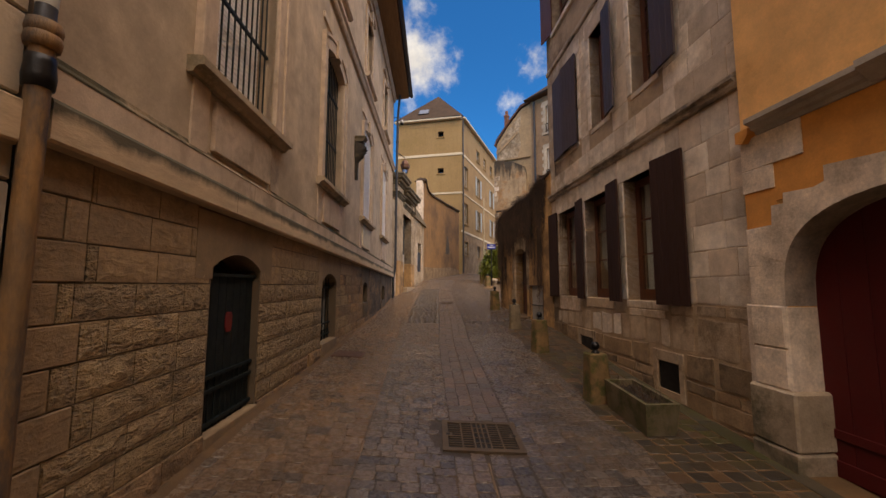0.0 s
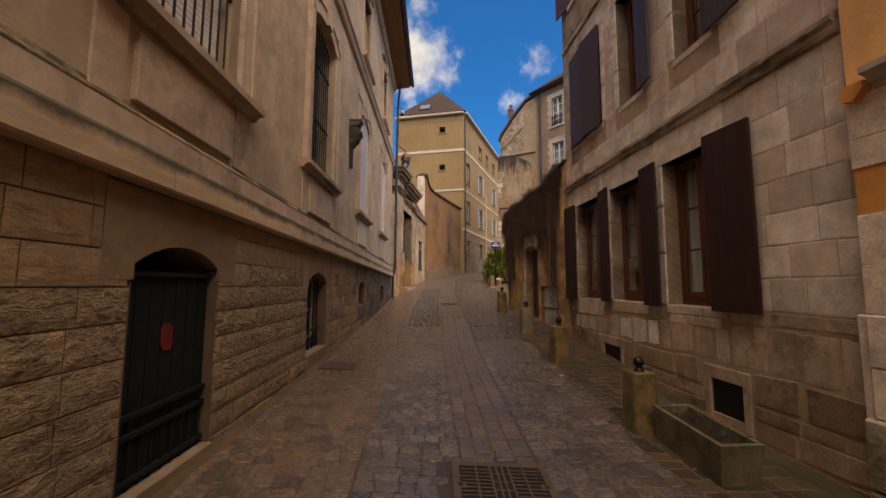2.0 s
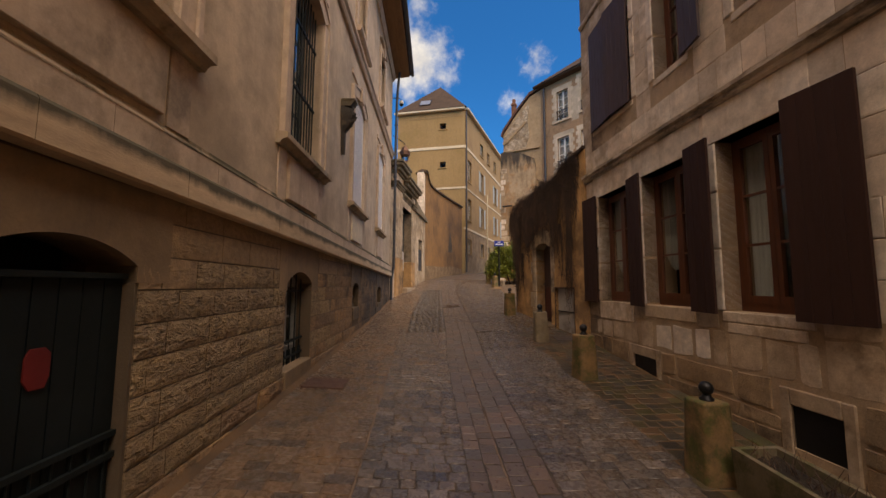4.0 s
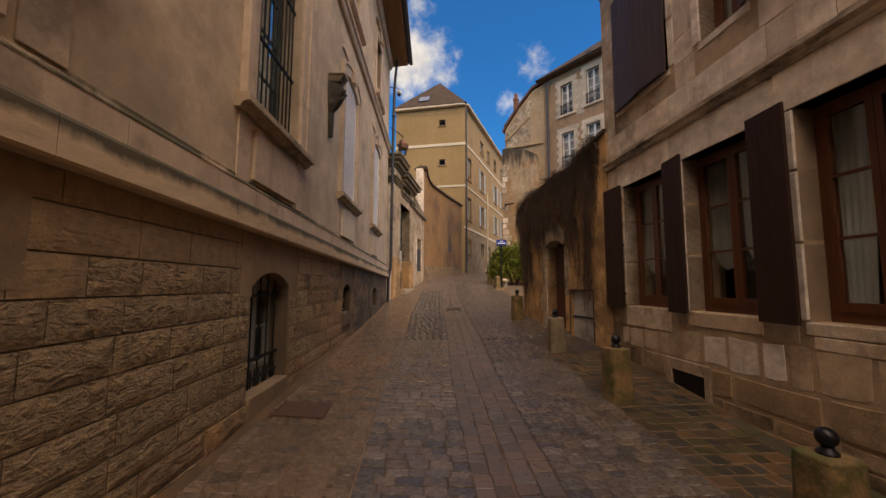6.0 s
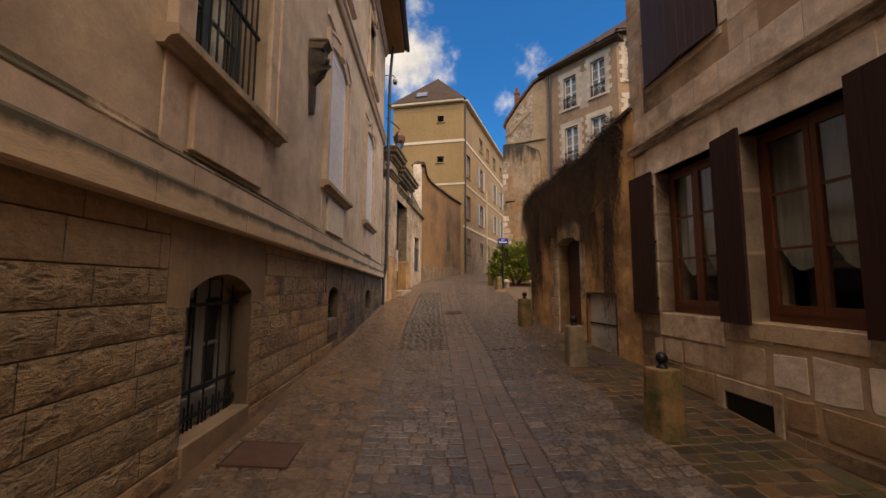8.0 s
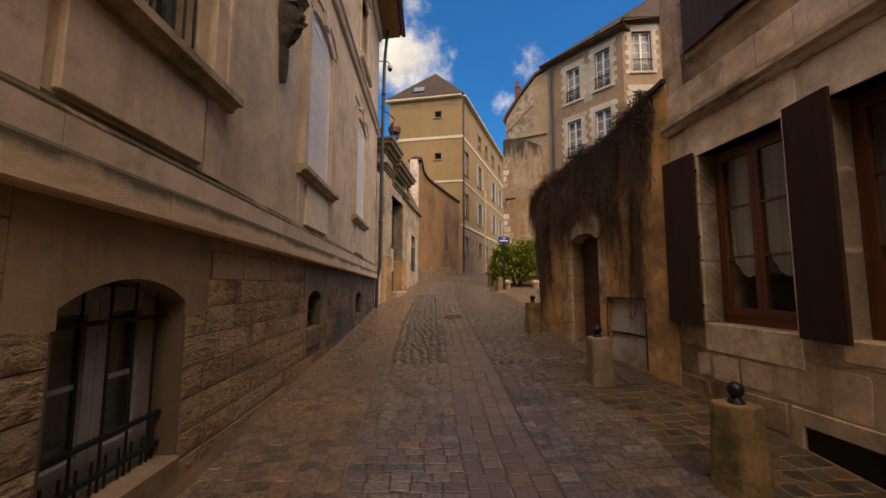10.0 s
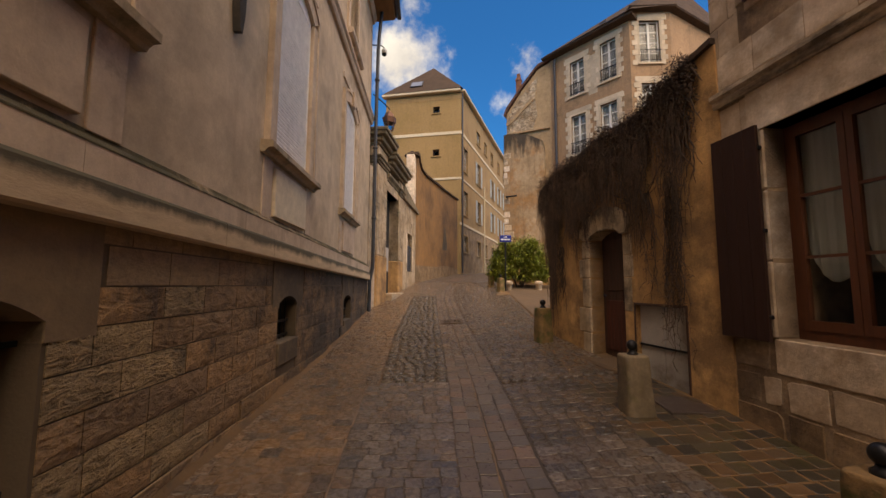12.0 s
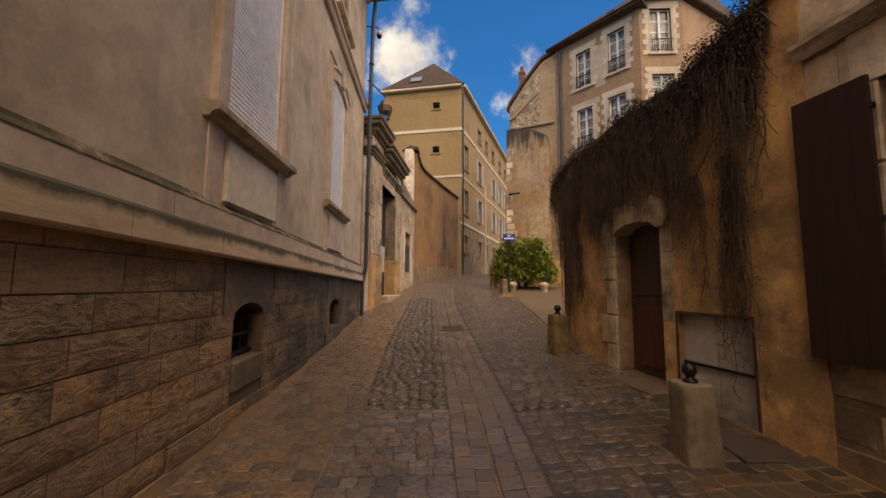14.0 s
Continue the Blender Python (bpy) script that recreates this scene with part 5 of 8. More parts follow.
downpipe("downpipe", "dark zinc downpipe at the corner of the town house",
         [(17.25, -0.30, 10.70), (17.25, -0.27, 10.45), (17.25, -0.23, 9.95), (17.25, -0.20, 9.4), (17.25, -0.18, 7.3), (17.25, -0.18, 7.1), (17.25, -0.17, 2.5),
          (17.25, -0.09, 2.1), (17.25, -0.09, 1.1)], 0.055, ZINC, [(z, 17.25, -0.19 if z > 7.2 else -0.174) for z in (8.4, 6.2, 4.0)], LEFT)
PIPE = downpipe("downpipe", "ochre painted cast iron downpipe, stained black at its joint",
                [(1.735, -0.10, 2.90), (1.735, -0.10, 2.2), (1.735, -0.10, 1.2), (1.735, -0.10, -0.1)], 0.046, RUST_PIPE, [(2.915, 1.735, -0.10), (2.86, 1.735, -0.10)], LEFT)
part("upper_pipe", Mesh().tube([(1.735, -0.10, 2.93), (1.735, -0.10, 4.0), (1.735, -0.10, 5.6), (1.735, -0.3, 6.2)], 0.040, 14), ZINC, PIPE, "dark zinc upper pipe")
part("joint", Mesh().lathe([(0.046, -0.09), (0.058, -0.085), (0.062, -0.03), (0.055, 0.03), (0.058, 0.06), (0.046, 0.065)], 14, (1.735, -0.10, 2.72)), IRON, PIPE, "blackened pipe joint")
part("paper", Mesh().lathe([(0.0405, 0.0), (0.0415, 0.002), (0.0415, 0.13), (0.0405, 0.132)], 14, (1.735, -0.10, 3.03)), WHITE_WOOD, PIPE, "torn white paper band")


def build_bracket():
    t = thing("carved_bracket", "dark weathered stone bracket carved as a head", "bracket", LEFT @ pose(9.07, 0, 4.27))
    part("cap", Mesh().box(-0.13, 0.13, -0.27, 0.0, 1.03, 1.07, 0.01), AGED_DARK, t, "paler weathered cap stone")
    part("cap_moulding", Mesh().profile([(0.0, 0.93), (-0.20, 0.93), (-0.21, 0.97), (-0.24, 1.00), (-0.25, 1.028), (0.0, 1.028)], -0.115, 0.115), AGED_DARK, t)
    m, nz, na = Mesh(), 22, 24
    rows = []
    prof = [(0.36, 0.05, 0.05), (0.46, 0.07, 0.09), (0.55, 0.10, 0.17), (0.64, 0.11, 0.23), (0.74, 0.125, 0.25), (0.84, 0.125, 0.23), (0.93, 0.115, 0.19)]
    for k in range(nz):
        z = 0.36 + (0.93 - 0.36) * k / (nz - 1)
        w = float(np.interp(z, [q[0] for q in prof], [q[1] for q in prof]))
        d = float(np.interp(z, [q[0] for q in prof], [q[2] for q in prof]))
        for i in range(na):
            a = math.pi * i / (na - 1)
            n = 1 + 0.34 * noise.noise(Vector((math.cos(a) * 3.2, z * 17, 1.7))) + 0.24 * noise.noise(Vector((math.cos(a) * 8, z * 40, 5.1)))
            rows.append((w * math.cos(a) * (0.92 + 0.08 * n), -d * math.sin(a) ** 0.8 * n, z))
    m.add(rows, [(r * na + i, r * na + i + 1, r * na + i + na + 1, r * na + i + na) for r in range(nz - 1) for i in range(na - 1)], True)
    part("carving", m, BLACK_STONE, t, "dark worn carved head")
    part("tail", Mesh().prism([(-0.02, 0.0), (0.02, 0.0), (0.055, 0.20), (0.06, 0.42), (-0.06, 0.42), (-0.055, 0.20)], -0.07, 0.0), BLACK_STONE, t)


build_bracket()


def build_cctv():
    t = thing("security_camera", "dark dome security camera on a short arm", "camera", LEFT @ pose(17.3, -0.05, 9.35))
    part("arm", Mesh().tube([(0, 0.05, 0.25), (0.05, -0.25, 0.27), (0.05, -0.33, 0.18)], 0.018, 8), ZINC, t)
    part("housing", Mesh().lathe([(0.0, 0.16), (0.06, 0.15), (0.085, 0.10), (0.085, 0.0), (0.0, -0.0)], 16, (0.05, -0.33, 0)), WHITE_WOOD, t)
    part("dome", Mesh().lathe([(0.075, -0.002), (0.065, -0.05), (0.035, -0.08), (0.0, -0.09)], 16, (0.05, -0.33, 0)), IRON, t)


build_cctv()


def build_left_neighbour():
    t = thing("neighbour_house", "pale stone-edged house beside the downpipe", "house", LEFT)
    part("wall", Mesh().box(-12, 1.70, 0.05, 0.5, -1.6, 9.6), PLASTER, t)
    part("base", Mesh().box(-12, 1.72, 0.02, 0.05, -1.6, 2.3), ROCK_BED, t)
    for k in range(14):
        w = 0.36 if k % 2 else 0.52
        o = part("quoin", Mesh().box(1.74 - w, 1.74, -0.02, 0.3, 0.2 + 0.4 * k, 0.59 + 0.4 * k, 0.01), QUOIN, t)
    part("stone_band", Mesh().box(-12, 1.735, -0.09, 0.05, 2.36, 2.56, 0.01), BAND, t)
    part("roof", Mesh().prism([(-12, 9.6), (1.7, 9.6), (1.7, 9.8), (-12, 9.8)], -0.4, 5.0), SLATE, t)


build_left_neighbour()

# ---------------------------------------------------------------- the limestone house on the right (local x = minus the way up the street)
R0, R1 = -9.37, -3.66
GROUND_WIN = [(-8.84, -7.83), (-7.44, -6.36), (-5.98, -5.05)]
UPPER_WIN = [(-8.90, -7.60), (-7.00, -6.36), (-5.60, -4.98)]
G_SILL, G_HEAD, U_SILL, U_HEAD = 1.51, 3.46, 4.80, 6.72
VENTS = [(-7.84, -7.27, 0.38, 0.725), (-5.30, -4.86, 0.32, 0.70)]
# the base below the sills: ends of each stone, and whether it is pale
MID_ROW = [(-9.36, -9.04, 0), (-9.02, -8.84, 1), (-8.81, -8.46, 1), (-8.44, -8.10, 1), (-8.05, -7.68, 0), (-7.62, -7.31, 0), (-7.25, -6.90, 1), (-6.885, -6.51, 1),
           (-6.48, -6.23, 1), (-6.20, -5.99, 0), (-5.96, -5.54, 1), (-5.515, -5.21, 0), (-5.195, -5.00, 1), (-4.975, -4.53, 0), (-4.51, -3.89, 0), (-3.87, -3.67, 0)]
LOW_ROW = [(-9.36, -8.83), (-8.81, -8.51), (-8.49, -7.96), (-7.13, -6.86), (-6.84, -5.91), (-5.89, -5.47), (-4.72, -4.24), (-4.215, -3.67)]
UP_ROW = [(-9.36, -8.93), (-7.83, -7.36), (-7.33, -7.20), (-6.45, -6.06), (-4.96, -4.52), (-4.50, -4.02), (-4.0, -3.67)]


def course_blocks(parent, name, x0, x1, zs, wmin, wmax, openings, mat, rng, out=0.012, shapes=None, joint=0.006, wob=0.004, lower=None, lean=0.0):
    """Courses of dressed blocks as single pieces on shared meshes, left out at the openings."""
    if shapes is None:
        shapes = []
        for i in range(4):
            r, m = random.Random(300 + i), Mesh()
            v = [(a + r.uniform(-0.008, 0.008), y, b + r.uniform(-0.02, 0.02)) for y, ins in ((0.5, 0.0), (-0.55, 0.0), (-1.0, 0.035))
                 for a, b in ((ins * 0.6, ins), (1 - ins * 0.6, ins), (1 - ins * 0.6, 1 - ins), (ins * 0.6, 1 - ins))]
            m.add(v, [(8, 9, 10, 11)] + [(q * 4 + j, q * 4 + (j + 1) % 4, q * 4 + 4 + (j + 1) % 4, q * 4 + 4 + j) for q in (0, 1) for j in range(4)])
            shapes.append(m.data(name, mat))
    for k in range(len(zs) - 1):
        z0, z1 = zs[k], zs[k + 1]
        x = x0 - rng.uniform(0, wmax * 0.6)
        while x < x1:
            w = rng.uniform(wmin, wmax)
            spans = [(max(x, x0), min(x + w, x1))]
            for a, b, c0, c1 in openings:
                if z1 > c0 + 0.01 and z0 < c1 - 0.01:
                    spans = [p for s, t in spans for p in (((s, t),) if t <= a or s >= b else ((s, a), (b, t))) if p[1] - p[0] > 0.03]
            for s, t in spans:
                if t - s < 0.05 or (lower and lower((s + t) / 2) > z1 - 0.03):
                    continue
                o = new(name, rng.choice(shapes))
                o.parent = parent
                o.matrix_basis = pose(s + joint / 2, 0, z0 + joint / 2, 0, rng.uniform(-1, 1) * lean) @ Matrix.Diagonal((t - s - joint, out + rng.uniform(-wob, wob), z1 - z0 - joint, 1))
            x += w


def rubble_shapes(name, mat, seed, count=8):
    """Roughly squared stones with chipped corners and a nearly flat face, in a unit square."""
    out = []
    for i in range(count):
        r, m = random.Random(seed + i), Mesh()
        e = lambda k: r.uniform(0, k)
        c = [(e(0.07), e(0.10)), (1 - e(0.07), e(0.10)), (1 - e(0.07), 1 - e(0.11)), (e(0.07), 1 - e(0.11))]
        ring = []
        for k in range(4):
            p, q, o = c[k], c[(k + 1) % 4], c[k - 1]
            cut = r.uniform(0.015, 0.05) if r.random() < 0.8 else r.uniform(0.08, 0.14)
            ring.append((p[0] + (o[0] - p[0]) * cut, p[1] + (o[1] - p[1]) * cut))
            ring.append((p[0] + (q[0] - p[0]) * cut * 0.6, p[1] + (q[1] - p[1]) * cut * 0.6))
            ring.append(((p[0] + q[0]) / 2 + r.uniform(-0.008, 0.008), (p[1] + q[1]) / 2 + r.uniform(-0.035, 0.035)))
        n = len(ring)
        mid = (sum(p[0] for p in ring) / n, sum(p[1] for p in ring) / n)
        v = []
        for depth, s in ((0.6, 1.0), (-0.40, 1.0), (-0.90, 0.965)):
            v += [(mid[0] + (x - mid[0]) * s, depth + (r.uniform(-0.05, 0.05) if depth < -0.8 else 0), mid[1] + (z - mid[1]) * s) for x, z in ring]
        v.append((mid[0], -0.95 + r.uniform(-0.04, 0.04), mid[1]))
        m.add(v, [(q * n + k, q * n + (k + 1) % n, (q + 1) * n + (k + 1) % n, (q + 1) * n + k) for q in range(2) for k in range(n)] + [(2 * n + k, 2 * n + (k + 1) % n, 3 * n) for k in range(n)])
        out.append(m.data(name, mat))
    return out


def build_right_house():
    house = thing("stone_house", "old limestone house with brown boarded shutters", "house", RIGHT)
    ops = [(a, b, G_SILL, G_HEAD) for a, b in GROUND_WIN] + [(a, b, U_SILL, U_HEAD) for a, b in UPPER_WIN] + [(a, b, c, d) for a, b, c, d in VENTS]
    ops += [(a, b, 8.15, 9.7) for a, b in UPPER_WIN]
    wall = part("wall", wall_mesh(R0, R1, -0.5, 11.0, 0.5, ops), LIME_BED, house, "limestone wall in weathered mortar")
    rng = random.Random(21)
    ground = lambda x: gz(3.4, -x)
    # low irregular courses below the sills
    low = [(a - 0.10, b + 0.10, c - 0.30, d + 0.10) for a, b, c, d in VENTS]
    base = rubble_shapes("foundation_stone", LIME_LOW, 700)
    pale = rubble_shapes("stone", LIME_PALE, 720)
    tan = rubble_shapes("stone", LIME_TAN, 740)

    def lay(name, shapes, a, b, z0, z1, out, lean=1.0):
        o = new(name, rng.choice(shapes))
        o.parent = wall
        o.matrix_basis = pose(a + 0.004, 0, z0, 0, rng.uniform(-lean, lean)) @ Matrix.Diagonal((b - a - 0.008, out, z1 - z0, 1))

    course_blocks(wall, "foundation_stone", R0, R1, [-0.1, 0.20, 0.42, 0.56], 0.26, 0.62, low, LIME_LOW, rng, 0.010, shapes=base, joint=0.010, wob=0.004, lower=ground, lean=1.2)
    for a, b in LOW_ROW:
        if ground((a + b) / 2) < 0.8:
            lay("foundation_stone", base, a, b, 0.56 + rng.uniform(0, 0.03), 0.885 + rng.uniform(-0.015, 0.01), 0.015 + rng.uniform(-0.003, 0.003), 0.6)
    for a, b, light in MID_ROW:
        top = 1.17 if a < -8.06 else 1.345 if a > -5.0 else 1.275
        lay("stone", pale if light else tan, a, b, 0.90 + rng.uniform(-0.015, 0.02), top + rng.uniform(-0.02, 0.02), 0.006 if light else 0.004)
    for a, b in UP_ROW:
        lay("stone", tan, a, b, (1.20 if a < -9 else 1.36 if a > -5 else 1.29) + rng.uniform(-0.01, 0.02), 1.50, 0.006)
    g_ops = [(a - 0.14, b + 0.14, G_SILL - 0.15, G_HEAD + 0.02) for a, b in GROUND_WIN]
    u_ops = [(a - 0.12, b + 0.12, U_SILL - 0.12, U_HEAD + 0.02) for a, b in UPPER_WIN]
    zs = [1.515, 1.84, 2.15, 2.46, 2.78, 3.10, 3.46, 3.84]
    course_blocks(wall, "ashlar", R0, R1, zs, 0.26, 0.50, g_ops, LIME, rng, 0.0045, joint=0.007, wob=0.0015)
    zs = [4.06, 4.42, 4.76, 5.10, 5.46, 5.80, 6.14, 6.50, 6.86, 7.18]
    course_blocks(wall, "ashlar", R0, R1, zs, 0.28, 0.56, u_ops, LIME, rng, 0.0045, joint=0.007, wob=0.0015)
    m = Mesh()
    m.profile([(0.1, 3.86), (-0.035, 3.86), (-0.05, 3.89), (-0.05, 3.93), (-0.085, 3.96), (-0.085, 4.005), (-0.02, 4.045), (0.1, 4.045)], R0 + 0.02, R1)
    part("string_course", m, LIME_TRIM, house, "weathered moulded stone string course")
    m = Mesh()
    m.profile([(0.1, 7.19), (-0.03, 7.19), (-0.05, 7.23), (-0.05, 7.28), (0.1, 7.32)], R0 + 0.02, R1)
    part("string_course", m, LIME_TRIM, house)
    part("eave_board", Mesh().profile([(0.4, 10.9), (-0.5, 10.98), (-0.5, 11.12), (0.4, 11.12)], R0 - 0.2, R1), BROWN_WOOD, house)
    part("roof", Mesh().profile([(-0.55, 11.12), (5.0, 15.0), (5.0, 15.2), (-0.55, 11.25)], R0 - 0.25, R1), SLATE, house)
    part("end_wall", Mesh().box(R0, R0 + 0.4, 0.51, 7.0, -0.5, 11.0), LIME_BED, house)
    for i, (a, b) in enumerate(GROUND_WIN):
        stone_window(house, a, b, G_SILL, G_HEAD, i, False)
    for i, (a, b) in enumerate(UPPER_WIN):
        stone_window(house, a, b, U_SILL, U_HEAD, i, True)
    for i, (a, b) in enumerate(UPPER_WIN):
        w = part("window", Mesh().box(a - 0.05, b + 0.05, -0.05, 0.2, 8.03, 8.148, 0.01), LIME, house, "second-floor window with red-brown shutters")
        casement(w, a, b, 8.15, 9.7, 0.2, CASEMENT, curtain=False, name="sash_frame")
        shutter_leaf(w, a, 8.13, 9.75, 0.5, 168, CASEMENT, 1, 0.04)
        shutter_leaf(w, b, 8.13, 9.75, 0.5, 168, CASEMENT, -1, 0.04)
    for a, b, c, d in VENTS:
        v = part("cellar_vent", Mesh().box(a - 0.1, a, -0.016, 0.2, c - 0.1, d + 0.15, 0.010).box(b, b + 0.1, -0.016, 0.2, c - 0.1, d + 0.15, 0.010)
                 .box(a, b, -0.016, 0.2, d, d + 0.15, 0.010), LIME_TAN, house, "stone-framed cellar vent, dark inside")
        part("vent_plate", Mesh().box(a, b, 0.02, 0.04, c - 0.3, d), IRON, v)


def stone_window(house, a, b, z0, z1, i, upper):
    m = Mesh().box(a - 0.16, b + 0.16, -0.012, 0.24, z1, z1 + (0.42 if not upper else 0.30), 0.006)
    win = part("window", m, LIME, house, ("first-floor " if upper else "ground-floor ") + "casement window in a limestone frame")
    for x in (a - 0.14, b):
        cut = [z0, z0 + (z1 - z0) * 0.36, z0 + (z1 - z0) * 0.70, z1]
        for za, zb in zip(cut, cut[1:]):
            part("jamb_stone", Mesh().box(x, x + 0.14, -0.014, 0.24, za + 0.004, zb - 0.004, 0.016), JAMB, win)
    part("sill", Mesh().box(a - 0.04, b + (0.04 if i != 1 or upper else -0.08), -0.012, 0.24, z0 - ((0.31, 0.18, 0.115)[i] if not upper else 0.10), z0 - 0.002, 0.009), LIME_PALE if not upper else LIME, win)
    if i == 2 and not upper:
        part("sill_stone", Mesh().box(a + 0.02, b - 0.04, -0.010, 0.2, z0 - 0.235, z0 - 0.122, 0.009), LIME_PALE, win)
    mat = SHUTTER_UP if upper else SHUTTER
    closed = upper and i == 0
    casement(win, a, b, z0, z1, 0.20, CASEMENT, bars=2 if not upper else 3, w=0.06, curtain=True if upper else ("valance", "valance", "left")[i], name="sash_frame")
    zz0, zz1 = z0 - 0.03, z1 + 0.04
    if closed:
        w = (b - a) / 2
        shutter_leaf(win, a, zz0, zz1, w, 2, mat, 1, 0.03, "closed boarded shutter")
        shutter_leaf(win, b, zz0, zz1, w, 5, mat, -1, 0.03, "closed boarded shutter")
    else:
        at, out, w, ang = (((-7.74, 0.05, 0.41, 7), (-6.36, 0.09, 0.42, 5), (-5.06, 0.11, 0.56, -6)) if not upper else (None, (-6.36, 0.05, 0.40, 8), (-4.98, 0.05, 0.52, 4)))[i]
        shutter_leaf(win, at, zz0, zz1, w, ang, mat, 1, out, "boarded shutter leaf swung back beside the window")
        if not upper and i == 0:
            shutter_leaf(win, a - 0.03, zz0, zz1, 0.50, 2, mat, -1, 0.03, "boarded shutter folded back on the wall")
        for e in ((a - 0.025, at - 0.015) if i == 0 else (at - 0.015,)):
            for zz in (zz0 + 0.22, (zz0 + zz1) / 2, zz1 - 0.22):
                part("hinge_pin", Mesh().box(e - 0.009, e + 0.009, -0.05, -0.005, zz - 0.018, zz + 0.018, 0.004), IRON, win)


build_right_house()

# ---------------------------------------------------------------- the ochre house with the arched carriage door
O1 = 9.0
A0, A1, SPRING, TOP = -3.25, -0.65, 1.55, 2.48


def build_ochre_house():
    house = thing("ochre_house", "orange rendered house with a white stone archway", "house", OCHRE)
    cx, half, n = (A0 + A1) / 2, (A1 - A0) / 2, 22

    def bow(k, ex=0.0, ez=0.0):
        """A point of the basket arch, or of one drawn ex and ez outside it."""
        a = math.pi * (1 - k / n)
        c, q = math.cos(a), 2 / 3
        return cx + (half + ex) * math.copysign(abs(c) ** q, c), SPRING + (TOP - SPRING + ez) * abs(math.sin(a)) ** q

    part("wall", wall_mesh(-3.60, O1, -1.5, 10.5, 0.6, [(A0, A1, -1.5, TOP + 0.02)], 0.004), ORANGE, house, "orange rendered wall")
    part("field", wall_mesh(-3.598, 0.0, 1.6, 3.22, 0.03, [(A0 - 0.02, A1 + 0.02, -1.5, TOP + 0.05)], -0.004), ORANGE_DEEP, house, "deeper orange painted field over the arch")
    # white stonework with its stepped upper edge
    stone = part("arch", Mesh().box(A0 - 0.42, A0 + 0.004, -0.02, 0.30, -0.4, SPRING, 0.012), CHALK, house, "white limestone arch and jambs")
    step = [(-3.602, 2.30), (-3.325, 2.31), (-3.315, 2.49), (-3.195, 2.49), (-3.19, 2.585), (-2.835, 2.565), (-2.83, 2.73), (-2.42, 2.70), (-0.3, 2.70)]
    curve = [bow(k) for k in range(n // 2 + 7)]
    m = Mesh().prism([(-3.602, 1.452), (A0 - 0.002, 1.452)] + curve + [(curve[-1][0], 2.70)] + step[-2::-1], -0.014, 0.28)
    part("arch_field", m, CHALK, stone, "white limestone with a stepped painted edge")
    for k in range(0, n, 2):
        m = Mesh()
        for q in (k, k + 1):
            m.prism([bow(q), bow(q + 1), bow(q + 1, 0.25, 0.19), bow(q, 0.25, 0.19)], -0.021 - 0.0015 * (k % 3), 0.30)
        part("voussoir", m, CHALK, stone)
    for w, z0, z1 in ((0.335, 2.662, 2.888), (0.62, 2.892, 3.214), (0.30, 1.56, 1.92), (0.26, 1.925, 2.295)):
        part("quoin", Mesh().box(-3.602, -3.602 + w, -0.017, 0.2, z0, z1, 0.003), CHALK, stone)
    for k, (z0, z1) in enumerate(((0.80, 1.16), (1.165, 1.55))):
        part("jamb_stone", Mesh().box(-3.60, A0 - 0.01, -0.034 - 0.003 * k, 0.28, z0, z1, 0.012), CHALK, stone)
    for z0, z1, o in ((-0.4, 0.28, 0.070), (0.285, 0.795, 0.062)):
        part("plinth_stone", Mesh().box(-3.66, A0 + 0.06, -o, 0.34, z0, z1, 0.02), DAMP_CHALK, stone)
    part("jamb", Mesh().box(A1, A1 + 0.42, -0.02, 0.3, -1.5, SPRING, 0.012), CHALK, stone)
    # carriage door
    d = part("carriage_door", Mesh().box(A0 - 0.02, A1 + 0.02, 0.34, 0.37, -0.5, TOP + 0.1), RED_DOOR, house, "dark red boarded carriage door")
    k = 12
    for i in range(k):
        part("board", Mesh().box(A0 - 0.02 + (A1 - A0 + 0.04) * i / k + 0.002, A0 - 0.02 + (A1 - A0 + 0.04) * (i + 1) / k - 0.002, 0.29, 0.339, -0.5, TOP + 0.1, 0.004), RED_DOOR, d)
    part("rail", Mesh().box(A0, A1, 0.272, 0.289, 0.10, 0.24, 0.006).box(A0, A1, 0.272, 0.289, 0.42, 0.50, 0.006), RED_DOOR, d)
    m = Mesh()
    m.profile([(0.1, 3.216), (-0.03, 3.216), (-0.04, 3.25), (-0.08, 3.262), (-0.095, 3.30), (-0.15, 3.32), (-0.15, 3.366), (-0.04, 3.40), (0.1, 3.40)], -3.40, 0.5)
    part("cornice", m, CORNICE, house, "grey moulded cornice over the arch")
    m = Mesh()
    m.profile([(0.0, 3.225), (-0.06, 3.225), (-0.155, 3.305), (-0.18, 3.325), (-0.18, 3.378), (-0.05, 3.412), (0.0, 3.412)], -2.42, 0.5)
    part("cornice_block", m, CORNICE, house, "forward step of the moulded cornice")
    part("console", Mesh().prism([(-3.58, 3.30), (-3.43, 3.30), (-3.43, 3.24), (-3.50, 3.165), (-3.58, 3.185)], -0.085, 0.0), ORANGE_DEEP, house)


build_ochre_house()

# ---------------------------------------------------------------- the garden wall with its vine (local x = minus the way up)


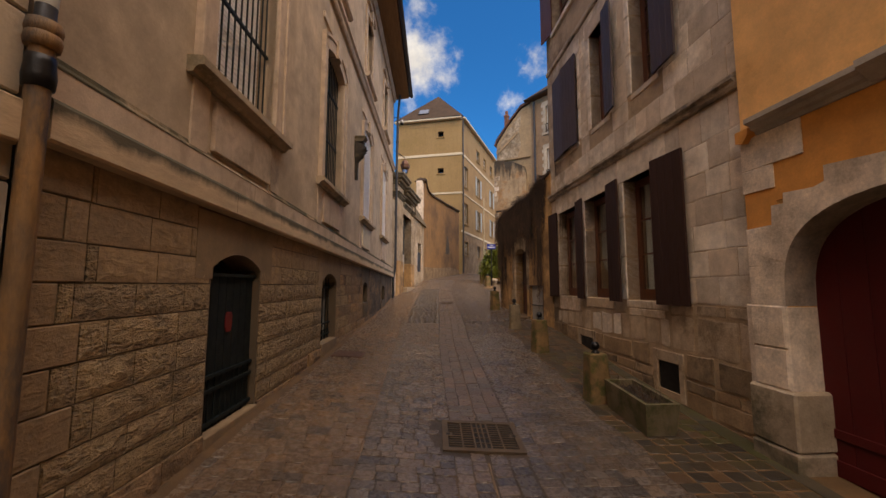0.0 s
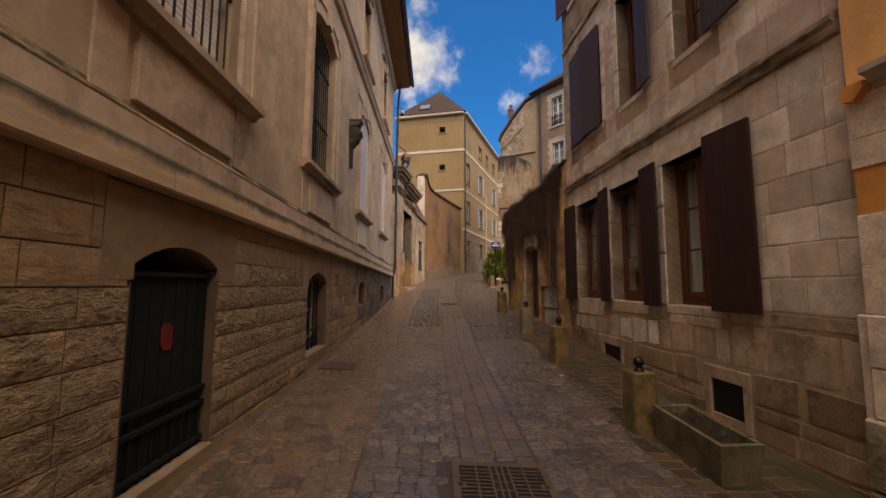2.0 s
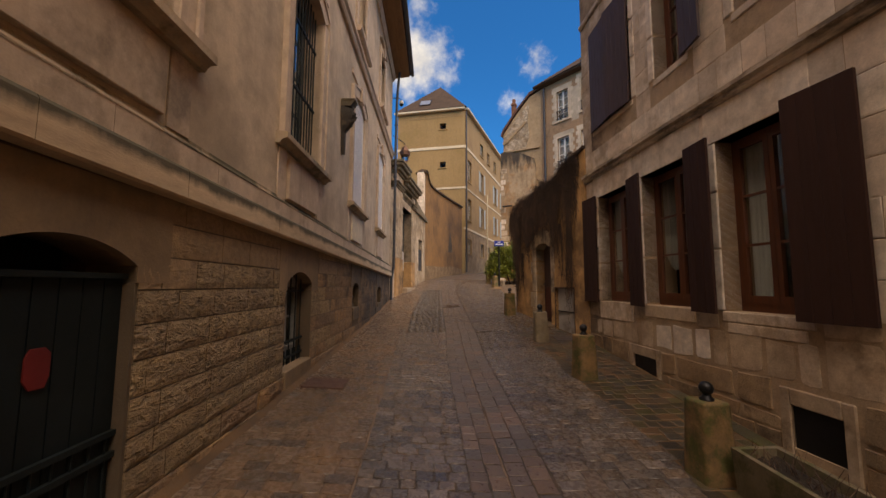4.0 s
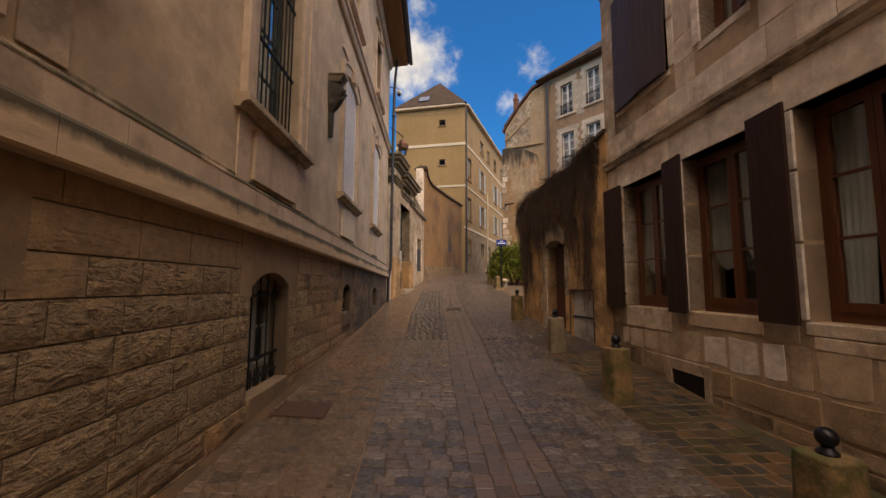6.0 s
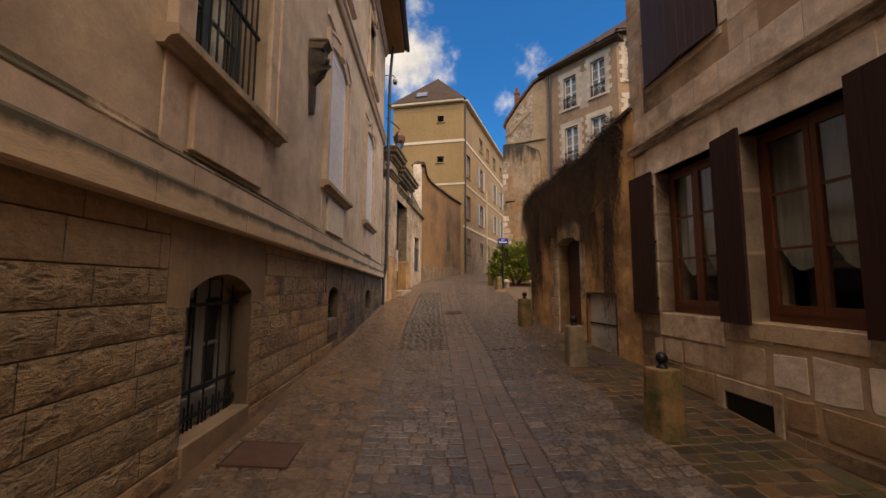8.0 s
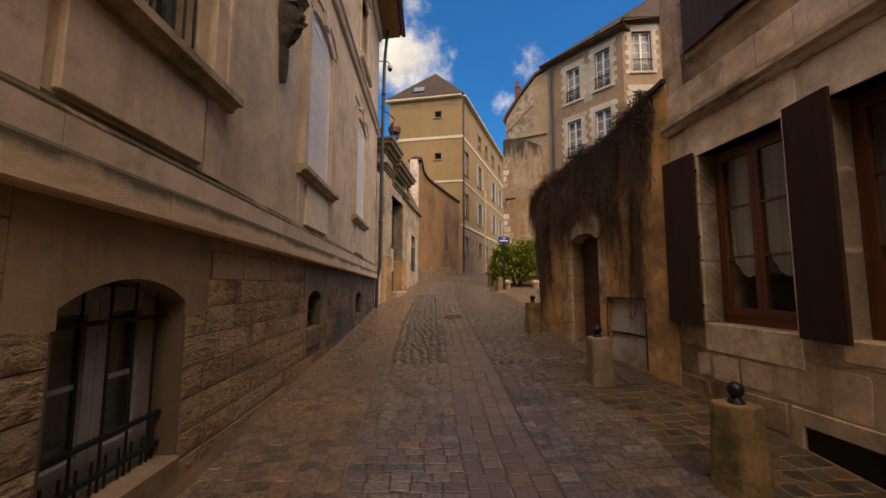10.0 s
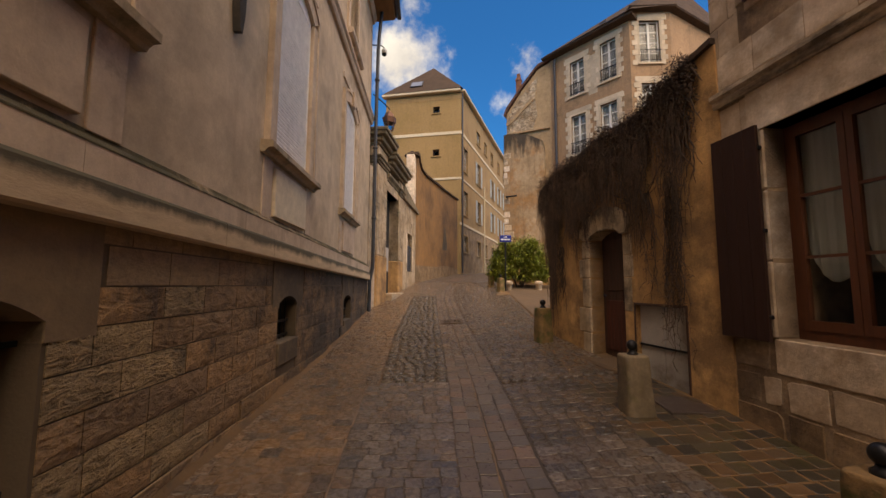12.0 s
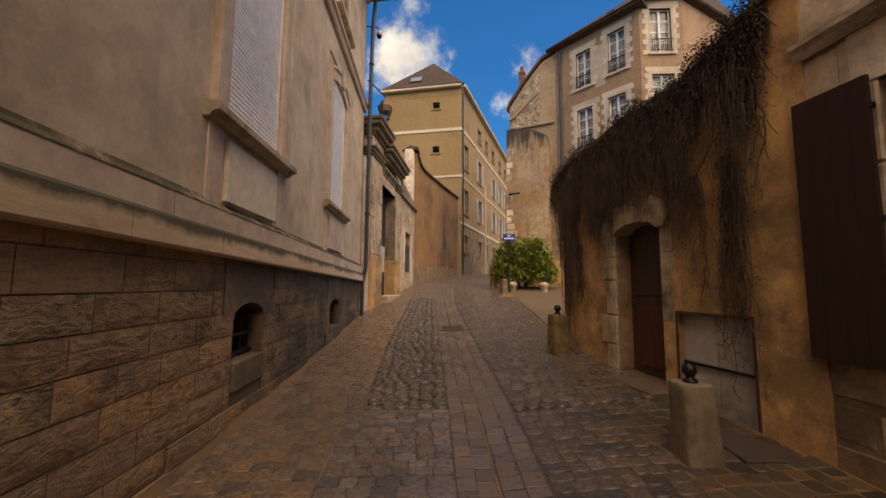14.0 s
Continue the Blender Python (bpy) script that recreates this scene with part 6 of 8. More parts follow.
def build_garden_wall():
    ops = [(-11.78, -10.98, 0.0, 2.83), (-10.77, -9.94, 0.69, 1.72)]
    w = part("garden_wall", wall_mesh(-13.20, -9.38, -0.2, 3.90, 0.42, ops), GARDEN, None, "", YARD)
    tagged(w, "ochre rendered garden wall with stained plaster", "wall", "", "structure")
    # the head of the wall climbs towards the stone house
    head = [(-13.20, 4.00), (-12.4, 4.12), (-11.5, 4.24), (-10.45, 4.27), (-10.05, 4.40), (-9.70, 4.54), (-9.38, 4.60)]
    part("wall_head", Mesh().prism([(-13.20, 3.902), (-9.38, 3.902)] + head[::-1], 0.0, 0.42), GARDEN, w)
    part("coping", Mesh().prism([(x, z + 0.002) for x, z in head] + [(x, z + 0.07) for x, z in head[::-1]], -0.05, 0.48), SLATE, w)
    part("return_wall", Mesh().box(-13.20, -12.78, 0.422, 6.5, -0.2, 3.98), GARDEN, w)
    rng = random.Random(8)
    zs = [0.80, 1.22, 1.62, 2.10, 2.42, 2.71]
    for s in (0, 1):
        for k in range(5):
            ln = rng.uniform(0.20, 0.34)
            if s == 0:
                m = Mesh().box(-11.78 - ln, -11.78, -0.03, 0.24, zs[k] + 0.005, zs[k + 1] - 0.005, 0.014)
            elif k < 2:
                continue
            else:
                m = Mesh().box(-10.98, -10.98 + ln * 0.7, -0.006, 0.24, zs[k] + 0.005, zs[k + 1] - 0.005, 0.005)
            part("jamb_stone", m, AGED, w)
    m = Mesh()
    m.prism([(-12.02, 2.80), (-11.90, 2.72), (-11.78, 2.72), (-11.66, 2.79), (-11.50, 2.835), (-11.25, 2.845), (-11.06, 2.80), (-10.98, 2.73), (-10.86, 2.74), (-10.80, 2.84), (-10.87, 3.02), (-11.04, 3.13),
             (-11.28, 3.19), (-11.52, 3.17), (-11.78, 3.06), (-11.98, 2.92)], -0.06, 0.26)
    part("lintel_stone", m, AGED, w, "rough limestone lintel")
    d = Mesh().box(-11.78, -10.98, 0.262, 0.28, 0.80, 2.83)
    door = part("door", d, BROWN_WOOD, w, "dark brown boarded door, worn red below")
    for i in range(5):
        part("board", Mesh().box(-11.78 + 0.16 * i + 0.002, -11.78 + 0.16 * (i + 1) - 0.002, 0.22, 0.261, 0.80, 2.83, 0.004), BROWN_WOOD, door)
    for z0, z1 in ((0.98, 1.75), (1.90, 2.70)):
        part("panel", Mesh().box(-11.70, -11.06, 0.205, 0.2185, z0, z1, 0.008), RED_WOOD if z0 < 1 else BROWN_WOOD, door)
    part("handle", Mesh().lathe([(0.0, 0.0), (0.022, 0.0), (0.022, 0.03), (0.0, 0.035)], 10, (0, 0, 0)), ZINC, door, "", pose(-11.70, 0.2, 1.82, 90, 0, 0))
    part("doorstep", Mesh().box(-11.85, -10.80, -0.34, 0.25, 0.50, 0.875, 0.03), COURT, w, "worn stone doorstep")
    h = Mesh().box(-10.77, -10.36, 0.07, 0.10, 0.69, 1.72, 0.004).box(-10.35, -9.94, 0.07, 0.10, 0.69, 1.72, 0.004)
    hatch = part("hatch", h, GREY_PANEL, w, "grey painted metal hatch doors")
    part("ledge", Mesh().box(-10.76, -9.95, 0.045, 0.069, 1.19, 1.215), IRON, hatch)
    part("hatch_frame", Mesh().box(-10.80, -10.77, -0.006, 0.1, 0.66, 1.75).box(-9.94, -9.91, -0.006, 0.1, 0.66, 1.75).box(-10.77, -9.94, -0.006, 0.1, 1.72, 1.75), BROWN_WOOD, hatch)
    return w


build_garden_wall()


def build_vine():
    rng = random.Random(33)
    t = thing("vine", "withered brown creeper hanging over the garden wall", "vine", YARD)
    stems, leaves = Mesh(), Mesh()

    def low_edge(x):
        y = -x
        return float(np.interp(y, [9.4, 9.8, 10.4, 11.0, 11.5, 12.0, 12.5, 12.9, 13.6], [3.6, 2.6, 2.75, 2.95, 3.10, 2.75, 2.45, 2.2, 2.0]))

    def top_edge(x):
        y = -x
        return 0.04 + 0.05 * math.sin(y * 5.1) + 0.04 * math.sin(y * 13.0) + float(np.interp(y, [9.3, 9.7, 10.05, 10.4, 11.5, 13.4], [4.68, 4.62, 4.47, 4.36, 4.30, 4.06]))

    def leaf(p, s, d):
        a = Vector((rng.uniform(-1, 1), rng.uniform(-1, 1), rng.uniform(-1, 1))).normalized()
        b = a.cross(Vector((rng.uniform(-1, 1), rng.uniform(-1, 1), rng.uniform(-1, 1)))).normalized()
        p = Vector(p)
        q = [p - a * s, p + b * s * 0.6 + Vector((0, 0, -s * 0.2)), p + a * s, p - b * s * 0.6]
        d.add(q, [(0, 1, 2), (0, 2, 3)])

    thick = lambda x, z: noise.noise(Vector((x * 2.3, 3.1, z * 1.7))) + 0.5 * noise.noise(Vector((x * 6.0, 8.2, z * 4.0)))
    # ragged tassels: bundles of strands that share a root and a length
    for i in range(270):
        x0 = -rng.uniform(9.78, 13.35)
        dens = thick(x0, 0)
        if dens < -0.15 and rng.random() < 0.75:
            continue
        top0 = top_edge(x0) - rng.uniform(0, 0.35)
        reach = (top_edge(x0) - low_edge(x0)) * (rng.uniform(0.30, 1.0) + (0.45 * rng.random() if dens > 0.1 else 0))
        sway = rng.uniform(-0.12, 0.12)
        for k in range(rng.randint(5, 10)):
            x, top, ln = x0 + rng.gauss(0, 0.035), top0 + rng.uniform(-0.1, 0.05), reach * rng.uniform(0.7, 1.08)
            y, pts, n, ph = -rng.uniform(0.01, 0.10), [], 9, rng.uniform(0, 6.28)
            for q in range(n):
                f = q / (n - 1)
                pts.append((x + sway * f + 0.025 * math.sin(ph + f * 9) + rng.uniform(-0.015, 0.015), y - 0.06 * math.sin(f * 2.4) + rng.uniform(-0.015, 0.015), top - ln * f))
            stems.tube(pts, rng.uniform(0.0025, 0.006), 3, 0.0015)
            for q in range(22):
                f = rng.random() ** 0.85
                leaf((x + sway * f + rng.gauss(0, 0.035), y - rng.uniform(-0.03, 0.08), top - ln * f * 0.98), rng.uniform(0.005, 0.014), leaves)
    # woody branches that wander down and along the wall
    for i in range(34):
        p = Vector((-rng.uniform(9.6, 13.3), -0.05, 0))
        p.z = top_edge(p.x) - rng.uniform(0.05, 0.5)
        d, pts = Vector((rng.uniform(-1, 1), 0, -rng.uniform(0.2, 1.0))).normalized(), []
        while p.z > low_edge(p.x) + 0.1 and len(pts) < 22 and -13.35 < p.x < -9.5:
            pts.append((p.x, -0.04 - rng.uniform(0, 0.05), p.z))
            p = p + d * 0.09
            d = (d + Vector((rng.uniform(-.45, .45), 0, rng.uniform(-.4, .25)))).normalized()
        if len(pts) > 3:
            stems.tube(pts, rng.uniform(0.008, 0.016), 5, 0.004)
    # the tangled mass along the top
    for i in range(41000):
        x = -rng.uniform(9.58, 13.38) if i < 36000 else -rng.uniform(9.62, 10.5)
        top = top_edge(x)
        z = top - abs(rng.gauss(0, 0.34))
        if z < low_edge(x) - 0.1 or thick(x, z) < -0.50 + 0.6 * (top - z):
            continue
        f = (top - z)
        if x > -9.86 + 0.12 * math.sin(z * 3.0) and f > 1.0:
            continue
        y = rng.uniform(-0.15, 0.02) if f > 0.12 else rng.uniform(-0.17, 0.30)
        leaf((x, y, z + rng.uniform(-0.03, 0.05)), rng.uniform(0.006, 0.017), leaves)
    for i in range(300):
        x = -rng.uniform(9.62, 13.4) if i % 3 else -rng.uniform(9.62, 10.3)
        z = top_edge(x)
        pts, p, d = [], Vector((x, rng.uniform(-0.2, 0.3), z)), Vector((rng.uniform(-1, 1), rng.uniform(-0.6, 0.3), rng.uniform(-0.3, 0.35))).normalized()
        for k in range(5):
            pts.append(tuple(p))
            p = p + d * 0.032
            d = (d + Vector((rng.uniform(-.4, .4), rng.uniform(-.4, .4), rng.uniform(-.5, .2)))).normalized()
        stems.tube(pts, 0.0035, 3, 0.0015)
    # long bare runners down the plaster
    for x0, z0, z1, spread, count in ((-10.05, 3.3, 1.15, 0.16, 16), (-10.45, 3.2, 1.75, 0.18, 10), (-12.65, 2.7, 1.35, 0.14, 10), (-13.05, 2.5, 1.2, 0.12, 10), (-9.80, 4.0, 3.2, 0.30, 8), (-9.98, 3.2, 0.95, 0.10, 8)):
        for i in range(count):
            x, z, pts = x0 + rng.uniform(-spread, spread) * 0.4, z0, []
            end = z1 + rng.uniform(0, (z0 - z1) * 0.5)
            while z > end:
                pts.append((x, -0.02 - rng.uniform(0, 0.025), z))
                x += rng.uniform(-0.05, 0.05)
                z -= rng.uniform(0.06, 0.13)
            if len(pts) > 2:
                stems.tube(pts, 0.009, 4, 0.003)
                for p in pts[1:]:
                    if rng.random() < 0.6:
                        q = (p[0] + rng.uniform(-0.14, 0.14), p[1] - 0.02, p[2] - rng.uniform(-0.02, 0.12))
                        stems.tube([p, ((p[0] + q[0]) / 2, p[1] - 0.02, (p[2] + q[2]) / 2 + 0.02), q], 0.004, 4, 0.002)
    tagged(part("stem_tangle", stems, VINE_STEM, t), kind="stuff")
    tagged(part("foliage", leaves, VINE_LEAF, t, "dry dark brown leaves"), kind="stuff")


build_vine()

# ---------------------------------------------------------------- gateway beyond the town house


def build_gateway():
    t = thing("gateway", "old stone gateway with two corniced piers and a dark gate", "gateway", GATE)
    part("wall", wall_mesh(0.0, 8.74, 0.6, 5.75, 0.5, [(2.0, 4.06, 0.6, 5.45), (6.0, 7.4, 2.6, 4.4)]), AGED, t, "stained pale wall beside the gate")
    for x0, x1, dz in ((0.80, 2.0, -0.36), (4.06, 4.82, -0.68)):
        p = part("pier", Mesh().box(x0, x1, -0.03, 0.5, 2.95, 6.40 + dz, 0.02), AGED, t, "old stone pier with jointed edges")
        part("plinth", Mesh().box(x0 - 0.05, x1 + 0.05, -0.07, 0.5, 0.6, 2.948, 0.03), GARDEN, p, "worn ochre plinth")
        for e, d in ((x0, 1), (x1, -1)):
            z, k = 2.98, 0
            while z < 6.1 + dz:
                w = 0.34 if k % 2 else 0.48
                a, b = sorted((e - d * 0.012, e + d * w))
                part("edge_stone", Mesh().box(a, b, -0.045, 0.0, z, z + 0.27, 0.012), AGED, p)
                z += 0.285
                k += 1
        c = Mesh()
        for o, za, zb in ((0.05, 6.402, 6.48), (0.10, 6.482, 6.58), (0.15, 6.582, 6.66)):
            c.box(x0 - o, x1 + o, -0.03 - o, 0.5, za + dz, zb + dz, 0.02)
        part("capital", c, AGED_DARK, p, "dark moulded capital")
        part("frieze", Mesh().box(x0 - 0.02, x1 + 0.02, -0.05, 0.5, 6.662 + dz, 7.02 + dz, 0.01), AGED, p)
        c = Mesh()
        for o, za, zb in ((0.09, 7.022, 7.12), (0.20, 7.122, 7.28), (0.33, 7.282, 7.42), (0.38, 7.422, 7.54)):
            c.box((x0 if x0 < 1 else 2.34) - o * 0.8, x1 + o * 0.8, -0.03 - o, 0.5, za + dz, zb + dz, 0.025)
        part("cornice", c, AGED_DARK, p, "heavy weathered cornice")
    part("lintel", Mesh().box(2.0, 4.06, -0.01, 0.45, 5.45, 5.80, 0.01), AGED, t, "stone lintel over the gate")
    part("lintel_moulding", Mesh().profile([(0.4, 5.802), (-0.03, 5.802), (-0.06, 5.88), (-0.14, 5.96), (-0.14, 6.04), (0.4, 6.39)], 2.02, 4.04), AGED_DARK, t)
    part("gate_leaf", Mesh().box(2.02, 3.02, 0.34, 0.40, 1.2, 5.45, 0.01), DARK, t, "dark open carriage gate")
    part("gate_leaf", Mesh().box(3.03, 4.05, 0.36, 0.42, 1.2, 5.45, 0.01), DARK, t, "dark open carriage gate")
    part("notice", Mesh().box(2.9, 3.7, 0.28, 0.30, 2.5, 3.45, 0.01), GREY_PANEL, t, "pale notice board on the gate")
    part("step", Mesh().box(2.0, 4.1, -0.30, 0.2, 1.2, 1.66, 0.02), AGED, t, "pale stone step")
    # wall with its arched niche
    part("niche_head", arch_fill(Mesh(), 6.0, 7.4, 4.40, 5.05, 5.06, -0.02, 0.3), AGED, t)
    for xa, xb in ((5.86, 6.0), (7.4, 7.54)):
        part("niche_jamb", Mesh().box(xa, xb, -0.03, 0.2, 2.6, 4.4, 0.01), CHALK, t, "pale niche frame")
    part("niche_back", Mesh().box(5.9, 7.5, 0.22, 0.30, 2.5, 5.2), AGED, t)
    for k in range(7):
        part("slat", Mesh().box(6.02 + 0.197 * k, 6.18 + 0.197 * k, 0.05, 0.08, 2.62, 3.85, 0.004), ZINC, t)
    part("coping", Mesh().prism([(4.84, 5.755), (8.74, 5.755), (8.74, 5.86), (4.84, 6.35)], -0.12, 0.5), AGED_DARK, t, "dark sloping coping")
    part("end_pillar", Mesh().box(7.85, 8.72, 0.02, 0.45, 5.4, 8.82, 0.03), CHALK, t, "tall pale rendered end pillar")
    part("pillar_cap", Mesh().lathe([(0.40, 8.825), (0.42, 8.87), (0.27, 8.97), (0.12, 9.04), (0.10, 9.12), (0.0, 9.15)], 12, (8.28, 0.22, 0)), SLATE, t, "brown tiled pillar cap")


build_gateway()


def build_lantern():
    t = thing("wall_lantern", "old copper street lantern on an iron arm", "street lantern", facade(-0.74, 18.48, 0.185, 1.0, 7.28) @ Matrix.Scale(0.88, 4))
    part("body", Mesh().lathe([(0.15, 0.0), (0.22, 0.30)], 6), AMBER, t)
    for k in range(6):
        a = math.pi * k / 3
        part("rib", Mesh().tube([(0.15 * math.cos(a), 0.15 * math.sin(a), 0), (0.225 * math.cos(a), 0.225 * math.sin(a), 0.31)], 0.014, 5), COPPER, t)
    hexa = lambda r, z: [(r * math.cos(math.pi * k / 3), r * math.sin(math.pi * k / 3), z) for k in range(6)]
    sides = [(k, (k + 1) % 6, 6 + (k + 1) % 6, 6 + k) for k in range(6)]
    part("gallery", Mesh().add(hexa(0.25, 0.30) + hexa(0.29, 0.50), sides + [(5, 4, 3, 2, 1, 0), (6, 7, 8, 9, 10, 11)]), COPPER, t, "copper-brown lantern gallery")
    part("roof", Mesh().add(hexa(0.23, 0.502) + hexa(0.16, 0.70), sides + [(5, 4, 3, 2, 1, 0), (6, 7, 8, 9, 10, 11)]), COPPER, t, "copper-brown lantern roof")
    part("finial", Mesh().lathe([(0.10, 0.701), (0.09, 0.75), (0.03, 0.79), (0.02, 0.84), (0.0, 0.86)], 10), COPPER, t)
    part("foot", Mesh().lathe([(0.0, -0.12), (0.05, -0.10), (0.13, 0.0), (0.0, 0.01)], 12), COPPER, t)
    part("arm", Mesh().tube([(0, 0, 0.86), (-0.03, 0.01, 0.90), (-0.5, 0.12, 0.90), (-1.2, 0.30, 0.88)], 0.022, 6), IRON, t)
    part("bracket", Mesh().tube([(0, 0, -0.12), (-0.01, 0.04, -0.16), (-0.02, 0.3, -0.15)], 0.025, 6), IRON, t)


build_lantern()


def build_brown_wall():
    m = Mesh()
    prof = [(0.0, 1.2), (10.6, 2.0), (10.6, 8.75), (6, 8.45), (3.0, 8.30), (1.6, 8.25), (0.9, 8.35), (0.55, 8.6), (0.35, 8.95), (0.0, 9.0)]
    m.prism(prof, 0.0, 0.45)
    w = part("boundary_wall", m, BROWN_RENDER, None, "", BROWNWALL)
    tagged(w, "high brown stained boundary wall with a sweeping coping", "wall", "", "structure")
    top = prof[2:]
    for (xa, za), (xb, zb) in zip(top, top[1:]):
        part("coping", Mesh().prism([(xa, za + 0.003), (xb, zb + 0.003), (xb, zb + 0.12), (xa, za + 0.12)], -0.10, 0.5), SLATE, w)
    part("damp_base", Mesh().prism([(0.0, 1.6), (10.6, 2.4), (10.6, 3.2), (7, 3.3), (4, 3.1), (0, 3.0)], -0.012, 0.1), RUBBLE, w, "damp rubble footing")
    part("old_gable_mark", Mesh().prism([(5.6, 4.3), (7.2, 4.4), (6.9, 5.0), (6.5, 5.9), (6.3, 5.9), (5.9, 5.0)], -0.010, 0.1), SOOT, w, "dark ghost of an old lean-to")


build_brown_wall()

# ---------------------------------------------------------------- the yellow house at the bend


def small_window(parent, x0, x1, z0, z1, shutters=False, sill=PALE, frame_mat=WHITE_WOOD, hw=0.45, curtains=False):
    m = Mesh()
    m.box(x0 - 0.10, x0, -0.03, 0.1, z0, z1, 0.0).box(x1, x1 + 0.10, -0.03, 0.1, z0, z1).box(x0 - 0.10, x1 + 0.10, -0.03, 0.1, z1, z1 + 0.10)
    w = part("window", m, sill, parent)
    part("sill", Mesh().box(x0 - 0.14, x1 + 0.14, -0.09, 0.1, z0 - 0.09, z0 - 0.002), sill, w)
    f = Mesh()
    f.box(x0, x0 + 0.06, 0.12, 0.17, z0, z1).box(x1 - 0.06, x1, 0.12, 0.17, z0, z1).box(x0 + 0.06, x1 - 0.06, 0.12, 0.17, z0, z0 + 0.07).box(x0 + 0.06, x1 - 0.06, 0.12, 0.17, z1 - 0.06, z1)
    if x1 - x0 > 0.75:
        f.box((x0 + x1) / 2 - 0.05, (x0 + x1) / 2 + 0.05, 0.11, 0.17, z0 + 0.07, z1 - 0.06)
        n = 4 if curtains else 3 if z1 - z0 > 1.5 else 2
        for k in range(1, n):
            zz = z0 + (z1 - z0) * k / n
            f.box(x0 + 0.06, x1 - 0.06, 0.12, 0.16, zz - 0.02, zz + 0.02)
    part("sash_frame", f, frame_mat, w)
    g = part("pane", Mesh().box(x0 + 0.02, x1 - 0.02, 0.14, 0.145, z0 + 0.02, z1 - 0.02), OLD_GLASS, w)
    g.visible_shadow = False
    # the unlit room is only a near-black sheet
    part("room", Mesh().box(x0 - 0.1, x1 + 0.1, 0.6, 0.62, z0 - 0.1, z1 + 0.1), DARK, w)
    if curtains:
        c = Mesh()
        for e, o in ((x0 + 0.06, 0.30), (x1 - 0.06, -0.30)):
            n = 8
            c.add([(e + (x1 - x0) * o * 1.5 * i / n, 0.24 + 0.02 * math.sin(i * 2.2), z) for z in (z0 + 0.05, z1 - 0.05) for i in range(n + 1)], [(i, i + 1, n + 2 + i, n + 1 + i) for i in range(n)], True)
        part("curtain", c, NET, w, "pale net curtains")
    if shutters:
        for s in (-1, 1):
            e = x0 - 0.11 if s < 0 else x1 + 0.11
            a, b = sorted((e, e + s * hw))
            m = Mesh()
            m.box(a, a + 0.05, -0.09, -0.045, z0 - 0.02, z1 + 0.02).box(b - 0.05, b, -0.09, -0.045, z0 - 0.02, z1 + 0.02)
            n = 14
            for k in range(n):
                zz = z0 + (z1 - z0) * k / n
                m.box(a + 0.05, b - 0.05, -0.08, -0.05, zz, zz + (z1 - z0) / n * 0.8)
            part("shutter", m, BLUE_SHUT, w, "pale blue louvred shutter")
    return w


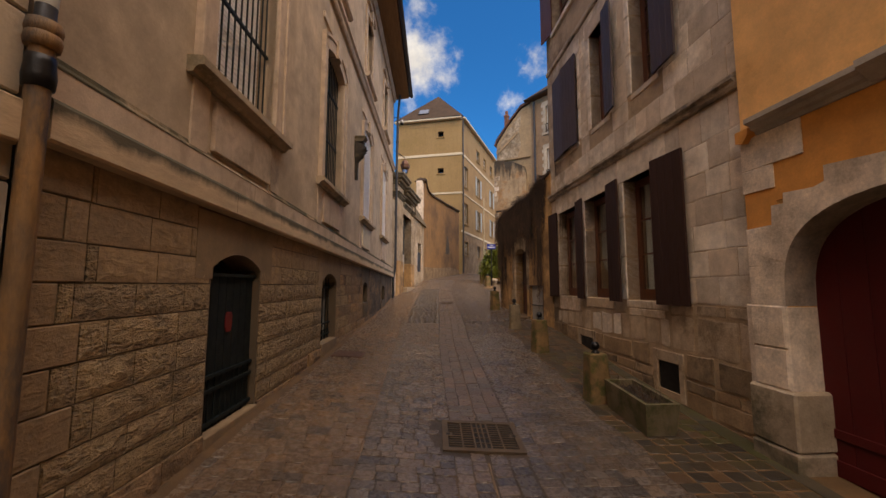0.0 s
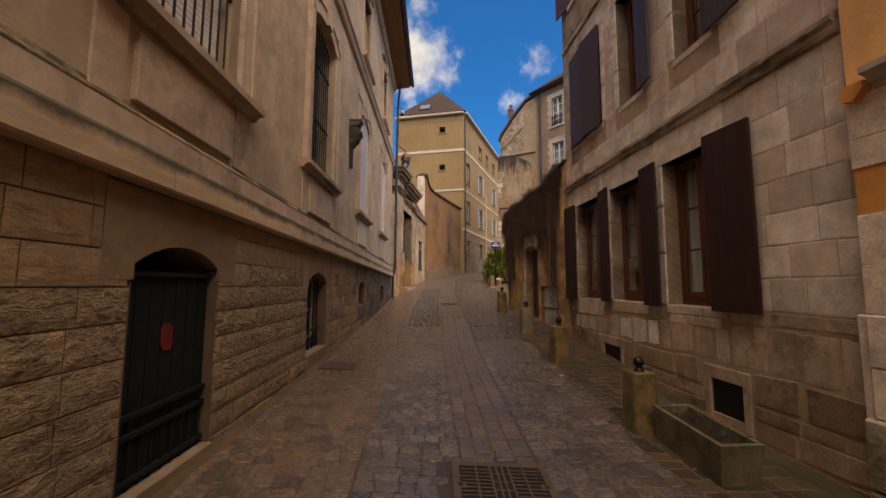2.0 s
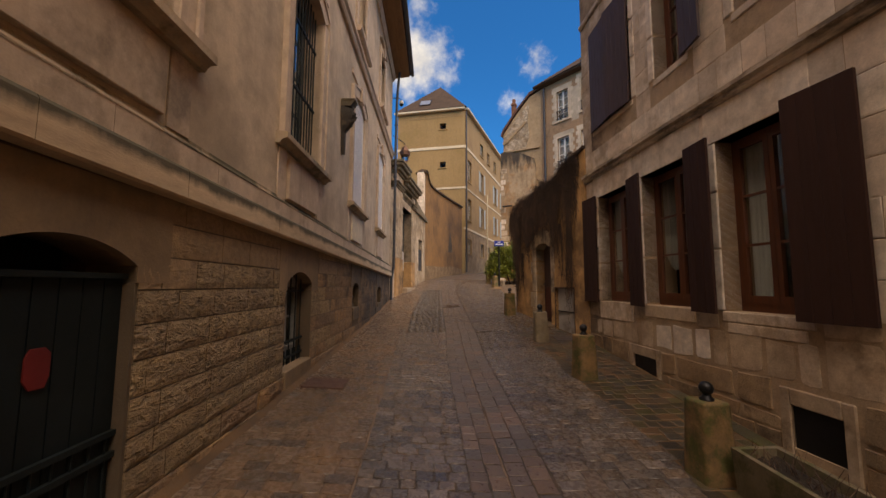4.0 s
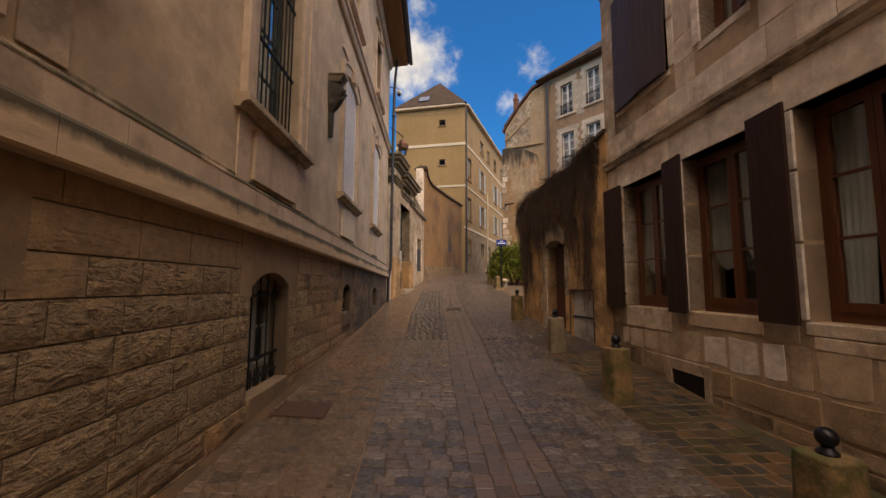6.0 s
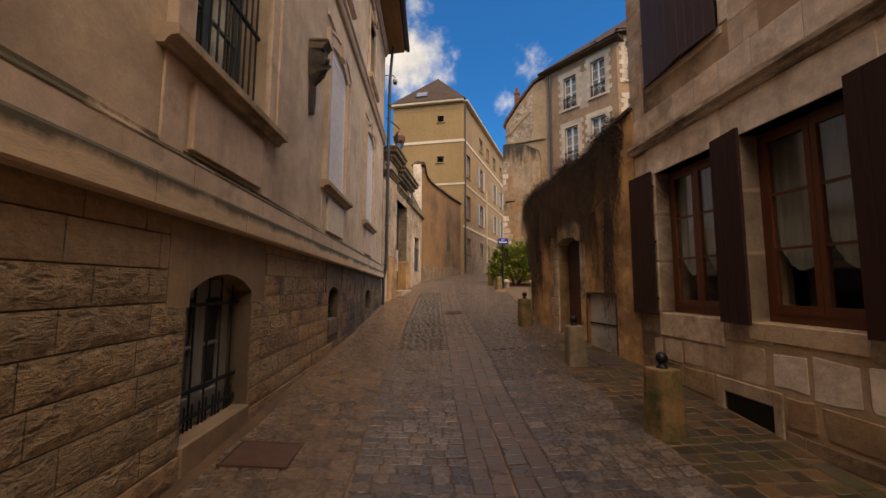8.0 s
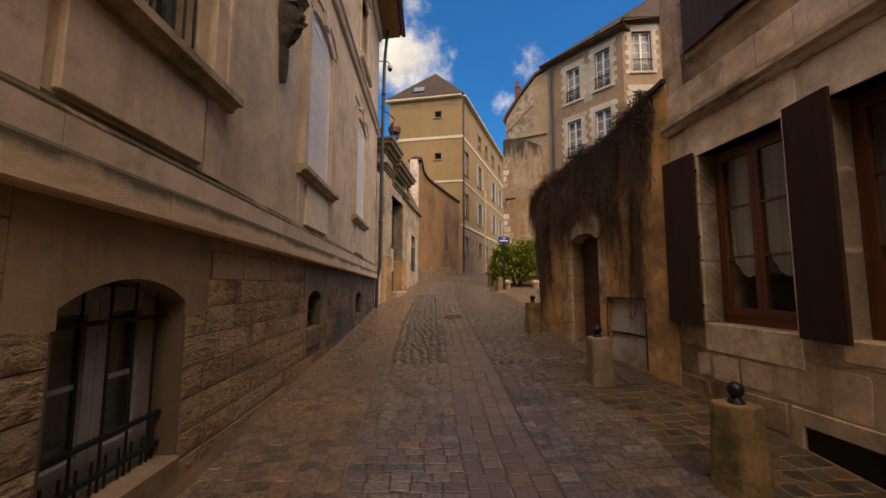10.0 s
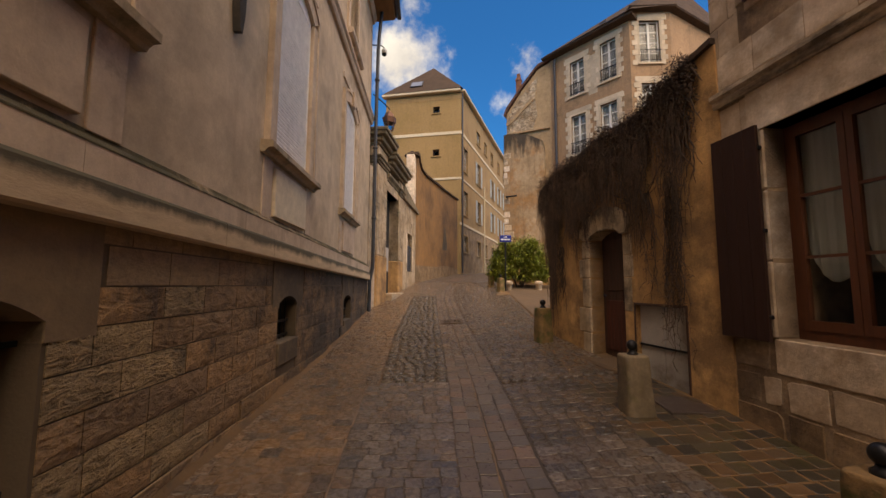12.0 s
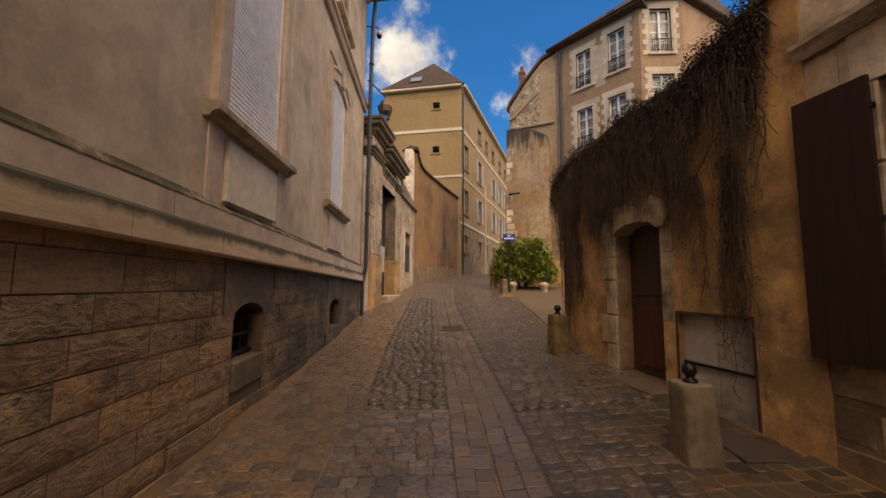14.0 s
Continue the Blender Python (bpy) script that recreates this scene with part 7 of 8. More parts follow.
def build_yellow_house():
    house = thing("yellow_house", "tall yellow ochre rendered house with a hipped roof", "house", FRONT)
    W, EAVE = 6.7, 18.35
    fw = [(-2.45, -1.85, 16.70, 17.28), (-2.45, -1.85, 12.92, 13.48)]
    part("front_wall", wall_mesh(-W, -0.002, 1.5, EAVE, 0.5, fw), YELLOW, house, "yellow ochre rendered front")
    for a, b, c, d in fw:
        small_window(house, a, b, c, d, sill=YELLOW, frame_mat=BROWN_WOOD)
    for z0, z1 in ((14.72, 14.98), (10.80, 10.98)):
        part("pale_band", Mesh().box(-W, 0.04, -0.05, 0.1, z0, z1, 0.01), PALE, house)
    part("pale_band", Mesh().box(-W + 1.2, 0.02, -0.02, 0.1, 17.85, 18.2), YELLOW_SIDE, house)
    part("eave_board", Mesh().box(-W - 0.3, 0.02, -0.35, 0.2, EAVE + 0.08, EAVE + 0.28, 0.03), PALE, house, "pale boxed eaves")
    # the side along the bend, in its own frame
    rel = FRONT.inverted() @ SIDE
    cols = [(0.75, 1.95), (5.3, 6.6), (8.4, 9.5), (11.6, 12.8), (15.4, 16.6), (19.0, 20.2)]
    rows = [(15.75, 17.05, (1, 2, 3, 4, 5)), (11.7, 13.8, (0, 1, 3, 4, 5)), (7.9, 10.0, (0, 1, 3, 4, 5)), (4.75, 6.15, (0, 1, 2, 3, 4))]
    ops = [(*cols[c], z0, z1) for z0, z1, cs in rows for c in cs]
    side = part("side_wall", wall_mesh(0.0, 25.0, 6.98, EAVE, 0.5, [o for o in ops if o[2] > 7]), YELLOW_SIDE, house, "sandy rendered side wall", rel)
    low = part("lower_wall", wall_mesh(0.0, 25.0, 1.5, 6.98, 0.5, [o for o in ops if o[2] < 7], 0.0), RUBBLE, house, "rubble stone ground storey", rel)
    for z0, z1, cs in rows:
        for c in cs:
            w = small_window(house, *cols[c], z0, z1, shutters=(z0 in (11.7, 7.9) and c > 0), sill=YELLOW_SIDE, frame_mat=GREY_PANEL)
            w.matrix_basis = rel
    for z0, z1 in ((14.72, 14.98), (10.80, 10.96), (6.95, 7.15)):
        part("pale_band", Mesh().box(-0.02, 25.0, -0.05, 0.1, z0, z1, 0.01), PALE, house, "", rel)
    part("eave_board", Mesh().box(0.0, 25.2, -0.35, 0.2, EAVE + 0.083, EAVE + 0.277, 0.03), PALE, house, "", rel)
    part("downpipe", Mesh().tube([(0.16, -0.09, EAVE), (0.16, -0.09, 3.0)], 0.07, 8), ZINC, house, "", rel)
    part("downpipe", Mesh().tube([(8.0, -0.09, 12), (8.0, -0.09, 3.2)], 0.06, 8), PALE, house, "", rel)
    # hipped roof
    c = [Vector((-W - 0.3, -0.35, EAVE + 0.28)), Vector((0.15, -0.40, EAVE + 0.28))]
    back = (rel.to_3x3() @ Vector((25.0, 0, 0)))
    far = [c[1] + back, c[0] + back]
    p1 = (c[0] + c[1]) / 2 + back.normalized() * 3.0 + Vector((0, 0, 3.75))
    p2 = p1 + back.normalized() * 18
    m = Mesh()
    m.add([*c, *far, p1, p2], [(0, 1, 4), (1, 2, 5, 4), (2, 3, 5), (3, 0, 4, 5), (0, 3, 2, 1)])
    part("roof", m, SLATE, house, "brown tiled hipped roof")
    a, b, top = c[0], c[1], p1
    n = (b - a).cross(top - a).normalized()
    mid = a * 0.33 + b * 0.33 + top * 0.34 + (b - a) * -0.07 + (top - a) * -0.06
    ux, uz = (b - a).normalized(), n.cross((b - a).normalized()).normalized()
    if uz.z < 0:
        uz = -uz
    if n.y > 0:
        n = -n
    q = [mid + ux * sx * 0.56 + uz * sz * 0.46 for sx, sz in ((-1, -1), (1, -1), (1, 1), (-1, 1))]
    m = Mesh()
    m.add([p + n * 0.02 for p in q] + [p + n * 0.10 for p in q], [(4, 5, 6, 7), (0, 1, 5, 4), (1, 2, 6, 5), (2, 3, 7, 6), (3, 0, 4, 7)])
    r = part("roof_window", m, ZINC, house, "grey roof window")
    m = Mesh()
    q2 = [mid + ux * sx * 0.47 + uz * sz * 0.38 + n * 0.105 for sx, sz in ((-1, -1), (1, -1), (1, 1), (-1, 1))]
    m.add(q2, [(0, 1, 2, 3)])
    part("pane", m, SKYLIGHT, r)
    part("back_wall", Mesh().box(-W, -W + 0.4, 0.5, 25, 1.5, EAVE), YELLOW, house)


build_yellow_house()

# ---------------------------------------------------------------- the tall house at the courtyard, with its old gable


def far_window(house, m, x0, x1, z0, z1, bal=True):
    w = small_window(house, x0, x1, z0, z1, sill=QUOIN, curtains=True)
    w.matrix_basis = m
    rng = random.Random(int(z0 * 10 + x0 * 7))
    k, z = 0, z0 - 0.1
    while z < z1 + 0.2:
        for s in (-1, 1):
            ln = 0.14 if (k + (s > 0)) % 2 else 0.26
            a, b = sorted(((x0 - 0.10) if s < 0 else (x1 + 0.10), (x0 - 0.10 - ln) if s < 0 else (x1 + 0.10 + ln)))
            o = part("quoin", Mesh().box(a, b, -0.03, 0.05, z, z + 0.25), QUOIN, w)
        z += 0.26
        k += 1
    part("head_stone", Mesh().box(x0 - 0.3, x1 + 0.3, -0.035, 0.05, z1 + 0.10, z1 + 0.34), QUOIN, w)
    if bal:
        for za, zb in ((z0 + 0.62, z0 + 0.66), (z0 + 0.08, z0 + 0.11)):
            part("rail", Mesh().box(x0 - 0.02, x1 + 0.02, -0.10, -0.07, za, zb), IRON, w, "low iron window rail")
        for i in range(10):
            xx = x0 + (x1 - x0) * (i + 0.5) / 10
            part("rail_bar", Mesh().box(xx - 0.012, xx + 0.012, -0.096, -0.074, z0 + 0.11, z0 + 0.62), IRON, w)


def build_far_house():
    house = thing("courtyard_house", "tall beige house with cream stone quoins and white windows", "house", FAR1)
    I = Matrix.Identity(4)
    EV = 15.25
    one = [(1.28, 2.12, 12.5, 14.5), (3.05, 3.90, 12.6, 14.75), (1.28, 2.15, 9.15, 11.35), (2.98, 3.86, 9.2, 11.4)]
    part("wall", wall_mesh(0.0, 4.6, 1.5, EV, 0.4, one), HOUSE_FAR, house, "beige weathered rendered wall")
    for o in one:
        far_window(house, I, *o)
    turn = Matrix.Translation((4.6, 0, 0)) @ pose(0, 0, 0, 0, 0, 47)
    two = [(0.47, 1.46, 13.0, 15.22), (0.47, 1.48, 9.75, 11.95)]
    part("wall", wall_mesh(0.0, 2.0, 1.5, EV + 0.55, 0.4, two), HOUSE_FAR, house, "", turn)
    for o in two:
        far_window(house, turn, *o)
    three = turn @ Matrix.Translation((2.0, 0, 0)) @ pose(0, 0, 0, 0, 0, 31)
    part("wall", wall_mesh(0.0, 7.0, 1.5, EV + 0.45, 0.4), HOUSE_FAR, house, "", three)
    part("quoin_strip", Mesh().box(2.35, 2.85, -0.012, 0.1, 12.2, 14.4), QUOIN, house)
    part("eave_board", Mesh().profile([(0.3, EV - 0.05), (-0.38, EV + 0.08), (-0.42, EV + 0.16), (0.3, EV + 0.16)], -0.35, 4.9), SLATE, house, "brown eaves")
    part("eave_board", Mesh().profile([(0.3, EV + 0.35), (-0.30, EV + 0.49), (-0.34, EV + 0.57), (0.3, EV + 0.57)], -0.1, 2.2), SLATE, house, "", turn)
    part("eave_board", Mesh().profile([(0.3, EV + 0.35), (-0.30, EV + 0.49), (-0.34, EV + 0.57), (0.3, EV + 0.57)], 0.0, 7.2), SLATE, house, "", three)
    e1 = [Vector((-0.35, -0.40, EV + 0.17)), Vector((4.85, -0.40, EV + 0.30))]
    e2 = turn @ Vector((2.1, -0.32, EV + 0.58))
    e3 = three @ Vector((7.2, -0.32, EV + 0.58))
    apex = Vector((5.2, 4.2, EV + 4.2))
    apex2 = Vector((0.2, 4.4, EV + 2.9))
    m = Mesh()
    m.add([e1[0], e1[1], e2, e3, apex, apex2, Vector((-0.35, 6.0, EV + 0.2))], [(0, 1, 4, 5), (1, 2, 4), (2, 3, 4), (0, 5, 6)])
    part("roof", m, SLATE, house, "brown tiled roof")
    part("downpipe", Mesh().tube([(0.35, -0.10, EV - 0.1), (0.35, -0.10, 2.0)], 0.075, 8), ZINC, house, "grey zinc downpipe")
    part("roof_light", Mesh().box(3.1, 3.5, -0.1, 0.1, EV + 0.48, EV + 0.62), ZINC, house)
    return house


build_far_house()


def build_gable():
    gx, gy = 5.85, 28.0
    A = Vector((8.14 - gx, 26.55 - gy))
    ln = A.length
    m = facade(gx, gy, A.x / ln, A.y / ln)
    t = thing("gable_wall", "old weathered gable with exposed rubble below its tiled edge", "gable wall", m)
    part("wall", Mesh().prism([(0, 1.5), (ln, 1.5), (ln, 15.2), (ln * 0.72, 14.9), (ln * 0.35, 13.8), (0.06, 12.6), (0, 12.4)], 0.0, 0.5), GABLE_TOP, t)
    part("rubble", Mesh().prism([(0.05, 11.2), (ln * 0.60, 11.3), (ln * 0.70, 12.1), (ln * 0.66, 13.2), (ln * 0.72, 14.5), (ln * 0.35, 13.5), (0.1, 12.35)], -0.03, 0.1), RUBBLE_PALE, t, "bare pale rubble masonry")
    part("edge_tiles", Mesh().prism([(-0.1, 12.35), (0.06, 12.72), (ln * 0.35, 13.92), (ln * 0.72, 15.02), (ln, 15.3), (ln, 15.42), (ln * 0.72, 15.2), (ln * 0.35, 14.1), (0.0, 12.9), (-0.18, 12.45)], -0.12, 0.6), RED_TILE, t, "dark red edge tiles")
    part("old_roof_line", Mesh().prism([(0.0, 11.75), (0.25, 11.8), (ln * 0.62, 13.05), (ln * 0.60, 13.2), (0.2, 12.0), (0.0, 11.95)], -0.10, 0.02), GABLE_TOP, t, "raking trace of an older roof")
    low = part("lower_wall", Mesh().prism([(-0.12, 1.5), (ln - 0.4, 1.5), (ln - 0.4, 9.9), (ln - 0.5, 10.4), (ln * 0.5, 10.9), (0.2, 11.15), (-0.12, 11.1)], -0.28, -0.002), GABLE, t, "old plastered lower wall")
    part("ledge", Mesh().box(0.0, ln - 0.1, -0.14, 0.1, 11.12, 11.25, 0.02), GABLE_TOP, t)
    rng = random.Random(61)
    for k in range(20):
        w = rng.uniform(0.22, 0.62)
        if rng.random() < 0.12:
            continue
        part("quoin", Mesh().box(-0.14, -0.14 + w, -0.295, -0.05, 2.0 + 0.40 * k, 2.36 + 0.40 * k, 0.03), CHALK if rng.random() < 0.55 else AGED, t)
    c = Matrix.Translation((0.62, 0.6, 0))
    part("chimney", Mesh().box(-0.15, 0.15, -0.15, 0.15, 12.6, 15.0, 0.02).box(-0.18, 0.18, -0.18, 0.18, 14.8, 14.93, 0.02).box(-0.10, 0.10, -0.10, 0.10, 15.0, 15.3, 0.02), CHIMNEY, t, "red brick chimney", c)
    part("iron_arm", Mesh().tube([(0.1, -0.3, 7.2), (0.1, -0.55, 7.2), (0.75, -0.6, 7.2)], 0.05, 6), IRON, t)
    part("side_wall", Mesh().box(-0.1, 0.35, 0.5, 12.0, 1.5, 12.3), GABLE_TOP, t)
    part("roof", Mesh().add([(0.0, 0.5, 12.6), (ln, 0.5, 15.4), (ln, 12, 15.4), (0.0, 12, 12.6)], [(0, 1, 2, 3)]).add([(0.0, 0.5, 12.4), (ln, 0.5, 15.2), (ln, 12, 15.2), (0.0, 12, 12.4)], [(3, 2, 1, 0)]), SLATE, t)


build_gable()


def build_street_closers():
    """An unseen wall added behind the start of the way to darken the near street, and plain walls past the bend and
    behind the shrub.
    """
    # out of view; added to hold light back from the lower street
    w = part("wall_south", Mesh().box(-6, 8, -13.6, -13.0, -2.5, 11.0), PLASTER)
    tagged(w, "added unseen wall that closes and darkens the lower street", "wall", "", "structure")
    w = part("wall_bend", Mesh().box(0, 14, 0, 0.5, 2.0, 11.0), YELLOW_SIDE, None, "", facade(10.0, 60.0, 0.95, -0.3))
    tagged(w, "sandy rendered house front past the bend", "wall", "", "structure")
    w = part("wall_court", Mesh().box(0, 9, 0, 0.4, 1.0, 3.3), GARDEN, None, "", facade(4.9, 26.4, 0.93, -0.37))
    tagged(w, "low rendered wall behind the courtyard shrub", "wall", "", "structure")


build_street_closers()

# ---------------------------------------------------------------- bollards, trough, drains, sign, shrub


def build_bollard(mat, label, tall=0.615):
    t = thing("bollard", label, "bollard", group="street bollards")
    m = Mesh()
    r = random.Random(len(label))
    rows = [(-0.25, 0.146), (0.0, 0.146), (0.03, 0.143), (0.10, 0.140), (0.20, 0.136), (0.31, 0.132), (0.42, 0.128), (0.52, 0.124), (tall - 0.02, 0.121), (tall - 0.008, 0.118), (tall, 0.110), (tall, 0.085)]
    v, n = [], 32
    for k, (z, h) in enumerate(rows):
        for q in range(n):
            a = 2 * math.pi * q / n
            c, w = math.cos(a), math.sin(a)
            e = h / (abs(c) ** 8 + abs(w) ** 8) ** 0.125
            e += 0.009 * noise.noise(Vector((c * 1.6, w * 1.6, z * 5 + len(label)))) + r.uniform(-0.0012, 0.0012)
            v.append((e * c, e * w, z))
    m.add(v, [(k * n + q, k * n + (q + 1) % n, (k + 1) * n + (q + 1) % n, (k + 1) * n + q) for k in range(len(rows) - 1) for q in range(n)] + [tuple(range((len(rows) - 1) * n, len(rows) * n))], True)
    part("post", m, mat, t)
    ball = [(0.055, 0.0), (0.055, 0.015), (0.035, 0.03), (0.03, 0.05)] + [(max(0.001, 0.056 * math.sin(a)), 0.095 - 0.056 * math.cos(a)) for a in (0.45 + (math.pi - 0.45) * k / 10 for k in range(11))]
    part("ball", Mesh().lathe([(q, z + tall) for q, z in ball], 18), IRON, t, "black iron ball finial")
    return t


first = build_bollard(BOLLARD, "mossy tapered stone bollard with a black iron ball")
first.matrix_basis = pose(2.37, 4.98, gz(2.37, 4.98) - 0.01, 0, 0, 3)
for x, y, turn, s in ((2.38, 7.38, 10, 1), (2.53, 12.6, 8, 1), (4.0, 22.2, 20, 1), (4.0, 24.2, 0, 1)):
    copy_thing(first, pose(x, y, gz(x, y) - 0.01, 0, 0, turn))
build_bollard(BOLLARD_PALE, "pale worn stone bollard with a green streak", 0.59).matrix_basis = pose(2.45, 9.56, gz(2.45, 9.56) - 0.01, 0, -2, -4)


def build_trough():
    t = thing("planter_trough", "mossy concrete planter trough with bare soil", "planter", pose(2.57, 4.36, gz(2.55, 4.36) - 0.01, 0, 0, 1) @ pose(0, 0, 0, 4, 0, 0))
    a, b, h, w = 0.19, 0.43, 0.345, 0.04
    m = Mesh()
    outer, low = [(-a, -b), (a, -b), (a, b), (-a, b)], [(-a + 0.03, -b + 0.03), (a - 0.03, -b + 0.03), (a - 0.03, b - 0.03), (-a + 0.03, b - 0.03)]
    inner = [(-a + w, -b + w), (a - w, -b + w), (a - w, b - w), (-a + w, b - w)]
    v = [(x, y, 0.0) for x, y in low] + [(x, y, h) for x, y in outer] + [(x, y, h) for x, y in inner] + [(x, y, 0.1) for x, y in inner]
    m.add(v, [(r * 4 + k, r * 4 + (k + 1) % 4, r * 4 + 4 + (k + 1) % 4, r * 4 + 4 + k) for r in range(3) for k in range(4)] + [(3, 2, 1, 0)])
    part("body", m, TROUGH, t)
    rng = random.Random(5)
    s, n = Mesh(), 9
    s.add([(-a + w + (2 * a - 2 * w) * i / (n - 1), -b + w + (2 * b - 2 * w) * j / (n - 1), 0.27 + rng.uniform(-0.02, 0.025)) for j in range(n) for i in range(n)],
          [(j * n + i, j * n + i + 1, (j + 1) * n + i + 1, (j + 1) * n + i) for j in range(n - 1) for i in range(n - 1)], True)
    part("soil", s, SOIL, t, "dark bare soil")
    tw = Mesh()
    for i in range(60):
        x, y = rng.uniform(-0.15, 0.15), rng.uniform(-0.3, 0.42)
        tw.tube([(x, y, 0.26), (x + rng.uniform(-.03, .03), y + rng.uniform(-.03, .03), 0.32), (x + rng.uniform(-.07, .07), y + rng.uniform(-.07, .07), 0.34 + rng.uniform(0, 0.09))], 0.004, 4, 0.002)
    part("dry_twigs", tw, VINE_STEM, t, "dry brown twigs")


build_trough()


def build_grate(x, y, w, d, slots, turn, name="drain_grate"):
    t = thing(name, "rusty cast iron drain grate set in the setts", "drain", pose(x, y, gz(x, y) + 0.014, math.degrees(math.atan2(gz(x, y + d / 2) - gz(x, y - d / 2), d)), -math.degrees(math.atan2(gz(x + w / 2, y) - gz(x - w / 2, y), w)), turn))
    m = Mesh()
    e = 0.06
    m.box(-w / 2, w / 2, -d / 2, -d / 2 + e, -0.03, 0.012).box(-w / 2, w / 2, d / 2 - e, d / 2, -0.03, 0.012)
    m.box(-w / 2, -w / 2 + e, -d / 2 + e, d / 2 - e, -0.03, 0.012).box(w / 2 - e, w / 2, -d / 2 + e, d / 2 - e, -0.03, 0.012)
    part("frame", m, CAST, t)
    # seven columns: the middle ones with wide slots, the outer ones finely slatted
    iw, il = w - 2 * e, d - 2 * e
    edges = [-0.5, -0.29, -0.115, -0.035, 0.035, 0.115, 0.29, 0.5]
    for c in edges[1:-1]:
        part("cross_bar", Mesh().box(c * iw - 0.008, c * iw + 0.008, -il / 2, il / 2, -0.022, 0.0095), CAST, t)
    for a, b in zip(edges, edges[1:]):
        wide = b - a < 0.1
        n = 5 if wide else slots
        for k in range(1, n):
            yy = -il / 2 + il * k / n
            h = 0.007
            part("bar", Mesh().box(a * iw + 0.009, b * iw - 0.009, yy - h, yy + h, 0.003, 0.008), CAST, t)
    for q in (-1, 1):
        part("infill", Mesh().box(q * iw * 0.5 - 0.045, q * iw * 0.5 + 0.045, -0.04, 0.04, -0.0215, 0.010), CAST, t)
        # flat near-black chip painted as the shade of a lifting hole
        part("lift_hole", Mesh().box(q * iw * 0.5 - 0.018, q * iw * 0.5 + 0.018, -0.022, 0.022, 0.0105, 0.0125), DARK, t)
    # near-black plate close under the bars stands for the shade in the shaft
    part("pit", Mesh().box(-w / 2 + 0.02, w / 2 - 0.02, -d / 2 + 0.02, d / 2 - 0.02, -0.006, -0.003), DARK, t)
    return t


build_grate(0.68, 4.0, 0.80, 0.66, 11, -2)
build_grate(1.12, 15.3, 0.55, 0.5, 7, -4)


def build_covers():
    t = thing("manhole_cover", "rusty brown iron inspection cover in the paving", "cover", pose(-1.22, 7.05, gz(-1.22, 7.05) + 0.010, 3.0, 3.2, -2))
    part("plate", Mesh().box(-0.24, 0.24, -0.18, 0.18, -0.03, 0.010, 0.004), COVER_IRON, t)
    part("rim", Mesh().box(-0.26, 0.26, -0.20, -0.183, -0.03, 0.012).box(-0.26, 0.26, 0.183, 0.20, -0.03, 0.012).box(-0.26, -0.243, -0.18, 0.18, -0.03, 0.012).box(0.243, 0.26, -0.18, 0.18, -0.03, 0.012), COVER_IRON, t)
    t = thing("stone_slab", "dark flat slab at the foot of the garden wall", "slab", pose(3.02, 9.62, gz(3.0, 9.62) - 0.002, 4.2, 0, -5))
    part("slab", Mesh().box(-0.26, 0.22, -0.22, 0.22, -0.03, 0.012, 0.006), SLAB_DARK, t)


build_covers()


def build_sign():
    t = thing("street_sign", "small blue street sign on a dark post", "street sign", pose(4.30, 22.5, gz(4.3, 22.5) - 0.05, 0, 0, -4))
    part("post", Mesh().tube([(0, 0, 0), (0, 0, 2.55)], 0.035, 10), IRON, t)
    p = part("plate", Mesh().box(-0.26, 0.26, -0.06, -0.036, 2.24, 2.55, 0.008), SIGN_BLUE, t, "blue enamel plate")
    part("text_bar", Mesh().box(-0.08, 0.08, -0.064, -0.0605, 2.45, 2.49), SIGN_WHITE, p)
    part("text_bar", Mesh().box(-0.20, 0.20, -0.064, -0.0605, 2.33, 2.39), SIGN_WHITE, p)


build_sign()


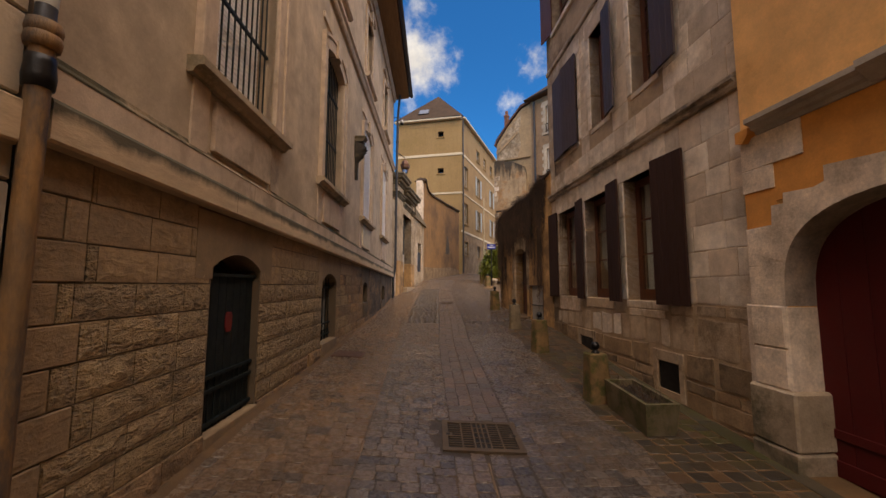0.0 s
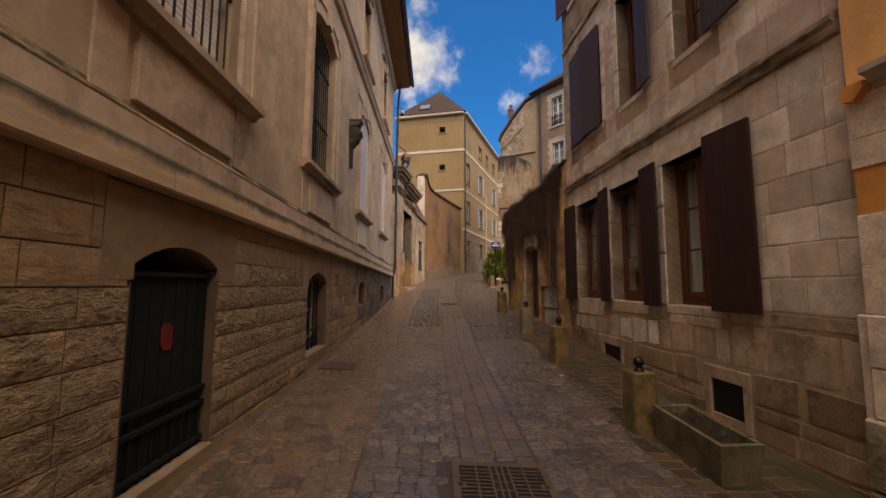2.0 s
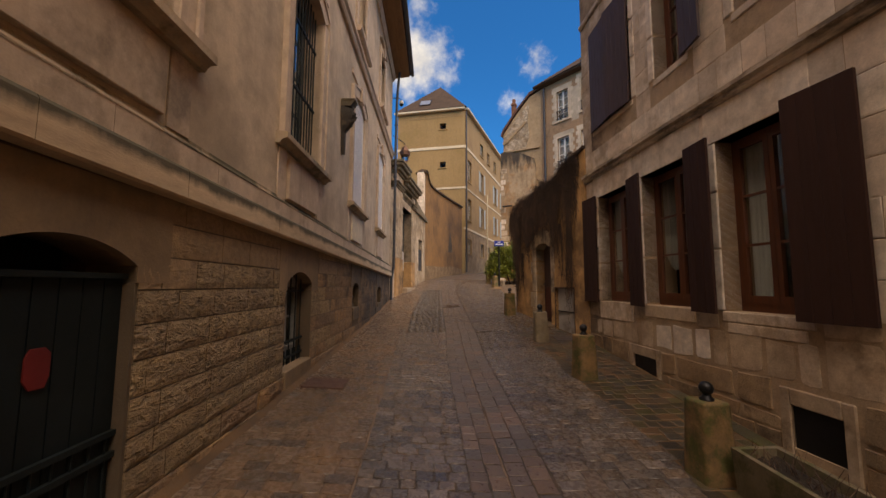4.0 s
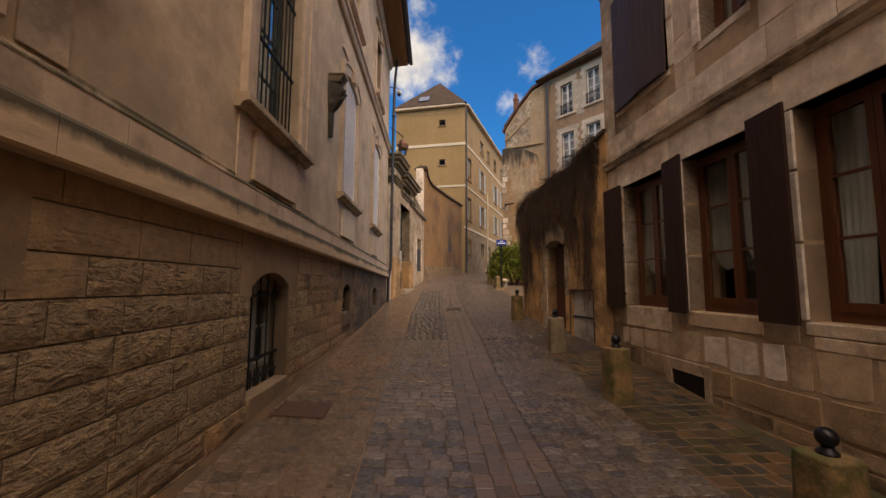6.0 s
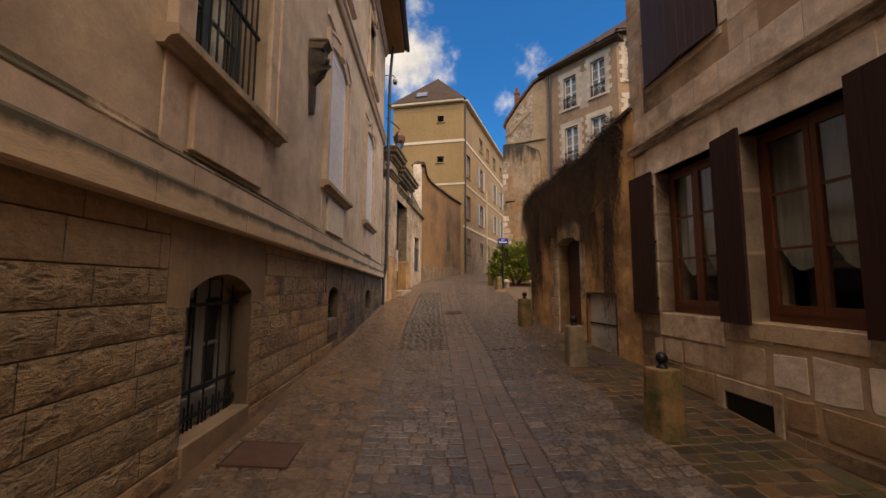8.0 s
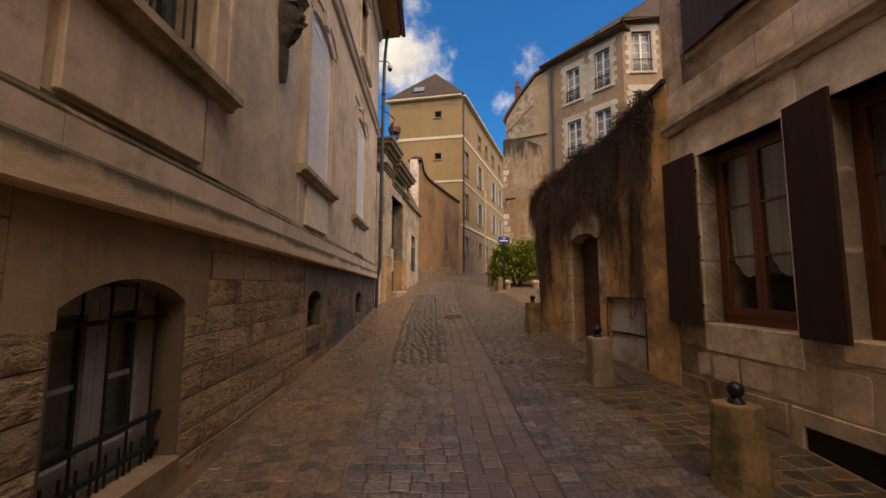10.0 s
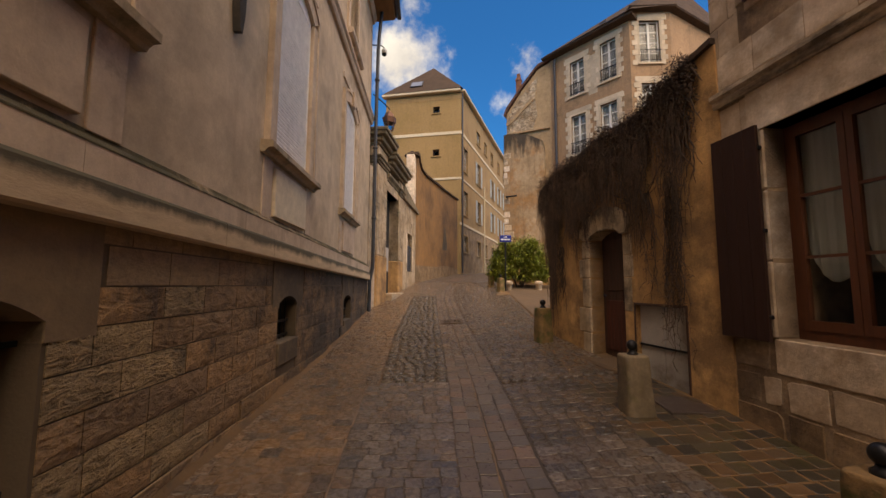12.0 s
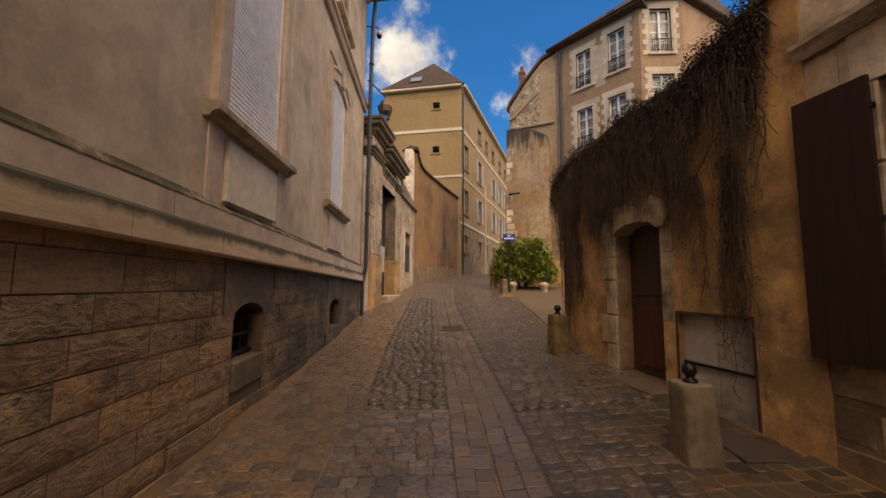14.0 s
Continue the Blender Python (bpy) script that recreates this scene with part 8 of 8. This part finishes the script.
def build_shrub():
    rng = random.Random(9)
    x0, y0 = 5.45, 24.3
    t = thing("shrub", "dense evergreen shrub with bright yellow-green leaves", "shrub", pose(x0, y0, gz(x0, y0)))
    st = Mesh()
    for i in range(9):
        a = rng.uniform(0, 6.28)
        st.tube([(0.1 * math.cos(a), 0.1 * math.sin(a), -0.1), (0.4 * math.cos(a), 0.3 * math.sin(a), 0.7), (0.9 * math.cos(a), 0.6 * math.sin(a), 1.6)], 0.04, 6, 0.015)
    part("stems", st, BROWN_WOOD, t)
    lv = Mesh()
    clumps = []
    for i in range(210):
        a, e = rng.uniform(0, 6.28), rng.random()
        r = 0.75 + 0.25 * rng.random()
        clumps.append(Vector((1.45 * r * math.cos(a) * math.sqrt(1 - (e * 0.9) ** 2), 0.95 * r * math.sin(a) * math.sqrt(1 - (e * 0.9) ** 2), 0.45 + 1.95 * e * r)))
    for c in clumps:
        size = rng.uniform(0.24, 0.42)
        for k in range(105):
            d = Vector((rng.gauss(0, 1), rng.gauss(0, 1), rng.gauss(0, 0.8)))
            p = c + d.normalized() * size * rng.uniform(0.5, 1.05)
            a = Vector((rng.uniform(-1, 1), rng.uniform(-1, 1), rng.uniform(-0.9, 0.2))).normalized()
            b = a.cross(Vector((rng.uniform(-.4, .4), rng.uniform(-.4, .4), 1))).normalized()
            s = rng.uniform(0.045, 0.095)
            lv.add([p - a * s, p + b * s * 0.42, p + a * s, p - b * s * 0.42], [(0, 1, 2), (0, 2, 3)])
    part("crown", lv, LEAF, t)


build_shrub()


def build_court_bits():
    for x in (4.55, 5.95):
        t = thing("kerb_stone", "short pale stone guard post beside the shrub", "guard stone", pose(x, 22.9, gz(x, 22.9) - 0.05))
        part("stone", Mesh().lathe([(0.16, 0.0), (0.15, 0.28), (0.19, 0.31), (0.19, 0.42), (0.10, 0.47), (0.0, 0.48)], 10), AGED, t)
    for x in (6.15, 6.45):
        t = thing("fence_post", "thin weathered wooden post", "post", pose(x, 21.2, gz(x, 21.2) - 0.05))
        part("post", Mesh().box(-0.05, 0.05, -0.05, 0.05, 0, 2.6, 0.01), GARDEN, t)


build_court_bits()

# ---------------------------------------------------------------- paving stones, last
build_setts()
